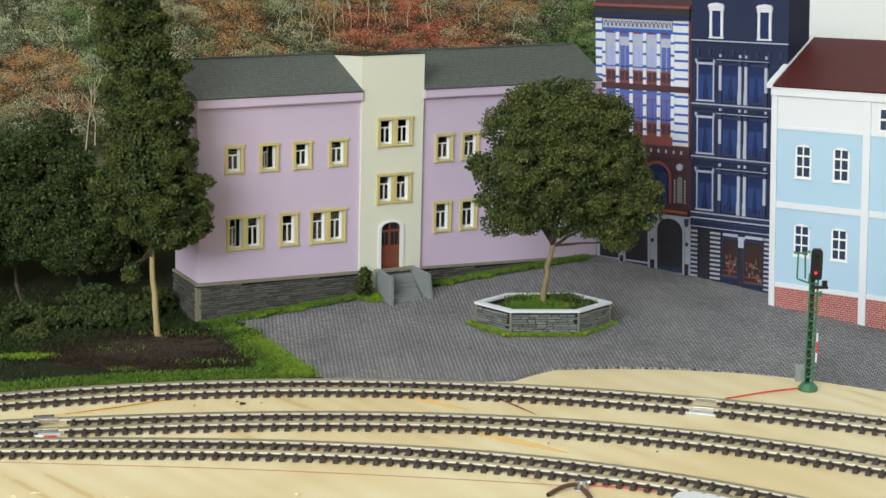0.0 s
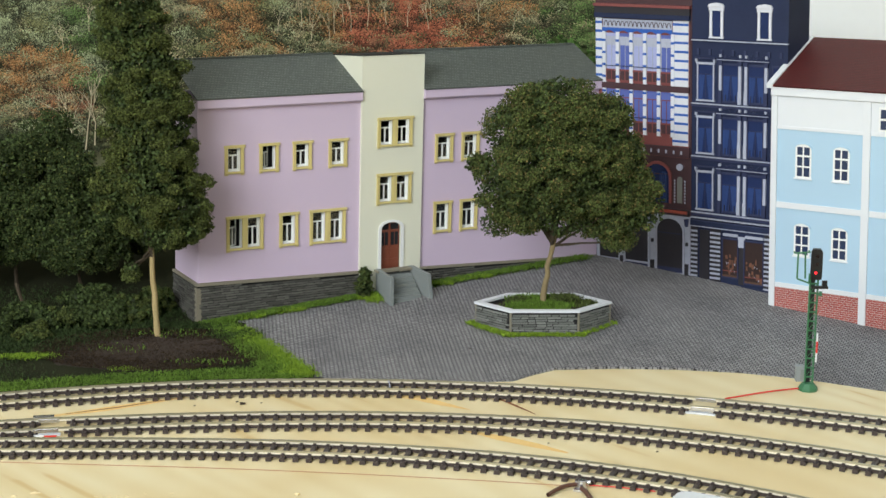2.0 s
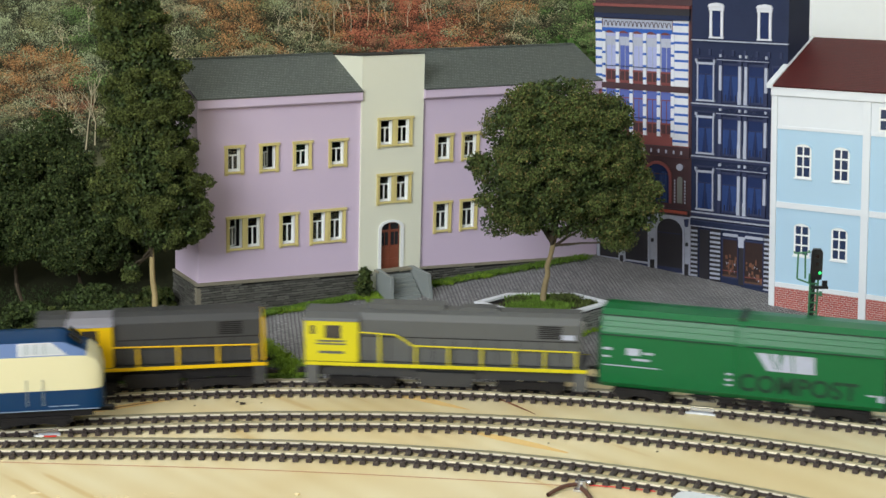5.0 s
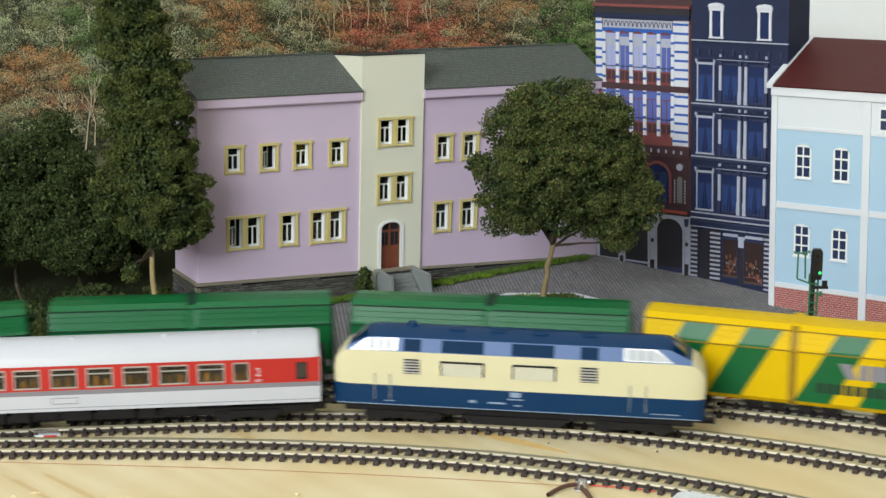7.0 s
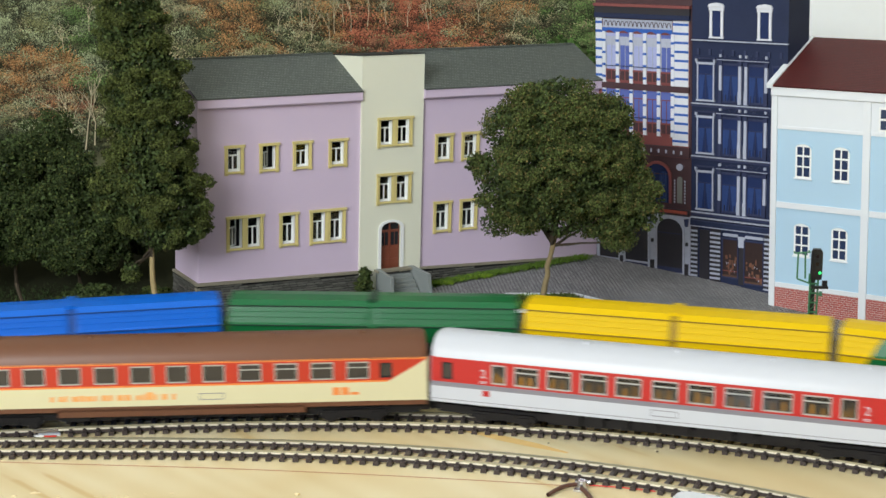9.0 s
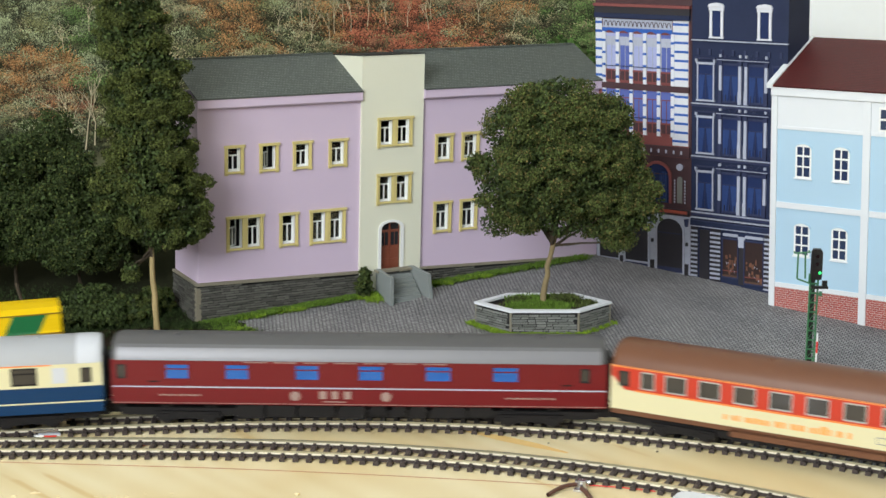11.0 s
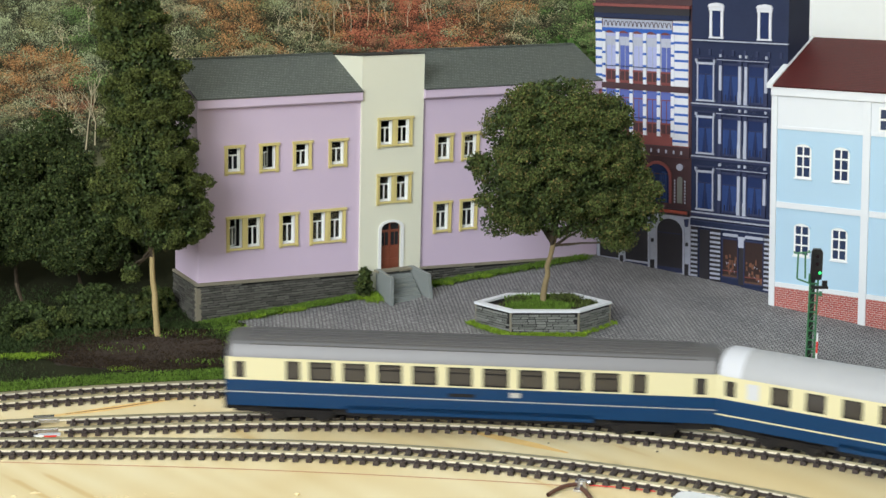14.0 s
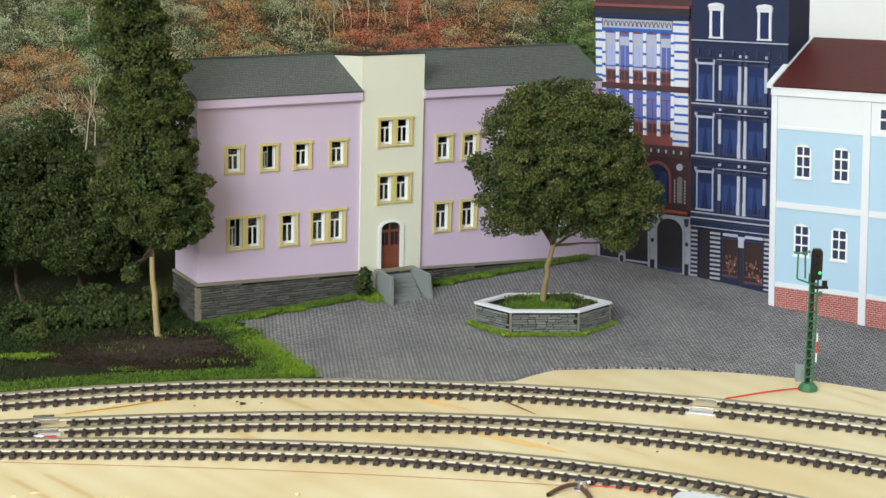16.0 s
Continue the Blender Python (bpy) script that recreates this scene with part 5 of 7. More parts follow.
streak("wood_streak", [(-236, 950), (-205, 962), (-180, 974), (-157, 985)], [2, 7, 6, 1], STAIN, "amber resin streak in the pine board")
streak("wood_streak", [(-30, 987), (-16, 984), (0, 972), (16, 962)], [3, 9, 6, 1], STAIN, "amber resin streak in the pine board")
streak("wood_streak", [(12, 927), (34, 914), (52, 903), (70, 891)], [2, 8, 7, 2], STAIN, "amber resin streak in the pine board")
streak("wood_scratch", [(32, 984), (44, 969), (55, 954)], [1.2, 2.2, 0.8], SCRATCH, "short brown scratch in the pine board", 0.2)
streak("wood_scratch", [(-226, 954), (-196, 966), (-160, 984)], [0.6, 1.6, 0.5], SCRATCH, "short brown scratch in the pine board", 0.2)
plank = thing("edge_plank", P(0, 0, 0), "pale rough planed edge of the pine board", "plank", kind="structure")
bm = bmesh.new()
prism(bm, [(-700, 894), (-238, 853), (-115, 842), (-25, 831), (60, 819), (60, 740), (-700, 740)], 0.05, 0.25, "z")
part("plank", bm, PINE, plank)
bm = bmesh.new()
rnd = random.Random(12)
for i in range(16):
    x, y = rnd.uniform(-245, -60), rnd.uniform(822, 838)
    rod(bm, (x, y, 0.1), (x + rnd.uniform(-3, 3), y + rnd.uniform(-2, 2), 0.4), rnd.uniform(0.5, 1.4), 0.3, 6)
part("chipped_spots", bm, PALEWOOD, plank)
for x, y, r in ((-121.3, 971.8, 1.6), (-125, 975, 0.8), (-110, 973, 0.5), (14, 948, 0.7), (60, 905, 0.5), (-150, 968, 0.5), (120, 892, 0.6), (-60, 945, 0.4), (18, 1072, 0.9), (30, 1062, 0.7)):
    bm = bmesh.new()
    z = ground_z(y)
    rod(bm, (x - r, y, z + 0.5), (x + r, y - 0.3, z + 0.8), r * 0.6, r * 0.4, 7)
    c = part("crumb", bm, SOIL)
    tagged(c, "tiny dark crumb of dirt on the surface", "dirt", "loose crumbs")


# ---- signal, wires and small things by the track ----
SIGGREEN = mat("signal_green_paint", rgb(60, 112, 78), 0.45, var=0.12)
REDWIRE = mat("red_wire", rgb(214, 60, 52), 0.4, var=0.08)
BROWNWIRE = mat("brown_wire", rgb(88, 58, 46), 0.4, var=0.1)
SILVER = mat("bare_solder", rgb(190, 190, 195), 0.25, 0.9, var=0.2)
GREYBOX = mat("grey_cabinet", rgb(140, 146, 148), 0.5, var=0.08)
REDLAMP, GREENLAMP = glow("red_signal_light", (1.0, 0.02, 0.03), 2.2), glow("green_signal_light", (0.04, 1.0, 0.2), 1.8)
DARKLENS = mat("unlit_lens", rgb(30, 20, 24), 0.15)


def signal():
    s = thing("railway_signal", P(226.6, 998.8, 0), "green lattice mast colour-light signal with black head", "signal")
    bm = bmesh.new()
    rod(bm, (0, 0, 0), (0, 0, 1.6), 6.4, 6.2, 8)
    rod(bm, (0, 0, 1.6), (0, 0, 4.8), 6.2, 3.6, 8)
    part("foot", bm, SIGGREEN, s, "green base plate", bevel=0.15)
    bm = bmesh.new()
    for x in (-2.6, 2.2):
        box(bm, x, x + 0.9, -0.7, 0.7, 4.5, 74)
    m = part("mast", bm, SIGGREEN, s, "green lattice mast")
    bm = bmesh.new()
    for i in range(11):
        z = 8 + i * 6.0
        box(bm, -1.8, 2.3, -0.4, 0.4, z, z + 0.9)
        if i < 10:
            rod(bm, (-1.8, 0.1, z + 0.9), (2.3, 0.1, z + 6), 0.22, n=4)
    part("rung", bm, SIGGREEN, m)
    bm = bmesh.new()
    box(bm, -1.8, 1.2, 0.75, 1.6, 4.5, 74)
    part("cable_duct", bm, BLACK, m)
    bm = bmesh.new()
    prism(bm, [(-2.2, 71.5), (4.0, 71.5), (4.3, 74), (4.3, 88.5), (3.2, 90.6), (-1.0, 90.6), (-2.2, 88.5)], -2.6, 0.8, "y")
    head = part("signal_head", bm, BLACK, s, "black signal head")
    for nm, x, m_ in (("red_lamp", 0.4, REDLAMP), ("green_lamp", 2.9, GREENLAMP)):
        bm = bmesh.new()
        rod(bm, (x, -3.1, 76), (x, -2.6, 76), 0.8, n=14)
        part(nm, bm, m_, head)
    for z in (81.5, 86.4):
        bm = bmesh.new()
        rod(bm, (1.0, -2.9, z), (1.0, -2.6, z), 1.1, n=12)
        part("unlit_lamp", bm, DARKLENS, head)
    bm = bmesh.new()
    box(bm, -2.0, 8.2, -4.2, -1.6, 66.2, 67.6)
    box(bm, 4.6, 7.6, -3.8, -2.0, 67.6, 71)
    part("bracket", bm, BLACK, s)
    bm = bmesh.new()
    for p, q in (((-10.5, -1, 72), (-10.5, -1, 88)), ((-5.5, -1, 72), (-6.2, -1, 88)), ((-12.5, -1, 88), (-3.5, -1, 88.6)), ((-10.5, -1, 72), (-3, -1, 69)), ((-3, -1, 69), (-3, -1, 75)), ((-12.5, -1, 88), (-12.5, 2, 88)), ((-3.5, -1, 88.6), (-3.5, 2, 88.6))):
        rod(bm, p, q, 0.55, n=5)
    part("ladder_cage", bm, SIGGREEN, s)
    bm = bmesh.new()
    prism(bm, [(3.6, 18), (4.6, 18), (4.6, 37), (3.6, 37)], -0.6, 0.0, "y")
    mb = part("mast_sign", bm, WHITE, s, "narrow white and red mast plate")
    boxpart("red_field", (3.55, 4.65, -0.75, -0.6, 24, 31.5), REDWIRE, mb)
    bm = bmesh.new()
    rod(bm, (3.4, 0, 62), (5.6, -0.5, 62), 1.6, n=10)
    part("mast_lamp", bm, SIGGREEN, s)
    # added disc, no part of such a signal: covers the lamp not in use
    bm = bmesh.new()
    rod(bm, (0, -3.6, 0), (0, -3.3, 0), 1.2, n=14)
    sh = part("lamp_shutter", bm, BLACK, head)
    return s, sh


SIGNAL, LAMP_COVER = signal()
SHUT_GREEN, SHUT_RED = P(2.9, 0, 76), P(0.4, 0, 76)
LAMP_COVER.matrix_basis = SHUT_GREEN

cab = thing("relay_box", P(224.9, 1016, 0), "small grey relay cabinet beside the signal foot", "cabinet")
boxpart("housing", (-2.6, 2.6, -2.0, 2.0, 0, 9.5), GREYBOX, cab, bevel=0.3)
boxpart("lid", (-2.9, 2.9, -2.3, 2.3, 9.5, 10.2), GREYBOX, cab)
boxpart("cabinet_door", (0.2, 2.4, -2.3, -2.0, 1.5, 8), CONCRETE, cab)


def wire(name, pts, r, material, label):
    cu = bpy.data.curves.new(name, "CURVE")
    cu.dimensions, cu.bevel_depth, cu.bevel_resolution = "3D", r * MM, 3
    sp = cu.splines.new("NURBS")
    sp.points.add(len(pts) - 1)
    for p, q in zip(sp.points, pts):
        p.co = (q[0] * MM, q[1] * MM, q[2] * MM, 1)
    sp.use_endpoint_u, sp.order_u = True, 3
    cu.materials.append(material)
    return tagged(new(name, cu), label, "wire")


wire("wire", [(172, 978, 1.5), (185, 984, 1.5), (205, 993, 1.5), (221, 998, 1.2)], 0.5, REDWIRE, "thin red wire from the track to the signal")
wire("wire", [(-33, 996, 1.0), (-32.6, 997, 4.0), (-34, 999, 6.0)], 0.4, PALETRIM, "short pale wire end standing at the rail")


def joiner(key, s, label, both=True):
    """A rail joint without sleepers: bright joiner on the rail and a strip of clear film."""
    x, y = on_track(key, s)
    qx, qy = on_track(key, s + 1)
    j = thing("rail_joiner", P(x, y, 0, 0, 0, math.degrees(math.atan2(qy - y, qx - x))), label, "rail joiner")
    boxpart("sleeve", (-7, 7, -9.4, -7.2, 2.2, 4.4), SILVER, j, bevel=0.2)
    boxpart("sleeve", (-6, 6, 7.3, 9.3, 2.2, 4.4), SILVER, j, bevel=0.2)
    boxpart("tape", (-10, 8, -10.4, -7.0, 0.2, 1.2), WHITE, j, "white insulating tape")
    return j


joiner("rear", 160, "bright metal rail joiner with white tape")
jn = joiner("middle", -230, "bright metal rail joiner with tape and red wire")
boxpart("tape_flag", (-9, 3, 9.5, 12.5, 2.0, 5.4), SILVER, jn)
boxpart("wire_tail", (-1, 6, -12.0, -11.0, 0.4, 1.2), REDWIRE, jn)

clip = thing("feeder_clip", P(73.5, 838, 0, 0, 0, -18), "silver screw terminal with brown feeder wires", "terminal")
bm = bmesh.new()
rod(bm, (0, 0, 1), (0, 0, 5.5), 3.0, 2.4, 10)
rod(bm, (-4, 2, 2.5), (4, 3.5, 3.5), 1.3, 1.0, 8)
part("screw", bm, SILVER, clip, bevel=0.15)
boxpart("lug", (-3.5, 3.5, -4.5, -1.0, 0.3, 1.4), SILVER, clip)
wire("wire", [(71, 839, 2.6), (66, 838, 2.6), (60, 834, 2.0), (55, 828, 1.2)], 1.2, BROWNWIRE, "brown feeder wire lying on the board")
wire("wire", [(73, 834, 2.4), (76, 828, 2.2), (78, 818, 1.0)], 1.3, BROWNWIRE, "dark feeder wire running off the board")
wire("wire", [(78, 842, 0.8), (96, 840, 0.7), (112, 834, 0.7)], 0.3, REDWIRE, "hair-thin red line on the board")
wire("wire", [(-245, 877, 0.3), (-212, 874, 0.3), (-120, 868, 0.3), (5, 853, 0.3), (70, 842, 0.3)], 0.22, mat("pencil_line", rgb(178, 136, 106), 0.7), "thin reddish pencil line drawn along the board")
mach = thing("point_motor", P(128, 800, 0, 0, 0, -22), "white plastic point motor housing with rounded top", "point motor")
bm = bmesh.new()
prism(bm, [(-16, 0), (24, 0), (24, 8), (-6, 9), (-12, 8), (-15.5, 4)], -14, 14, "y")
part("housing", bm, WHITE, mach, bevel=1.2)


# ---- motion ----
def smooth(knots, t):
    """Cubic through (t, s) knots, straight beyond them."""
    n = len(knots)
    if t <= knots[0][0] or t >= knots[-1][0]:
        i = 0 if t <= knots[0][0] else n - 2
        (a, sa), (b, sb) = knots[i], knots[i + 1]
        return sa + (sb - sa) * (t - a) / (b - a)
    i = max(j for j in range(n - 1) if knots[j][0] <= t)

    def slope(j):
        lo, hi = max(j - 1, 0), min(j + 1, n - 1)
        return (knots[hi][1] - knots[lo][1]) / (knots[hi][0] - knots[lo][0])
    (a, sa), (b, sb) = knots[i], knots[i + 1]
    h = b - a
    u = (t - a) / h
    return ((2 * u ** 3 - 3 * u * u + 1) * sa + (u ** 3 - 2 * u * u + u) * h * slope(i)
            + (3 * u * u - 2 * u ** 3) * sb + (u ** 3 - u * u) * h * slope(i + 1))


# seconds and millimetres along the track: the rear end of the passenger engine, the head of the goods train
PASSENGER = [(0.0, -1266), (3.0, -754), (6.3, -184.1), (7.0, -61.5), (7.5, 22.0), (8.0, 108.5), (8.5, 195.5), (9.2, 325.4), (10.3, 540), (11.4, 760.0),
             (12.0, 883.5), (12.5, 990.5), (13.0, 1099.3), (13.5, 1209.1), (14.0, 1318.5), (15.0, 1536.4), (16.0, 1752.0)]
GOODS = [(0.0, 990.0), (1.5, 620.0), (3.0, 250.0), (3.4, 153.5), (3.8, 51.5), (4.2, -49.0), (5.2, -298.0), (6.3, -579.5), (6.6, -660.0), (7.0, -766.0),
         (7.5, -902.0), (8.0, -1060.0), (8.5, -1218.0), (9.2, -1456.8), (10.2, -1800.0), (11.3, -2100.0), (12.5, -2200.0), (16.0, -2230.0)]


# ---- rolling stock; origin on the rail top at mid length, x along the track ----
UNDER = mat("black_underframe", rgb(24, 22, 22), 0.75, var=0.4, spec=0.3)
WHEEL = mat("dark_wheel_steel", rgb(48, 44, 42), 0.5, 0.4)
RUBBER = mat("black_rubber", rgb(24, 24, 26), 0.8)
TINT = mat("tinted_coach_glass", rgb(52, 48, 44), 0.12, var=0.5, scale=70)
BLUELIT = mat("blue_curtain_glass", rgb(14, 58, 120), 0.2, var=0.3, scale=90, tint=rgb(26, 84, 156))
ALU = mat("aluminium_frame", rgb(186, 186, 184), 0.35, 0.5, var=0.05)
TRAFFICRED = mat("traffic_red_lacquer", rgb(188, 38, 34), 0.32, var=0.03, bump=0.01)
COACHWHITE = mat("white_lacquer", rgb(202, 205, 212), 0.35, var=0.02, bump=0.01)
COACHGREY = mat("light_grey_lacquer", rgb(132, 130, 138), 0.35, var=0.03, bump=0.01)
SILVERGREY = mat("silver_grey_roof", rgb(168, 170, 174), 0.45, var=0.04, bump=0.02)
DARKROOF = mat("dark_grey_roof", rgb(82, 81, 82), 0.5, var=0.06, bump=0.03)
BROWNROOF = mat("brown_roof", rgb(104, 66, 44), 0.45, var=0.08, bump=0.03)
COACHCREAM = mat("cream_lacquer", rgb(218, 211, 172), 0.35, var=0.02, bump=0.01)
OCEAN = mat("ocean_blue_lacquer", rgb(4, 52, 92), 0.4, var=0.05, bump=0.01, spec=0.3)
ORANGERED = mat("orange_red_lacquer", rgb(192, 54, 32), 0.35, var=0.03, bump=0.01)
ORANGELINE = mat("orange_line", rgb(236, 140, 70), 0.4, var=0.03)
WINE = mat("wine_red_lacquer", rgb(106, 18, 24), 0.38, var=0.06, bump=0.01, spec=0.35)
STEELBLUE = mat("steel_blue_lacquer", rgb(98, 120, 162), 0.5, var=0.05, spec=0.2)
BANDBLUE = mat("dark_blue_window_blank", rgb(10, 44, 76), 0.6, var=0.05, spec=0.12)
# The next two greys are a roof highlight put into colour.
WINEROOFEDGE = mat("silver_roof_sheen", rgb(116, 116, 120), 0.38, 0.2, var=0.05, bump=0.02)
EDGEGREY = mat("mid_grey_roof_sheen", rgb(118, 118, 121), 0.42, var=0.05, bump=0.02)
SEATYELLOW = mat("yellow_seat", rgb(150, 108, 30), 0.7, var=0.4, scale=150, island=0.5)
# Glare on the cab windows, put into a pale glass colour.
CABGLASS = mat("cab_glass_glare", rgb(178, 183, 186), 0.25, 0.0, var=0.05, spec=0.6, bump=0)
GOODSGREEN = mat("wagon_green", rgb(8, 96, 50), 0.34, var=0.07, scale=40, bump=0.02, spec=0.4)
GOODSDARK = mat("wagon_dark_green_lettering", rgb(9, 46, 30), 0.5, var=0.1)
GOODSYELLOW = mat("wagon_yellow", rgb(224, 186, 6), 0.5, var=0.04, bump=0.02, spec=0.15)
GOODSBLUE = mat("wagon_blue", rgb(8, 100, 204), 0.4, var=0.05, bump=0.02, spec=0.3)
SEAMYELLOW = mat("wagon_yellow_shadow_seam", rgb(138, 108, 10), 0.6, var=0.2)
SEAMBLUE = mat("wagon_blue_seam", rgb(8, 58, 124), 0.6, var=0.2)
LOCOYELLOW = mat("engine_yellow", rgb(222, 180, 8), 0.45, var=0.04, spec=0.3)
LEMON = mat("lemon_yellow", rgb(208, 196, 18), 0.45, var=0.04)
LOCOGREY = mat("engine_charcoal", rgb(54, 54, 54), 0.6, var=0.1)
MIDGREY = mat("engine_mid_grey", rgb(84, 85, 84), 0.55, var=0.1)


DIMTRIM = mat("worn_pale_lettering", rgb(142, 120, 112), 0.6, var=0.3, scale=300)
BODY_LIFT = 4.4


def bogie(parent, x, base=26.0, y=11.0):
    bm = bmesh.new()
    for s in (-1, 1):
        a, b = (s * y, s * (y + 2.2)) if s > 0 else (s * (y + 2.2), s * y)
        prism(bm, [(x - base / 2 - 7, 5), (x - base / 2 + 4, 3.4), (x - 4, 4.4), (x + 4, 4.4), (x + base / 2 - 4, 3.4), (x + base / 2 + 7, 5), (x + base / 2 + 5, 8.4), (x - base / 2 - 5, 8.4)], a, b, "y")
        for k in (-1, 1):
            c = x + k * base / 2
            box(bm, c - 3, c + 3, min(s * y, s * (y + 3)), max(s * y, s * (y + 3)), 3.0, 7.2)
            box(bm, x + k * 4 - 1.5, x + k * 4 + 1.5, min(s * y, s * (y + 2.8)), max(s * y, s * (y + 2.8)), 4.2, 8.6)
    box(bm, x - 5, x + 5, -y, y, 4.5, 8.5)
    bg = part("bogie", bm, UNDER, parent, "black bogie")
    for k in (-1, 1):
        bm = bmesh.new()
        c = x + k * base / 2
        for s in (-1, 1):
            rod(bm, (c, s * 7.0, 5.6), (c, s * 9.6, 5.6), 5.6, n=18)
            rod(bm, (c, s * 6.6, 5.6), (c, s * 7.0, 5.6), 6.3, n=18)
        rod(bm, (c, -7, 5.6), (c, 7, 5.6), 1.2, n=8)
        part("wheelset", bm, WHEEL, bg)
    return bg


def loft(bm, sections):
    """Skin over rows of points of equal count; one row for each station."""
    rows = [[bm.verts.new(p) for p in s] for s in sections]
    for a, b in zip(rows, rows[1:]):
        for i in range(len(a) - 1):
            bm.faces.new((a[i], a[i + 1], b[i + 1], b[i]))


def lettering(text, size, material, parent, m, name="lettering"):
    cu = bpy.data.curves.new(name, "FONT")
    cu.body, cu.size, cu.extrude, cu.align_x = text, size * MM, 0.06 * MM, "LEFT"
    cu.materials.append(material)
    ob = new(name, cu)
    ob.parent = parent
    ob.matrix_basis = m
    return ob


def bars(parent, name, y, rows, material):
    """Writing too small to read, as plain bars (x0, x1, z0, z1)."""
    bm = bmesh.new()
    for x0, x1, z0, z1 in rows:
        box(bm, x0, x1, y - 0.12, y, z0, z1)
    ob = part(name, bm, material, parent)
    if len(rows) > 6:
        ob["kind"] = "stuff"
    if parent.name.startswith("passenger_coach"):
        ob.matrix_basis = P(0, 0, BODY_LIFT)
    return ob


ROOF_ARC = [(-16.2, 35.8), (-15.4, 39.0), (-13.2, 42.6), (-9.6, 45.6), (-5.0, 47.4), (0, 48.0), (5.0, 47.4), (9.6, 45.6), (13.2, 42.6), (15.4, 39.0), (16.2, 35.8)]


def coach(label, L, panels, wins, doors, roof, win_z=(22.6, 33.8), frame=None, glass=None, ribs=0, seats=None, band=(21.4, 35.8), band_mat=None, end_mat=None, roof_shrink=4.0, skirt=None, cap=None):
    c = thing("passenger_coach", P(0, 0, RAIL_TOP), label, "coach", "coaches of the passenger train")
    h = L / 2
    for nm, z0, z1, m in panels:
        boxpart(nm, (-h, h, -16, 16, z0, z1), m, c)
    spec = [(x - h - w / 2, x - h + w / 2) for x, w in wins]
    dspec = [(x - h - w / 2, x - h + w / 2) for x, w in doors]
    holes = [(a, b, *win_z) for a, b in spec] + [(a, b, win_z[0] + 0.6, win_z[1] - 1.0) for a, b in dspec]
    for s in (-1, 1):
        bm = bmesh.new()
        wall(bm, -h, h, *band, -16 if s < 0 else 15, -15 if s < 0 else 16, holes)
        part("side_wall", bm, band_mat, c)
        y = -15.6 if s < 0 else 15.6
        for a, b, z0, z1 in holes:
            door = (a, b) in dspec
            bm = bmesh.new()
            t = 0.55
            ya, yb = (y - 0.65, y + 0.3) if s < 0 else (y - 0.3, y + 0.65)
            box(bm, a - 0.2, a + t, ya, yb, z0, z1)
            box(bm, b - t, b + 0.2, ya, yb, z0, z1)
            box(bm, a - 0.2, b + 0.2, ya, yb, z1 - t, z1 + 0.2)
            box(bm, a - 0.2, b + 0.2, ya, yb, z0 - 0.2, z0 + t)
            if not door and (b - a) > 12.6:
                box(bm, a + t, b - t, ya + 0.1, yb - 0.1, z1 - 3.6, z1 - 3.0)
            w = part("door_window" if door else "window", bm, RUBBER if door else (frame or ALU), c)
            p = boxpart("pane", (a + t, b - t, y - 0.1, y + 0.1, z0 + t, z1 - t), TINT if door else (glass or TINT), w)
            if p.data.materials[0] == COACHGLASS:
                p.visible_shadow = False
    boxpart("interior", (-h + 2, h - 2, -12.5, 12.5, band[0], band[1]), DARKIN, c, "dark compartment interior")
    if seats:
        bm = bmesh.new()
        for a, b in spec:
            for q in (0.28, 0.66):
                xm = a + (b - a) * q + 0.9 * math.sin(a * 1.7 + q)
                for s in (-1, 1):
                    top = band[0] + 4.6 + 2.6 * abs(math.sin(a * 0.9 + 5 * q + s))
                    prism(bm, [(xm - 1.5, band[0]), (xm + 1.5, band[0]), (xm + 1.2, top - 1), (xm + 0.3, top), (xm - 0.7, top)], s * 13.4 - 0.7, s * 13.4 + 0.7, "y")
        part("seat_row", bm, seats, c, "yellow seats behind the glass")
    # roof with drawn-in ends
    bm = bmesh.new()
    secs = []
    for x, k, dz in ((-h, 0.93, -1.6), (-h + roof_shrink * 0.4, 0.975, -0.6), (-h + roof_shrink, 1, 0), (h - roof_shrink, 1, 0), (h - roof_shrink * 0.4, 0.975, -0.6), (h, 0.93, -1.6)):
        secs.append([(x, yy * k, 35.8 + (zz - 35.8) * (1 + dz / 12.2)) for yy, zz in ROOF_ARC])
    loft(bm, secs)
    for sct in (secs[0], secs[-1]):
        bm.faces.new([bm.verts.new(p) for p in sct])
    box(bm, -h + 1, h - 1, -15.9, 15.9, 35.5, 36.2)
    rf = part("roof", bm, roof, c, smooth=False)
    for f in rf.data.polygons:
        f.use_smooth = len(f.vertices) == 4 and abs(f.normal.x) < 0.6
    if ribs:
        bm = bmesh.new()
        for i in range(ribs):
            t = -0.86 + 1.72 * i / (ribs - 1)
            yy = 15 * t
            zz = float(np.interp(yy, [p[0] for p in ROOF_ARC], [p[1] for p in ROOF_ARC]))
            box(bm, -h + 13, h - 13, yy - 0.35, yy + 0.35, zz - 0.4, zz + 0.45)
        part("roof_ribs", bm, roof, rf)
    if cap:
        for s in (-1, 1):
            bm = bmesh.new()
            loft(bm, [[(s * (h - x), yy * k * 1.006, zz * 1.004 - dz) for yy, zz in ROOF_ARC] for x, k, dz in ((0.0, 0.935, 1.1), (1.6, 0.98, 0.4), (4.0, 1.0, 0), (14.0, 1.0, 0))])
            part("roof_end", bm, cap, rf, smooth=True)
    for i in range(5):
        x = -h + L * (i + 0.7) / 5.4
        bm = bmesh.new()
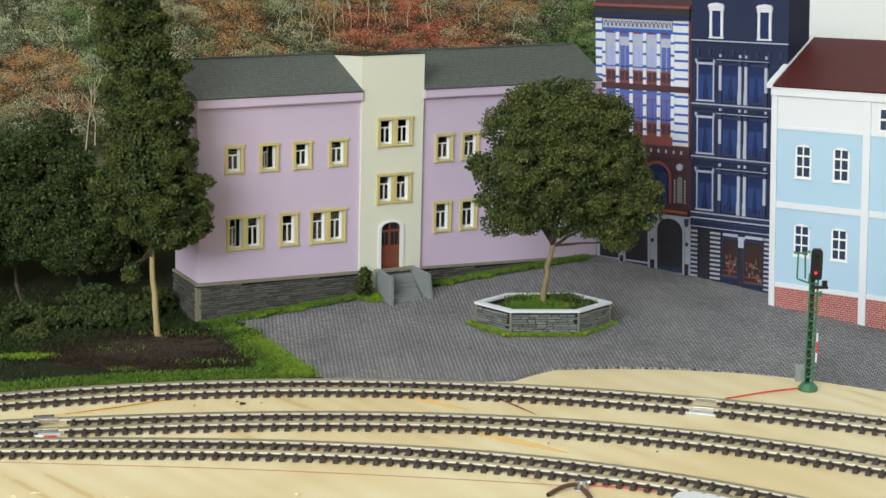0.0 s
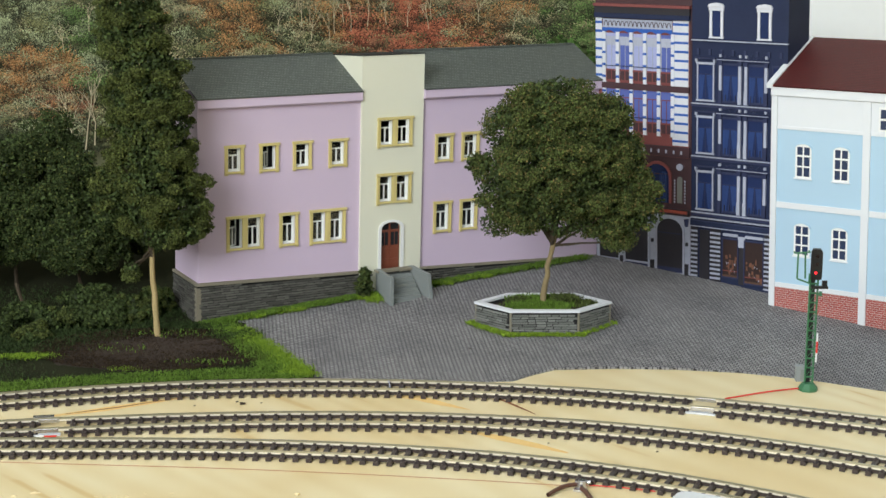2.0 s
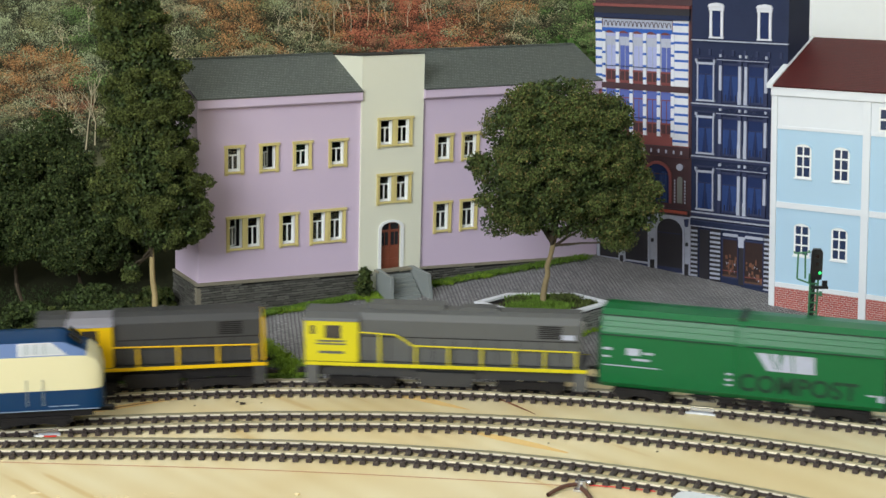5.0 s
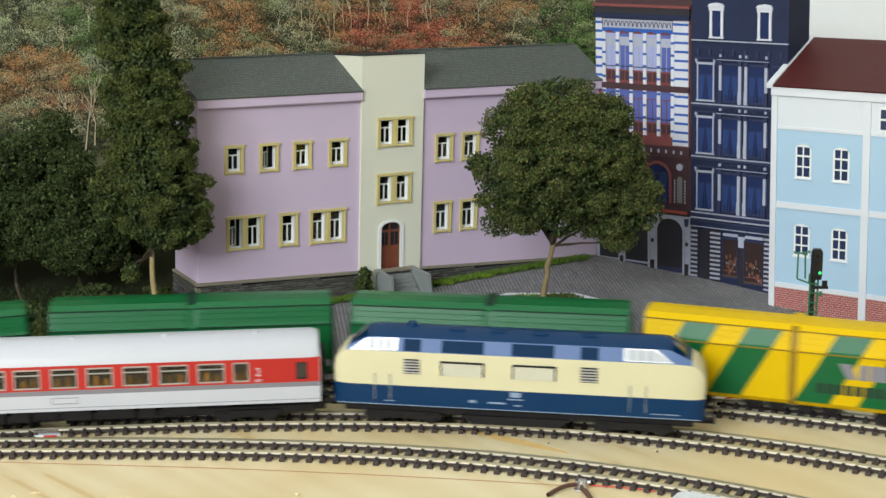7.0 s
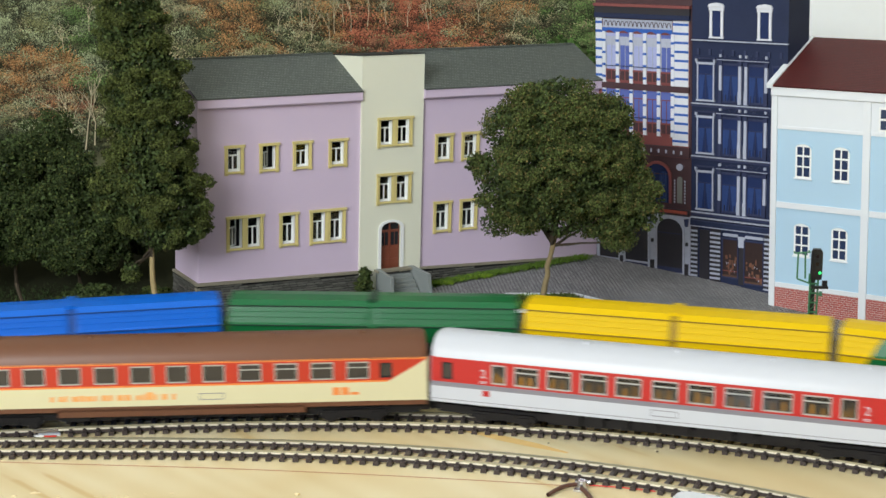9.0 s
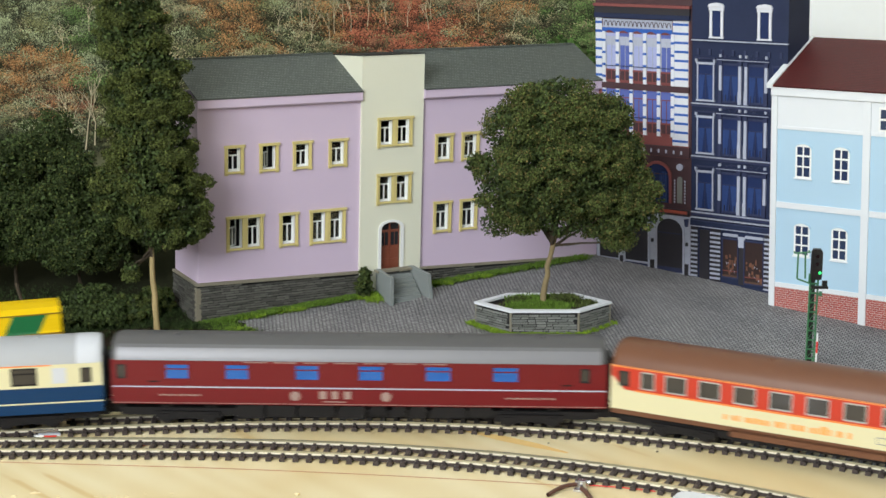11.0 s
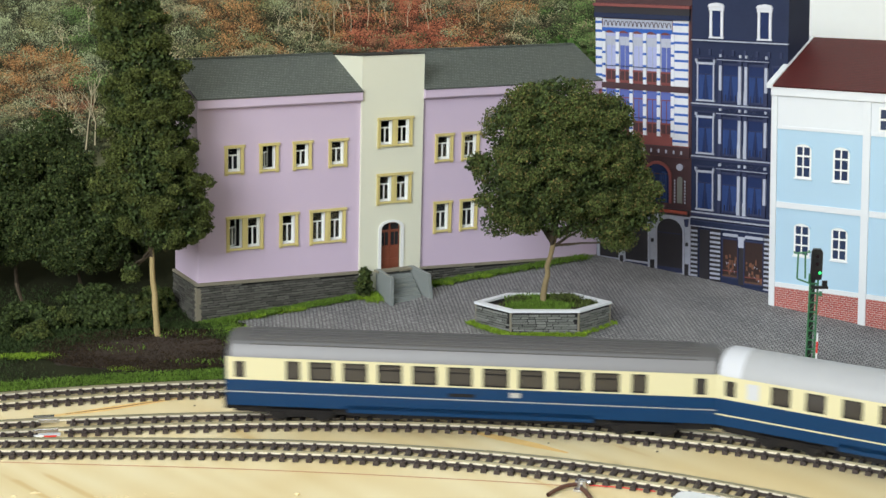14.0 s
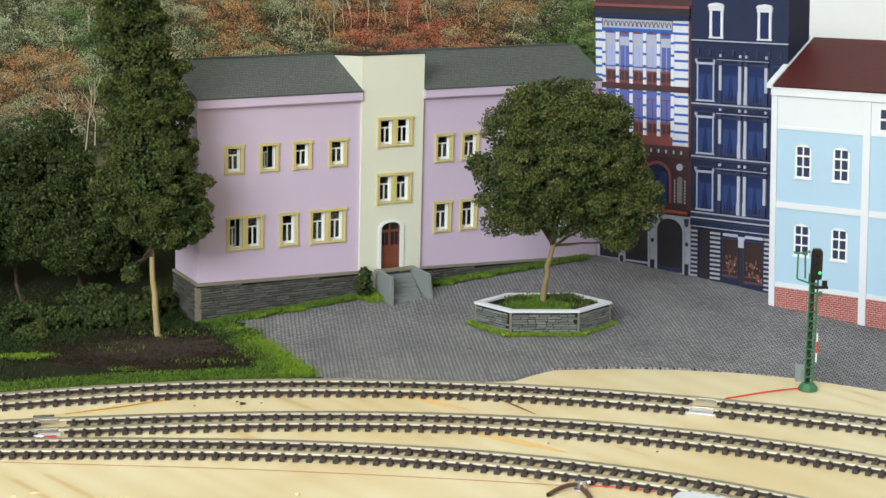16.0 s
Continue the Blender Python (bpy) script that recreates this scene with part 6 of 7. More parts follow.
        rod(bm, (x, -3, 47.2), (x, -3, 48.8), 1.6, 1.1, 10)
        part("ventilator", bm, roof, rf)
    # ends
    for s in (-1, 1):
        bm = bmesh.new()
        a, b = sorted((s * h, s * (h + 0.5)))
        box(bm, a, b, -15.6, 15.6, 9.5, 35.8)
        part("end_wall", bm, end_mat or band_mat, c)
        bm = bmesh.new()
        a, b = sorted((s * (h + 0.5), s * (h + 3.4)))
        prism(bm, [(-7.6, 12), (-5.4, 12), (-5.4, 35), (5.4, 35), (5.4, 12), (7.6, 12), (7.6, 37), (-7.6, 37)], a, b, "x")
        part("gangway_bellows", bm, RUBBER, c)
        for yy in (-10, 10):
            bm = bmesh.new()
            rod(bm, (s * h, yy, 11), (s * (h + 4.5), yy, 11), 0.9, n=8)
            rod(bm, (s * (h + 4.5), yy, 11), (s * (h + 5.2), yy, 11), 2.4, n=12)
            part("buffer", bm, UNDER, c)
        bm = bmesh.new()
        a, b = sorted((s * (h - 6), s * (h + 3.2)))
        prism(bm, [(-9.5, 2.0), (9.5, 2.0), (11, 9.2), (-11, 9.2)], a, b, "x")
        part("coupler", bm, UNDER, c)
    bm = bmesh.new()
    box(bm, -h + 3, h - 3, -12, 12, 8.4, 9.6)
    rnd = random.Random(int(L * 10))
    x = -h * 0.5
    while x < h * 0.48:
        w = rnd.uniform(8, 22)
        for s in (-1, 1):
            a, b = sorted((s * 9, s * rnd.uniform(12.5, 14.5)))
            box(bm, x, x + w, a, b, rnd.uniform(0.6, 3.2), 8.6)
        x += w + rnd.uniform(1, 4)
    part("underframe", bm, UNDER, c)
    if skirt:
        for s in (-1, 1):
            bm = bmesh.new()
            a, b = (-16, -15) if s < 0 else (15, 16)
            box(bm, -h * 0.5, h * 0.5, a, b, 4.4, 9.0)
            part("skirt", bm, skirt, c)
    bm = bmesh.new()
    box(bm, -h + 3, h - 3, -11, 11, 1.2, 5.6)
    part("floor_frame", bm, UNDER, c)
    for ob in c.children:
        ob.matrix_basis = P(0, 0, BODY_LIFT) @ ob.matrix_basis
    for s in (-1, 1):
        bogie(c, s * h * 0.7)
    return c


def stripe(parent, name, h, z0, z1, m, x0=None, x1=None, y=16.0):
    bm = bmesh.new()
    a, b = (-h if x0 is None else x0), (h if x1 is None else x1)
    for s in (-1, 1):
        p, q = sorted((s * y, s * (y + 0.14)))
        box(bm, a, b, p, q, z0, z1)
    ob = part(name, bm, m, parent)
    if parent.name.startswith("passenger_coach"):
        ob.matrix_basis = P(0, 0, BODY_LIFT)
    return ob


# Middle tone of the painted roof highlight.
SHOULDER = mat("grey_shoulder_sheen", rgb(98, 98, 100), 0.4, 0.1, var=0.05, bump=0.02)


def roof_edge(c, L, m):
    """Highlight on the lower edge of the roof, painted as lighter strips on both sides."""
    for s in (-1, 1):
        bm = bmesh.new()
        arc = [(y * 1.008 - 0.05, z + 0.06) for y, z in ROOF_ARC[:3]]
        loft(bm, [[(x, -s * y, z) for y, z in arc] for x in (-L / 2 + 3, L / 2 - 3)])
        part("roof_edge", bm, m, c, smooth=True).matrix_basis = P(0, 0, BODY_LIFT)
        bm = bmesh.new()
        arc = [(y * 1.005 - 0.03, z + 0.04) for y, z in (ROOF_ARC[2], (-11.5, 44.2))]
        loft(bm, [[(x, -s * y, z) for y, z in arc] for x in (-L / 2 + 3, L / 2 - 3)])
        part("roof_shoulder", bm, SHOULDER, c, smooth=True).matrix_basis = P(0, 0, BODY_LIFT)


def red_white_coach():
    L = 280.0
    wins = [(40.3, 8.4), (56.5, 14), (75.5, 14), (95.5, 15), (115, 14.5), (135.5, 14.5), (155.5, 14.5), (176, 15), (197, 16), (218, 15), (235, 8.8)]
    c = coach("white express coach with red window band and grey stripe", L, [("lower_panel", 8.8, 18.4, COACHWHITE), ("grey_band", 18.4, 21.2, COACHGREY)], wins, [(9.8, 6), (269.5, 6)], COACHWHITE,
              band=(21.2, 36.0), band_mat=TRAFFICRED, frame=ALU, glass=COACHGLASS, seats=SEATYELLOW, end_mat=COACHWHITE)
    for x in (-L / 2 + 29.5, L / 2 - 37):
        lettering("2", 7.0, COACHWHITE, c, P(x, -16.08, 25.6 + BODY_LIFT, 90, 0, 0), "class_number")
        bars(c, "door_notice", -16.0, [(x, x + 3.6, 23.0, 23.5), (x, x + 3.0, 22.2, 22.6)], COACHWHITE)
    bars(c, "inscription_frame", -16.0, [(-12, 3, 13.0, 13.4), (-12, 3, 16.4, 16.8), (-12, -11.6, 13.4, 16.4), (2.6, 3, 13.4, 16.4)], COACHGREY)
    bars(c, "emblem", -16.0, [(-109, -105, 14.6, 18.0)], TRAFFICRED)
    bars(c, "panel_line", -16.0, [(-L / 2, L / 2, 10.6, 10.9)], COACHGREY)
    return c, L


FADEDORANGE = mat("faded_orange_lettering", rgb(226, 160, 92), 0.5, var=0.15)


def orange_coach():
    L = 280.0
    wins = [(21.5, 8), (38, 12.4), (57.5, 12.4), (77.5, 12.4), (97.5, 12.4), (117.8, 12.4), (138, 12.4), (158.5, 12.4), (179, 12.7), (199.5, 12.7), (220, 12.7), (240.5, 12.7)]
    c = coach("orange-red and cream holiday coach with brown roof", L, [("brown_sill", 7.6, 10.4, BROWNROOF), ("cream_panel", 10.4, 22.2, COACHCREAM)], wins, [(7.6, 6), (256.5, 6.5)], BROWNROOF,
              band=(22.2, 36.0), band_mat=ORANGERED, frame=ALU, end_mat=COACHCREAM, skirt=BROWNROOF, win_z=(24.0, 34.0))
    stripe(c, "orange_line", L / 2, 35.2, 36.3, ORANGELINE)
    stripe(c, "orange_line", L / 2, 21.8, 22.8, ORANGELINE, -L / 2 + 14, L / 2 - 22)
    for s in (-1, 1):
        bm = bmesh.new()
        y0, y1 = sorted((s * 16.0, s * 16.2))
        prism(bm, [(L / 2 - 22, 22.2), (L / 2 - 0.2, 22.2), (L / 2 - 0.2, 35.0)], y0, y1, "y")
        part("cream_wedge", bm, COACHCREAM, c).matrix_basis = P(0, 0, BODY_LIFT)
        bm = bmesh.new()
        prism(bm, [(-L / 2 + 0.2, 22.2), (-L / 2 + 8, 22.2), (-L / 2 + 0.2, 30.0)], y0, y1, "y")
        part("cream_wedge", bm, COACHCREAM, c).matrix_basis = P(0, 0, BODY_LIFT)
    rnd = random.Random(4)
    rows, x = [], -74.0
    while x < -4:
        w = rnd.uniform(1.6, 4.0)
        rows.append((x, x + w, 14.0, 14.0 + rnd.choice((3.0, 3.4, 4.6))))
        x += w + rnd.choice((0.6, 0.6, 2.6))
    bars(c, "side_writing", -16.0, rows, FADEDORANGE)
    bars(c, "emblem", -16.0, [(86, 90, 14.4, 19.0), (91, 95, 14.4, 19.0), (96, 101, 14.4, 16)], ORANGELINE)
    bars(c, "inscription_frame", -16.0, [(10, 24, 13.4, 13.8), (10, 24, 17.0, 17.4), (10, 10.4, 13.8, 17.0), (23.6, 24, 13.8, 17.0)], COACHGREY)
    return c, L


def wine_red_coach():
    L = 282.0
    wins = [(37.7, 14), (72, 14), (112, 14), (148.4, 14.5), (186.8, 15), (225, 15)]
    c = coach("wine-red sleeping car with blue curtained windows and grey roof", L, [("lower_panel", 9.6, 20.6, WINE)], wins, [(5.6, 5), (270, 5)], DARKROOF,
              band=(20.6, 36.0), band_mat=WINE, frame=WINE, glass=BLUELIT, win_z=(24.4, 34.0))
    stripe(c, "white_line", L / 2, 19.6, 20.4, PALETRIM)
    stripe(c, "white_line", L / 2, 10.2, 10.5, DIMTRIM)
    bars(c, "side_writing", -16.0, [(-22, -18, 13.6, 18.2), (-15, -11.4, 13.6, 18.2), (-8, -4, 13.6, 18.2), (-20, -7, 11.6, 12.2)], DIMTRIM)
    for x in (-36, 16):
        bm = bmesh.new()
        rod(bm, (x, -16.15, 15.2), (x, -16.0, 15.2), 2.9, n=14)
        part("round_emblem", bm, DIMTRIM, c).matrix_basis = P(0, 0, BODY_LIFT)
    bars(c, "roof_writing", -16.0, [(-68 + i * 3.4, -65.4 + i * 3.4, 34.7, 35.3) for i in range(35) if i % 5], DIMTRIM)
    bars(c, "small_writing", -16.0, [(-114 + i * 1.6, -113 + i * 1.6, 14.6, 15.6) for i in range(15)] + [(84 + i * 1.6, 85 + i * 1.6, 14.6, 15.6) for i in range(18)], DIMTRIM)
    bars(c, "vent", -16.0, [(-120, -114, 22.8, 23.6)], UNDER)
    bars(c, "vent", -16.0, [(116, 122, 22.8, 23.6)], UNDER)
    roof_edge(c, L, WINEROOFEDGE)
    return c, L


def blue_cream_coach(grey):
    L = 281.0
    if grey:
        wins = [(39, 7.6), (55.4, 13.4), (75, 13.4), (95, 13.4), (115, 13.6), (135, 13.6), (155.4, 14), (175.6, 14), (197, 14.4), (217.6, 14.4), (236, 8)]
        c = coach("ocean blue and cream express coach with ribbed grey roof", L, [("blue_panel", 6.6, 22.2, OCEAN)], wins, [(7.8, 5.4), (270, 5.6)], DARKROOF,
                  band=(22.2, 36.0), band_mat=COACHCREAM, frame=UNDER, ribs=11, end_mat=OCEAN, skirt=OCEAN, win_z=(23.4, 34.0))
        stripe(c, "silver_line", L / 2, 14.6, 15.2, ALU)
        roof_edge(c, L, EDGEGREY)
        bars(c, "emblem", -16.0, [(23, 29, 17.4, 20.4)], ALU)
        bars(c, "grille", -16.0, [(-12, 3, 16.6, 18.6)], UNDER)
    else:
        wins = [(37, 10.5), (56.6, 10.5), (77, 10.5), (97, 10.5), (117.5, 10.8), (139, 11), (162, 13), (187, 13.2), (212, 13.4), (237.5, 14)]
        c = coach("ocean blue and cream express coach with silver roof", L, [("blue_panel", 6.6, 22.2, OCEAN)], wins, [(8, 5.4), (272, 5.6)], SILVERGREY,
                  band=(22.2, 36.0), band_mat=COACHCREAM, frame=UNDER, end_mat=OCEAN, skirt=OCEAN, win_z=(24.0, 34.0), cap=COACHWHITE)
        stripe(c, "cream_line", L / 2, 12.6, 13.4, COACHCREAM)
        stripe(c, "orange_line", L / 2, 35.0, 35.9, ORANGELINE, 13, 112)
        bars(c, "frosted_window", -16.0, [(-L / 2 + 17.5, -L / 2 + 24.5, 24.4, 33.6)], COACHWHITE)
        bars(c, "frosted_window", -16.0, [(L / 2 - 28, L / 2 - 20, 24.4, 33.6)], COACHWHITE)
        bars(c, "small_writing", -16.0, [(-46 + i * 4.2, -43.2 + i * 4.2, 10.8, 11.6) for i in range(22) if i % 4], PALETRIM)
        bars(c, "destination_plate", -16.0, [(-17.5, -13, 25.6, 30)], COACHGREY)
    return c, L


DIMBLUE = mat("worn_blue_grey_lettering", rgb(128, 146, 168), 0.5, var=0.3, scale=300)
mat_mesh = mat("pale_grille_mesh", rgb(196, 194, 176), 0.5, 0.2, var=0.2, scale=200, fine=2500)


def hydraulic_engine():
    """Ocean blue and cream diesel engine with rounded noses."""
    e = thing("diesel_locomotive", P(0, 0, RAIL_TOP), "ocean blue and cream diesel locomotive with rounded noses", "locomotive")
    st = []
    for x, w, zc, zb, zr in ((106.2, 0.70, 30, 31.0, 31.6), (105.2, 0.84, 34.6, 36.0, 36.6), (102.5, 0.93, 38.6, 40.2, 40.8), (98.0, 0.985, 41.0, 43.0, 43.8), (95.0, 1, 41.4, 44.8, 45.8),
                             (86.0, 1, 41.6, 49.6, 53.2), (82.0, 1, 41.6, 50.0, 53.8)):
        st.append((x, w, zc, zb, zr))
    st = [(-x, w, a, b, c) for x, w, a, b, c in st] + [(0, 1, 41.6, 50.0, 53.8)] + st[::-1]
    rows = []
    for x, w, zc, zb, zr in st:
        rows.append([(x, -15.6 * w, 9.2), (x, -16.4 * w, 22.4), (x, -15.8 * w, zc), (x, -12.6 * w, zb), (x, -7.0 * w, zr - 1.0), (x, 0, zr)])

    def band(name, i0, i1, m, label="", lo=0, hi=99):
        bm = bmesh.new()
        sel = rows[lo:hi]
        for s in (-1, 1):
            loft(bm, [[(p[0], -s * p[1], p[2]) for p in r[i0:i1 + 1]] for r in sel])
        return part(name, bm, m, e, label, smooth=True)
    band("blue_skirt", 0, 1, OCEAN)
    band("cream_side", 1, 2, COACHCREAM)
    up = band("window_band", 2, 3, STEELBLUE, "steel blue window band", 3, 12)
    band("roof", 3, 5, OCEAN, "dark blue roof", 3, 12)
    for lo, hi in ((0, 4), (11, 15)):
        band("nose_top", 2, 5, COACHCREAM, "", lo, hi)
    for s in (-1, 1):
        bm = bmesh.new()
        r = rows[-1] if s > 0 else rows[0]
        pts = [(p[0], p[1], p[2]) for p in r] + [(p[0], -p[1], p[2]) for p in r[-2::-1]]
        bm.faces.new([bm.verts.new(p) for p in pts[1:-1]])
        part("nose_face", bm, COACHCREAM, e)
        bm = bmesh.new()
        bm.faces.new([bm.verts.new(p) for p in (pts[0], pts[1], pts[-2], pts[-1])])
        part("nose_valance", bm, OCEAN, e)

    def on_band(x, f, out=0.25):
        """A point on the sloping window band, f from its lower to its upper edge."""
        xs = [r[2][0] for r in rows]
        a = [np.interp(x, xs, [r[2][k] for r in rows]) for k in (1, 2)]
        b = [np.interp(x, xs, [r[3][k] for r in rows]) for k in (1, 2)]
        return (x, a[0] + (b[0] - a[0]) * f - out, a[1] + (b[1] - a[1]) * f + out * 0.3)

    def patch(name, x0, x1, f0, f1, m, slant=0.0, out=0.3, parent=up):
        for s in (1, -1):
            bm = bmesh.new()
            q = [on_band(x0, f0, out), on_band(x1, f0, out), on_band(x1 - slant * (1 if x1 > 0 else 0), f1, out), on_band(x0 + slant * (1 if x0 < 0 else 0), f1, out)]
            v = [bm.verts.new((p[0], -s * p[1], p[2])) for p in q]
            w = [bm.verts.new((p[0], -s * (p[1] + 0.5), p[2] - 0.2)) for p in q]
            bm.faces.new(v)
            bm.faces.new(w[::-1])
            for i in range(4):
                bm.faces.new((v[i], v[(i + 1) % 4], w[(i + 1) % 4], w[i]))
            made = part(name, bm, m, parent)
        return made
    for x0, x1 in ((-65, -55), (-43, -19), (-3, 21), (36, 46)):
        patch("engine_room_window", x0, x1, 0.06, 0.92, BANDBLUE)
    for s in (-1, 1):
        near, far = (60.0, 87.5) if s > 0 else (68.5, 96.0)
        x0, x1 = sorted((s * near, s * far))
        w = patch("cab_window_frame", x0, x1, 0.08, 0.98, ALU, 9.0)
        a, b = sorted((s * (near + 1), s * (far - 1.5)))
        patch("cab_window", a, b, 0.16, 0.9, CABGLASS, 8.4, 0.5, w)
        for k in range(3):
            xx = s * (near + 4.5 + k * 5.0)
            patch("cab_window_bar", min(xx, xx + s * 0.9), max(xx, xx + s * 0.9), 0.16, 0.9, GREYBOX, 0, 0.95, w)
        bm = bmesh.new()
        for yy in (-6.2, 6.2):
            zs = ((s * 94.6, yy - 5, 46.2), (s * 94.6, yy + 5, 46.2), (s * 87.4, yy + 4, 52.4), (s * 87.4, yy - 4, 52.4))
            bm.faces.new([bm.verts.new((x + s * 0.5, y, z + 0.3)) for x, y, z in zs])
        part("windscreen", bm, TINT, e)
        for x in (s * (near + 4), s * (near + 13)):
            for t in (-1, 1):
                bm = bmesh.new()
                rod(bm, (x, t * 16.9, 13), (x, t * 16.9, 29), 0.32, n=6)
                part("handrail", bm, GREYBOX, e)
    for x, w in ((-60, 9), (41, 9.5)):
        g = boxpart("grille", (x - w / 2, x + w / 2, -16.7, -15.6, 29.4, 37.6), DARKIN, e)
        bm = bmesh.new()
        for k in range(5):
            box(bm, x - w / 2, x + w / 2, -17.0, -16.7, 29.8 + k * 1.6, 30.6 + k * 1.6)
        part("slat", bm, ALU, g)
    for x in (-31, 10):
        g = boxpart("cooling_grille", (x - 12.5, x + 12.5, -16.8, -15.6, 29.2, 37.4), mat_mesh, e, "pale mesh cooling grille")
        bm = bmesh.new()
        for a in ((x - 12.5, x + 12.5, -17.0, -16.8, 36.4, 37.6), (x - 12.5, x - 11.6, -17.0, -16.8, 29.2, 36.4), (x + 11.6, x + 12.5, -17.0, -16.8, 29.2, 36.4)):
            box(bm, *a)
        part("grille_frame", bm, UNDER, g)
    bars(e, "white_line", -15.75, [(-104, 104, 9.3, 9.8)], DIMBLUE)
    bars(e, "emblem", -16.5, [(-3.4, 2.6, 18.4, 21.6), (-5, 4, 16.6, 17.4), (-16, -6, 13.6, 14.8), (-27, -23, 13.6, 15.4), (-1, 3, 12.6, 13.6)], DIMBLUE)
    bars(e, "small_writing", -16.4, [(76, 82, 12.0, 12.6), (83, 92, 12.0, 12.6), (-76, -70, 12.0, 12.6)], DIMBLUE)
    for ob in e.children_recursive:
        for v in ob.data.vertices:
            v.co.z = float(np.interp(v.co.z / MM, [9.2, 22.4, 41.6, 50.0, 53.8], [12.6, 24.8, 45.0, 52.4, 56.4])) * MM
    bm = bmesh.new()
    box(bm, -100, 100, -12, 12, 7.4, 12.8)
    prism(bm, [(-26, 3.0), (24, 3.0), (30, 8), (-32, 8)], -14, 14, "y")
    part("fuel_tank", bm, UNDER, e)
    bm = bmesh.new()
    for x in (-40, -16, 8, 36):
        box(bm, x, x + 9, -6, -2, 55.8, 57.0)
    rod(bm, (-62, 0, 55.6), (-62, 0, 58.4), 3.0, 2.6, 12)
    part("roof_fitting", bm, OCEAN, e)
    for s in (-1, 1):
        bogie(e, s * 66, 32, 11.5)
        bm = bmesh.new()
        for yy in (-10, 10):
            rod(bm, (s * 104, yy, 12), (s * 111, yy, 12), 1.1, n=8)
            rod(bm, (s * 111, yy, 12), (s * 111.8, yy, 12), 2.8, n=12)
        part("buffer", bm, UNDER, e)
        bm = bmesh.new()
        for yy in (-9.5, 9.5):
            rod(bm, (s * 103.6, yy, 26), (s * 106.2, yy, 26), 1.9, n=12)
        part("headlight", bm, ALU, e)
        boxpart("coupler", (min(s * 98, s * 112), max(s * 98, s * 112), -2, 2, 6.4, 8.2), UNDER, e)
    return e


def hood_engine(first):
    """Switcher type diesel with a cab, hoods, running board and handrails."""
    if first:
        L, dark, bright = 138.0, LOCOGREY, LOCOYELLOW
        e = thing("diesel_locomotive", P(0, 0, RAIL_TOP), "charcoal hood diesel with golden yellow cab and handrails", "locomotive")
    else:
        L, dark, bright = 172.0, MIDGREY, LEMON
        e = thing("diesel_locomotive", P(0, 0, RAIL_TOP), "mid grey hood diesel with lemon yellow cab and handrails", "locomotive")
    h = L / 2
    hood = [(-11.5, 16), (11.5, 16), (11.5, 42), (9.5, 46), (5, 47.6), (-5, 47.6), (-9.5, 46), (-11.5, 42)]
    boxpart("running_board", (-h, h, -15.6, 15.6, 14.0, 15.4), dark, e)
    stripe(e, "yellow_sill", h, 13.6, 15.8, bright, -h, h, 15.6)
    if first:
        cab, spans = (-49, -22.5), ((-67, -49), (-22.5, 67))
    else:
        cab, spans = (-86, -53), ((-53, 82),)
    for a, b in spans:
        bm = bmesh.new()
        prism(bm, hood, a, b, "x")
        hd = part("hood", bm, dark, e, bevel=0.3)
        bm = bmesh.new()
        box(bm, a + 1.5, b - 1.5, -11.75, -11.5, 31.4, 31.9)
        x = a + 6
        while x < b - 6:
            box(bm, x, x + 0.4, -11.75, -11.5, 17, 31)
            x += 13
        part("panel_joint", bm, UNDER, hd)
        if b - a > 60:
            bm = bmesh.new()
            for k in range(7):
                box(bm, b - 26, b - 12, -11.8, -11.5, 33.4 + k * 1.2, 34.1 + k * 1.2)
            part("louvre", bm, UNDER, hd)
            bm = bmesh.new()
            rod(bm, (a + 30, 0, 47), (a + 30, 0, 49.4), 2.6, 2.2, 12)
            if not first:
                box(bm, a + 6, a + 52, -6, 6, 47.4, 50.4)
                box(bm, a + 62, a + 84, -5, 5, 47.4, 49.4)
            part("exhaust", bm, dark, hd)
    if first:
        boxpart("hood_end", (66.8, 68.4, -11.6, 11.6, 15.6, 43), bright, e, "yellow hood end")
    a, b = cab
    holes = [(a + 7.5, b - 8.5, 31.5, 39.5)] if first else [(a + 3.5, a + 6.5, 33.0, 38.5), (a + 12.5, b - 10.5, 30.5, 39.0)]
    for s in (-1, 1):
        bm = bmesh.new()
        wall(bm, a, b, 16, 41.8, *sorted((s * 15.0, s * 14.0)), holes)
        cs = part("cab_side", bm, bright, e)
        y = s * 14.3
        for x0, x1, z0, z1 in holes:
            boxpart("cab_window", (x0, x1, y - 0.1, y + 0.1, z0, z1), TINT, cs)
        bars(cs, "number_bars", -15.0 if s < 0 else 15.12, [(a + 8, b - 8, 28.4, 29.6), (a + 7, b - 7.4, 26.6, 27.6), (a + 8.5, b - 9, 21.0, 22.6)], UNDER if first else MIDGREY)
    bm = bmesh.new()
    box(bm, a, a + 1, -14, 14, 16, 41.6)
    box(bm, b - 1, b, -14, 14, 16, 41.6)
    part("cab_end", bm, bright, e)
    bm = bmesh.new()
    prism(bm, [(-15.6, 41.6), (15.6, 41.6), (14.6, 43.4), (8, 45.6), (-8, 45.6), (-14.6, 43.4)], a - 0.6, b + 0.6, "x")
    part("cab_roof", bm, COACHGREY if first else MIDGREY, e, "grey cab roof")
    boxpart("cab_core", (a + 1, b - 1, -12, 12, 16, 41.4), DARKIN, e)
    # handrails
    bm = bmesh.new()
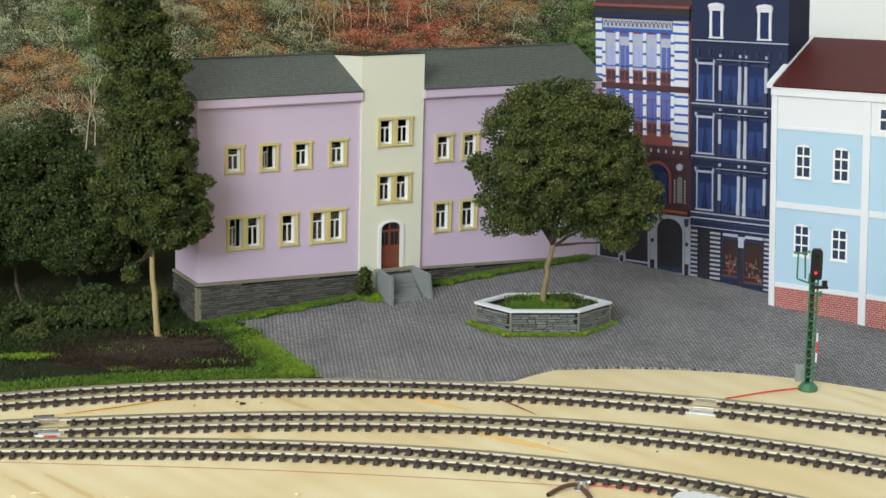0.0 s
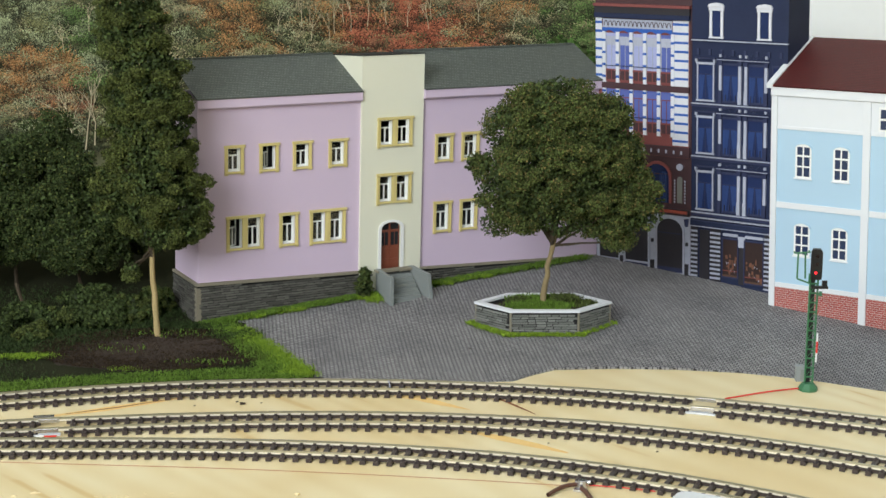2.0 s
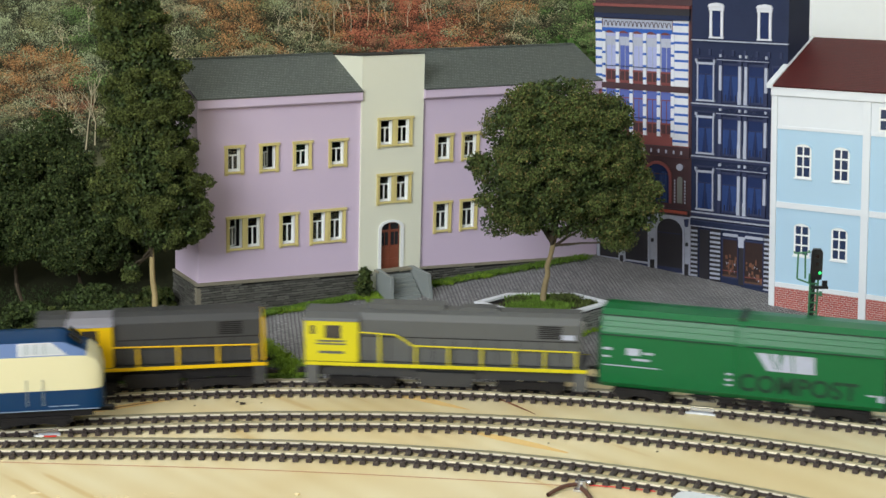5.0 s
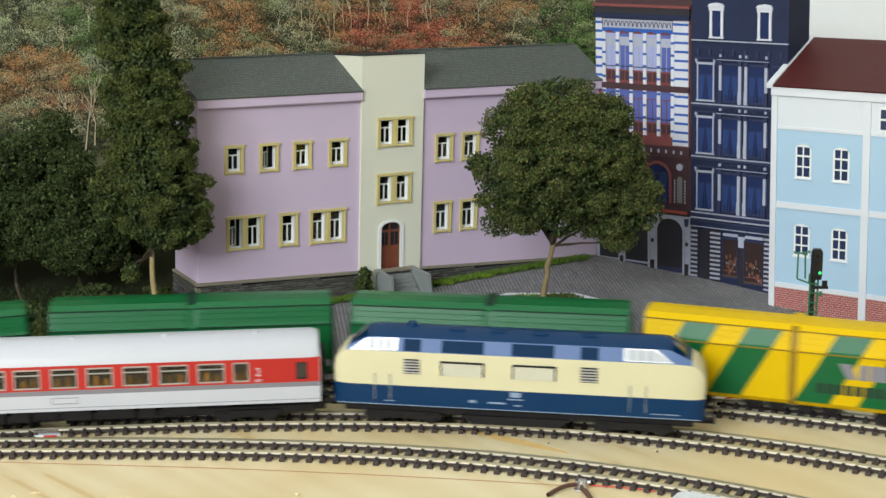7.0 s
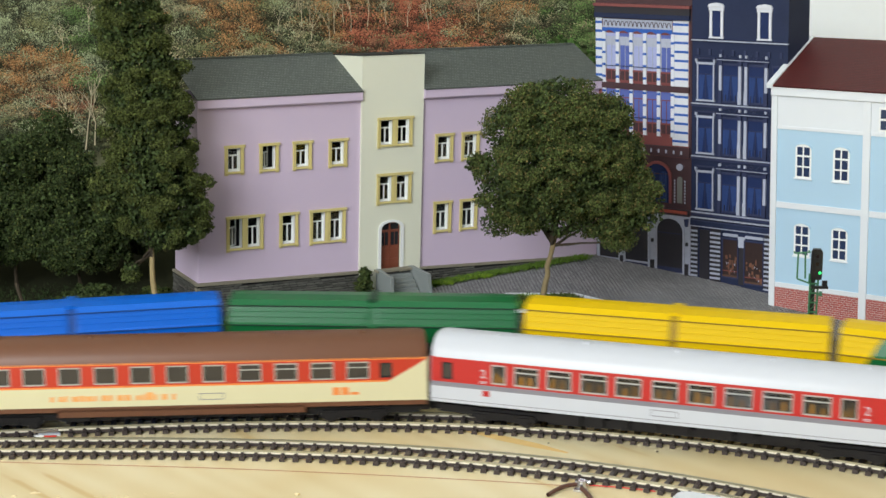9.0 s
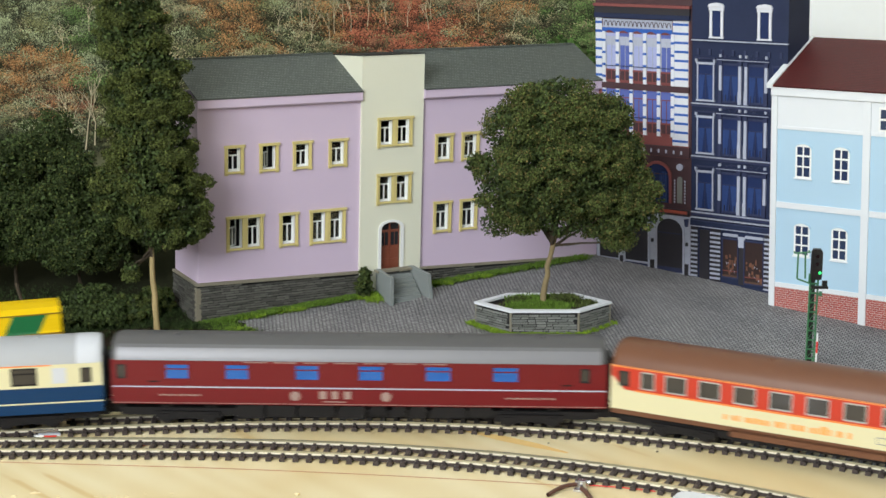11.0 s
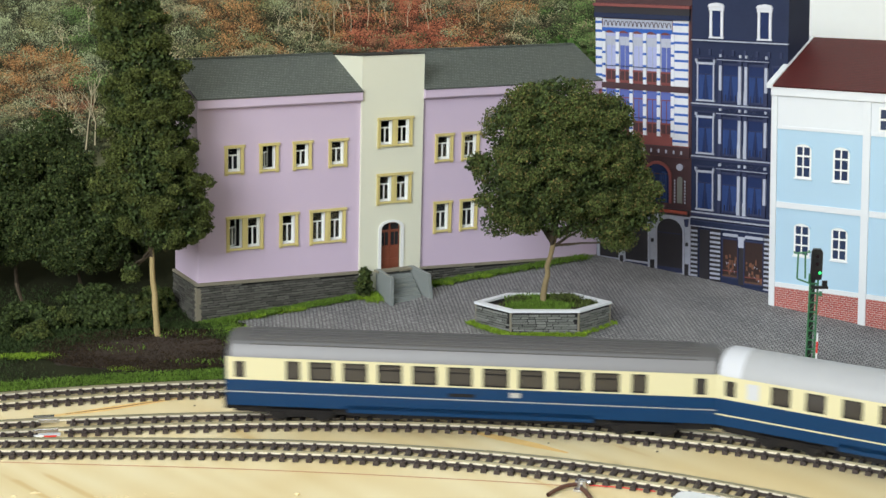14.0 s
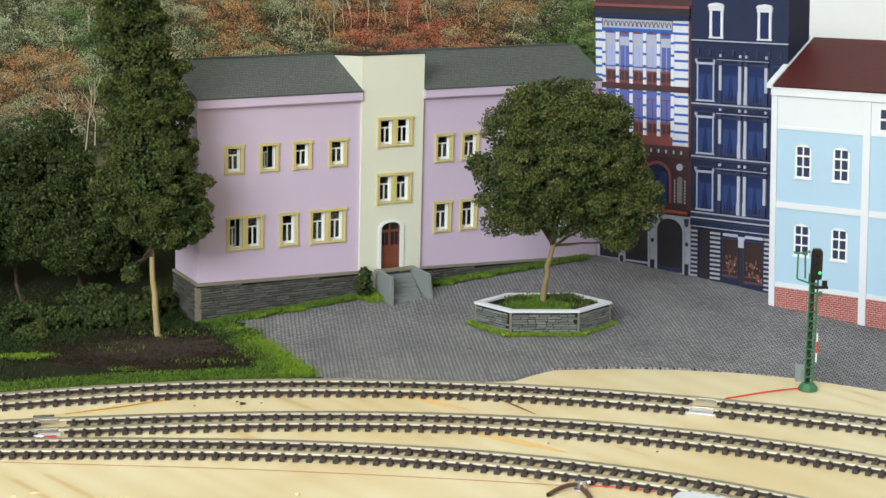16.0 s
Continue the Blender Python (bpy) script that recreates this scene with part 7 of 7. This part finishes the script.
    for s in (-1, 1):
        y = s * 14.9
        if first:
            for p, q in (((-67, y, 27), (-50, y, 28.5)), ((-22, y, 28.5), (64, y, 27))):
                rod(bm, p, q, 0.5, n=6)
            for x in (-67, -8, 16, 40, 62):
                box(bm, x - 0.7, x + 0.7, y - 0.3, y + 0.3, 15.4, 27.4)
        else:
            pts = [(-52, y, 35), (-30, y, 34), (-20, y, 27.5), (80, y, 26.5)]
            for p, q in zip(pts, pts[1:]):
                rod(bm, p, q, 0.5, n=6)
            for x in (-40, -18, 2, 22, 42, 60, 79):
                box(bm, x - 0.6, x + 0.6, y - 0.3, y + 0.3, 15.4, 34.4 if x < -30 else 27)
    part("handrail", bm, bright, e)
    if not first:
        bm = bmesh.new()
        for yy in (-4, 4):
            rod(bm, (82, yy, 38), (83.4, yy, 38), 2.2, n=12)
        part("headlight", bm, ALU, e)
        bm = bmesh.new()
        for yy in (-11.7, 11.7):
            box(bm, 70, 78, yy - 0.2, yy + 0.2, 33, 36)
        part("number_plate", bm, PALETRIM, e)
    for ob in e.children:
        ob.matrix_basis = P(0, 0, 2.6)
    bm = bmesh.new()
    box(bm, -h + 4, h - 4, -10, 10, 8.6, 17)
    prism(bm, [(-16, 4.5), (16, 4.5), (18, 13), (-18, 13)], -13.5, 13.5, "y")
    part("underframe", bm, UNDER if first else LOCOGREY, e)
    for s in (-1, 1):
        bogie(e, s * h * 0.6, 30, 11)
        bm = bmesh.new()
        for yy in (-10, 10):
            rod(bm, (s * h, yy, 12), (s * (h + 4), yy, 12), 1.0, n=8)
            rod(bm, (s * (h + 4), yy, 12), (s * (h + 4.8), yy, 12), 2.6, n=12)
        box(bm, min(s * h, s * (h + 8)), max(s * h, s * (h + 8)), -2, 2, 6.4, 8.4)
        part("buffer_beam", bm, UNDER, e)
        for t in (-1, 1):
            a, b = sorted((s * (h - 8), s * (h - 0.5)))
            boxpart("step", (a, b, min(t * 12, t * 15.4), max(t * 12, t * 15.4), 4.6, 16.4), LOCOGREY if first else MIDGREY, e)
    return e


HOPPER = [(-12.0, 9.0), (-15.6, 12.5), (-16.6, 41.6), (-16.9, 42.6), (-15.7, 44.0), (-13.0, 53.4), (-13.2, 54.0), (-9.8, 56.8), (0.0, 57.6)]


def hopper_wagon(L, colour, label, stripes=None, letters=False):
    w = thing("hopper_wagon", P(0, 0, RAIL_TOP), label, "goods wagon", "wagons of the goods train")
    h = L / 2
    full = HOPPER + [(-y, z) for y, z in HOPPER[-2::-1]]
    # body in two halves with a recessed waist, ends sloping inwards at the bottom
    for a, b in ((-h + 2, -2.2), (2.2, h - 2)):
        bm = bmesh.new()
        secs = [[(x, y * k, z) for y, z in full] for x, k in ((a, 0.985), (a + 1.5, 1), (b - 1.5, 1), (b, 0.985))]
        loft(bm, secs)
        for s in (secs[0], secs[-1]):
            bm.faces.new([bm.verts.new(p) for p in s])
        bm.faces.new([bm.verts.new(p) for p in (secs[0][0], secs[-1][0], secs[-1][-1], secs[0][-1])])
        part("hopper_body", bm, colour, w)
    bm = bmesh.new()
    prism(bm, [(y * 0.955, z * 0.985) for y, z in full], -2.2, 2.2, "x")
    part("waist", bm, colour if colour is GOODSGREEN else {GOODSYELLOW: SEAMYELLOW, GOODSBLUE: SEAMBLUE}[colour], w)
    seam = {GOODSGREEN: GOODSDARK, GOODSYELLOW: SEAMYELLOW, GOODSBLUE: SEAMBLUE}[colour]
    boxpart("roof_catch", (-2.6, 2.6, -10.5, 10.5, 55.8, 58.0), GOODSDARK if colour is GOODSGREEN else colour, w)
    for z in (47.2, 50.4):
        y = float(np.interp(z, [44.0, 53.4], [15.7, 13.0]))
        bm = bmesh.new()
        for s in (-1, 1):
            p, q = sorted((s * (y - 0.3), s * (y + 0.18)))
            for a, b in ((-h + 2.6, -2.8), (2.8, h - 2.6)):
                box(bm, a, b, p, q, z - 0.15, z + 0.15)
        part("roof_flute", bm, colour, w)
    for z, y in ((42.6, 17.1), (53.7, 13.4)):
        bm = bmesh.new()
        for s in (-1, 1):
            p, q = sorted((s * (y - 0.4), s * (y + 0.25)))
            for a, b in ((-h + 2.4, -2.6), (2.6, h - 2.4)):
                box(bm, a, b, p, q, z - 0.35, z + 0.35)
        part("roof_seam", bm, seam, w)
    if stripes:
        bm = bmesh.new()
        prof = HOPPER[1:6]
        for x0 in stripes:
            for s in (-1, 1):
                v = []
                for y, z in prof:
                    k = max(x0 + (z - 15) * 0.55, -h + 2.4)
                    v.append((bm.verts.new((k, s * (y - 0.28) * -1, z)), bm.verts.new((x0 + (z - 15) * 0.55 + 20.0, s * (y - 0.28) * -1, z))))
                for p, q in zip(v, v[1:]):
                    bm.faces.new((p[0], p[1], q[1], q[0]))
        part("green_stripe", bm, GOODSGREEN, w, "diagonal green stripes")
    for s in (-1, 1):
        bm = bmesh.new()
        xe = s * (h - 1)
        for yy in (-11, -4, 4, 11):
            rod(bm, (xe + s * 0.6, yy, 12), (xe + s * 0.6, yy, 49), 0.5, n=5)
        for k in range(6):
            rod(bm, (xe + s * 0.6, -11, 16 + k * 5.5), (xe + s * 0.6, -4, 16 + k * 5.5), 0.35, n=5)
        a, b = sorted((xe - s * 2, xe + s * 1.2))
        box(bm, a, b, -15, 15, 10.4, 12)
        part("end_ladder", bm, GOODSDARK if colour is GOODSGREEN else UNDER, w)
    if stripes:
        bm = bmesh.new()
        for pts in ([(26, 38), (33, 38), (36, 29), (31, 29)], [(37, 29), (43, 29), (42, 38), (38, 38)], [(44, 29), (54, 29), (53, 38), (43, 38)]):
            prism(bm, pts, -16.9, -16.0, "y")
        part("emblem", bm, COACHGREY, w, "faded pale company emblem")
        bars(w, "dark_writing", -16.3, [(14 + i * 5.4, 18.2 + i * 5.4, 19, 25) for i in range(8)], GOODSDARK)
    if colour is GOODSYELLOW and not stripes:
        bars(w, "red_writing", -16.3, [(-48 + i * 5.2, -44.4 + i * 5.2, 32.6, 36.6) for i in range(7)], REDWIRE)
    if letters:
        m = P(-1, -15.95, 15.6, 91.8, 0, 0)
        lettering("COMPOST", 14.6, GOODSDARK, w, m).data.offset = 0.32 * MM
        bm = bmesh.new()
        y = -16.45
        for pts in ([(9, 39.5), (16, 39.5), (21.0, 29), (16.0, 29)], [(17.5, 39.5), (22, 39.5), (22.6, 29), (21.6, 29)], [(22.8, 29), (30.5, 29), (29.0, 39.5), (24.6, 39.5)], [(31.2, 29), (43, 29), (42.4, 39.5), (30.2, 39.5)]):
            prism(bm, pts, y - 0.3, y + 0.6, "y")
        part("emblem", bm, PALETRIM, w, "white angular company emblem")
        bars(w, "data_panel", -16.3, [(-h + 4, -h + 38, 36.4, 37.0), (-h + 4, -h + 38, 23.4, 24.0), (-h + 4, -h + 9, 33.0, 34.6), (-h + 18, -h + 26, 30.6, 35.0), (-h + 22, -h + 32, 27.6, 29.0), (-h + 4, -h + 8, 28.4, 29.6), (-h + 28, -h + 34, 31.8, 33.2), (-8, -4, 24.2, 25.4), (-8, -4, 20.6, 21.8), (-8, -4, 17.6, 18.6), (h - 12, h - 7, 19, 20), (h - 6, h - 3, 16, 20)], PALETRIM)
    bm = bmesh.new()
    box(bm, -h + 3, h - 3, -9, 9, 8.4, 11.4)
    for x in (-22, -8, 8, 22):
        prism(bm, [(x - 5, 5), (x + 5, 5), (x + 6, 11), (x - 6, 11)], -11, 11, "y")
    for s in (-1, 1):
        rod(bm, (-30, s * 12.5, 8), (30, s * 12.5, 8), 0.6, n=6)
    part("underframe", bm, UNDER, w)
    bogie_x = h - 26
    for s in (-1, 1):
        bogie(w, s * bogie_x, 22, 10.5)
        bm = bmesh.new()
        for yy in (-10, 10):
            rod(bm, (s * (h - 1), yy, 11), (s * (h + 2.6), yy, 11), 0.9, n=8)
            rod(bm, (s * (h + 2.6), yy, 11), (s * (h + 3.3), yy, 11), 2.3, n=12)
        box(bm, min(s * (h - 4), s * (h + 4.5)), max(s * (h - 4), s * (h + 4.5)), -2, 2, 6.2, 8.2)
        part("buffer", bm, UNDER, w)
    return w


TRAINS = [(hydraulic_engine(), "middle", PASSENGER, 106.3, 66)]
for (ob, L), left in ((red_white_coach(), -291.0), (orange_coach(), -578.0), (wine_red_coach(), -868.3), (blue_cream_coach(False), -1157.0), (blue_cream_coach(True), -1441.3)):
    TRAINS.append((ob, "middle", PASSENGER, left + L / 2, L * 0.35))
TRAINS.append((hood_engine(True), "rear", GOODS, 69.0, 42))
TRAINS.append((hood_engine(False), "rear", GOODS, 164.8 + 86, 52))
GREENLABEL = "dark green bulk hopper wagon with white emblem and lettering"
STRIPES = [-85, -48, 3, 39]
for left, L, colour, label, st, lt in ((345.0, 170.0, GOODSGREEN, GREENLABEL, None, True), (527.0, 171.5, GOODSGREEN, GREENLABEL, None, True), (710.2, 171.5, GOODSGREEN, GREENLABEL, None, True),
                                       (889.0, 180.0, GOODSYELLOW, "yellow hopper wagon with diagonal green stripes", STRIPES, False), (1073.0, 179.5, GOODSBLUE, "bright blue bulk hopper wagon", None, False),
                                       (1257.0, 178.0, GOODSGREEN, "plain dark green bulk hopper wagon", None, False), (1438.5, 183.0, GOODSYELLOW, "plain yellow bulk hopper wagon", None, False),
                                       (1625.0, 180.0, GOODSYELLOW, "yellow hopper wagon with diagonal green stripes", STRIPES, False)):
    TRAINS.append((hopper_wagon(L, colour, label, st, lt), "rear", GOODS, left + L / 2, L / 2 - 26))
def run(ob, key, knots, centre, pivot):
    rows = []
    for i in range(81):
        t = i * 0.2
        s = smooth(knots, t) + centre
        ax, ay = on_track(key, s - pivot)
        bx, by = on_track(key, s + pivot)
        rows.append((t, P((ax + bx) / 2, (ay + by) / 2, RAIL_TOP, 0, 0, math.degrees(math.atan2(by - ay, bx - ax)))))
    walk(ob, rows)


def motions():
    for ob, key, knots, centre, pivot in TRAINS:
        run(ob, key, knots, centre, pivot)
    walk(LAMP_COVER, [(0.0, SHUT_GREEN), (2.1, SHUT_GREEN), (2.2, SHUT_RED), (16.0, SHUT_RED)])


motions()
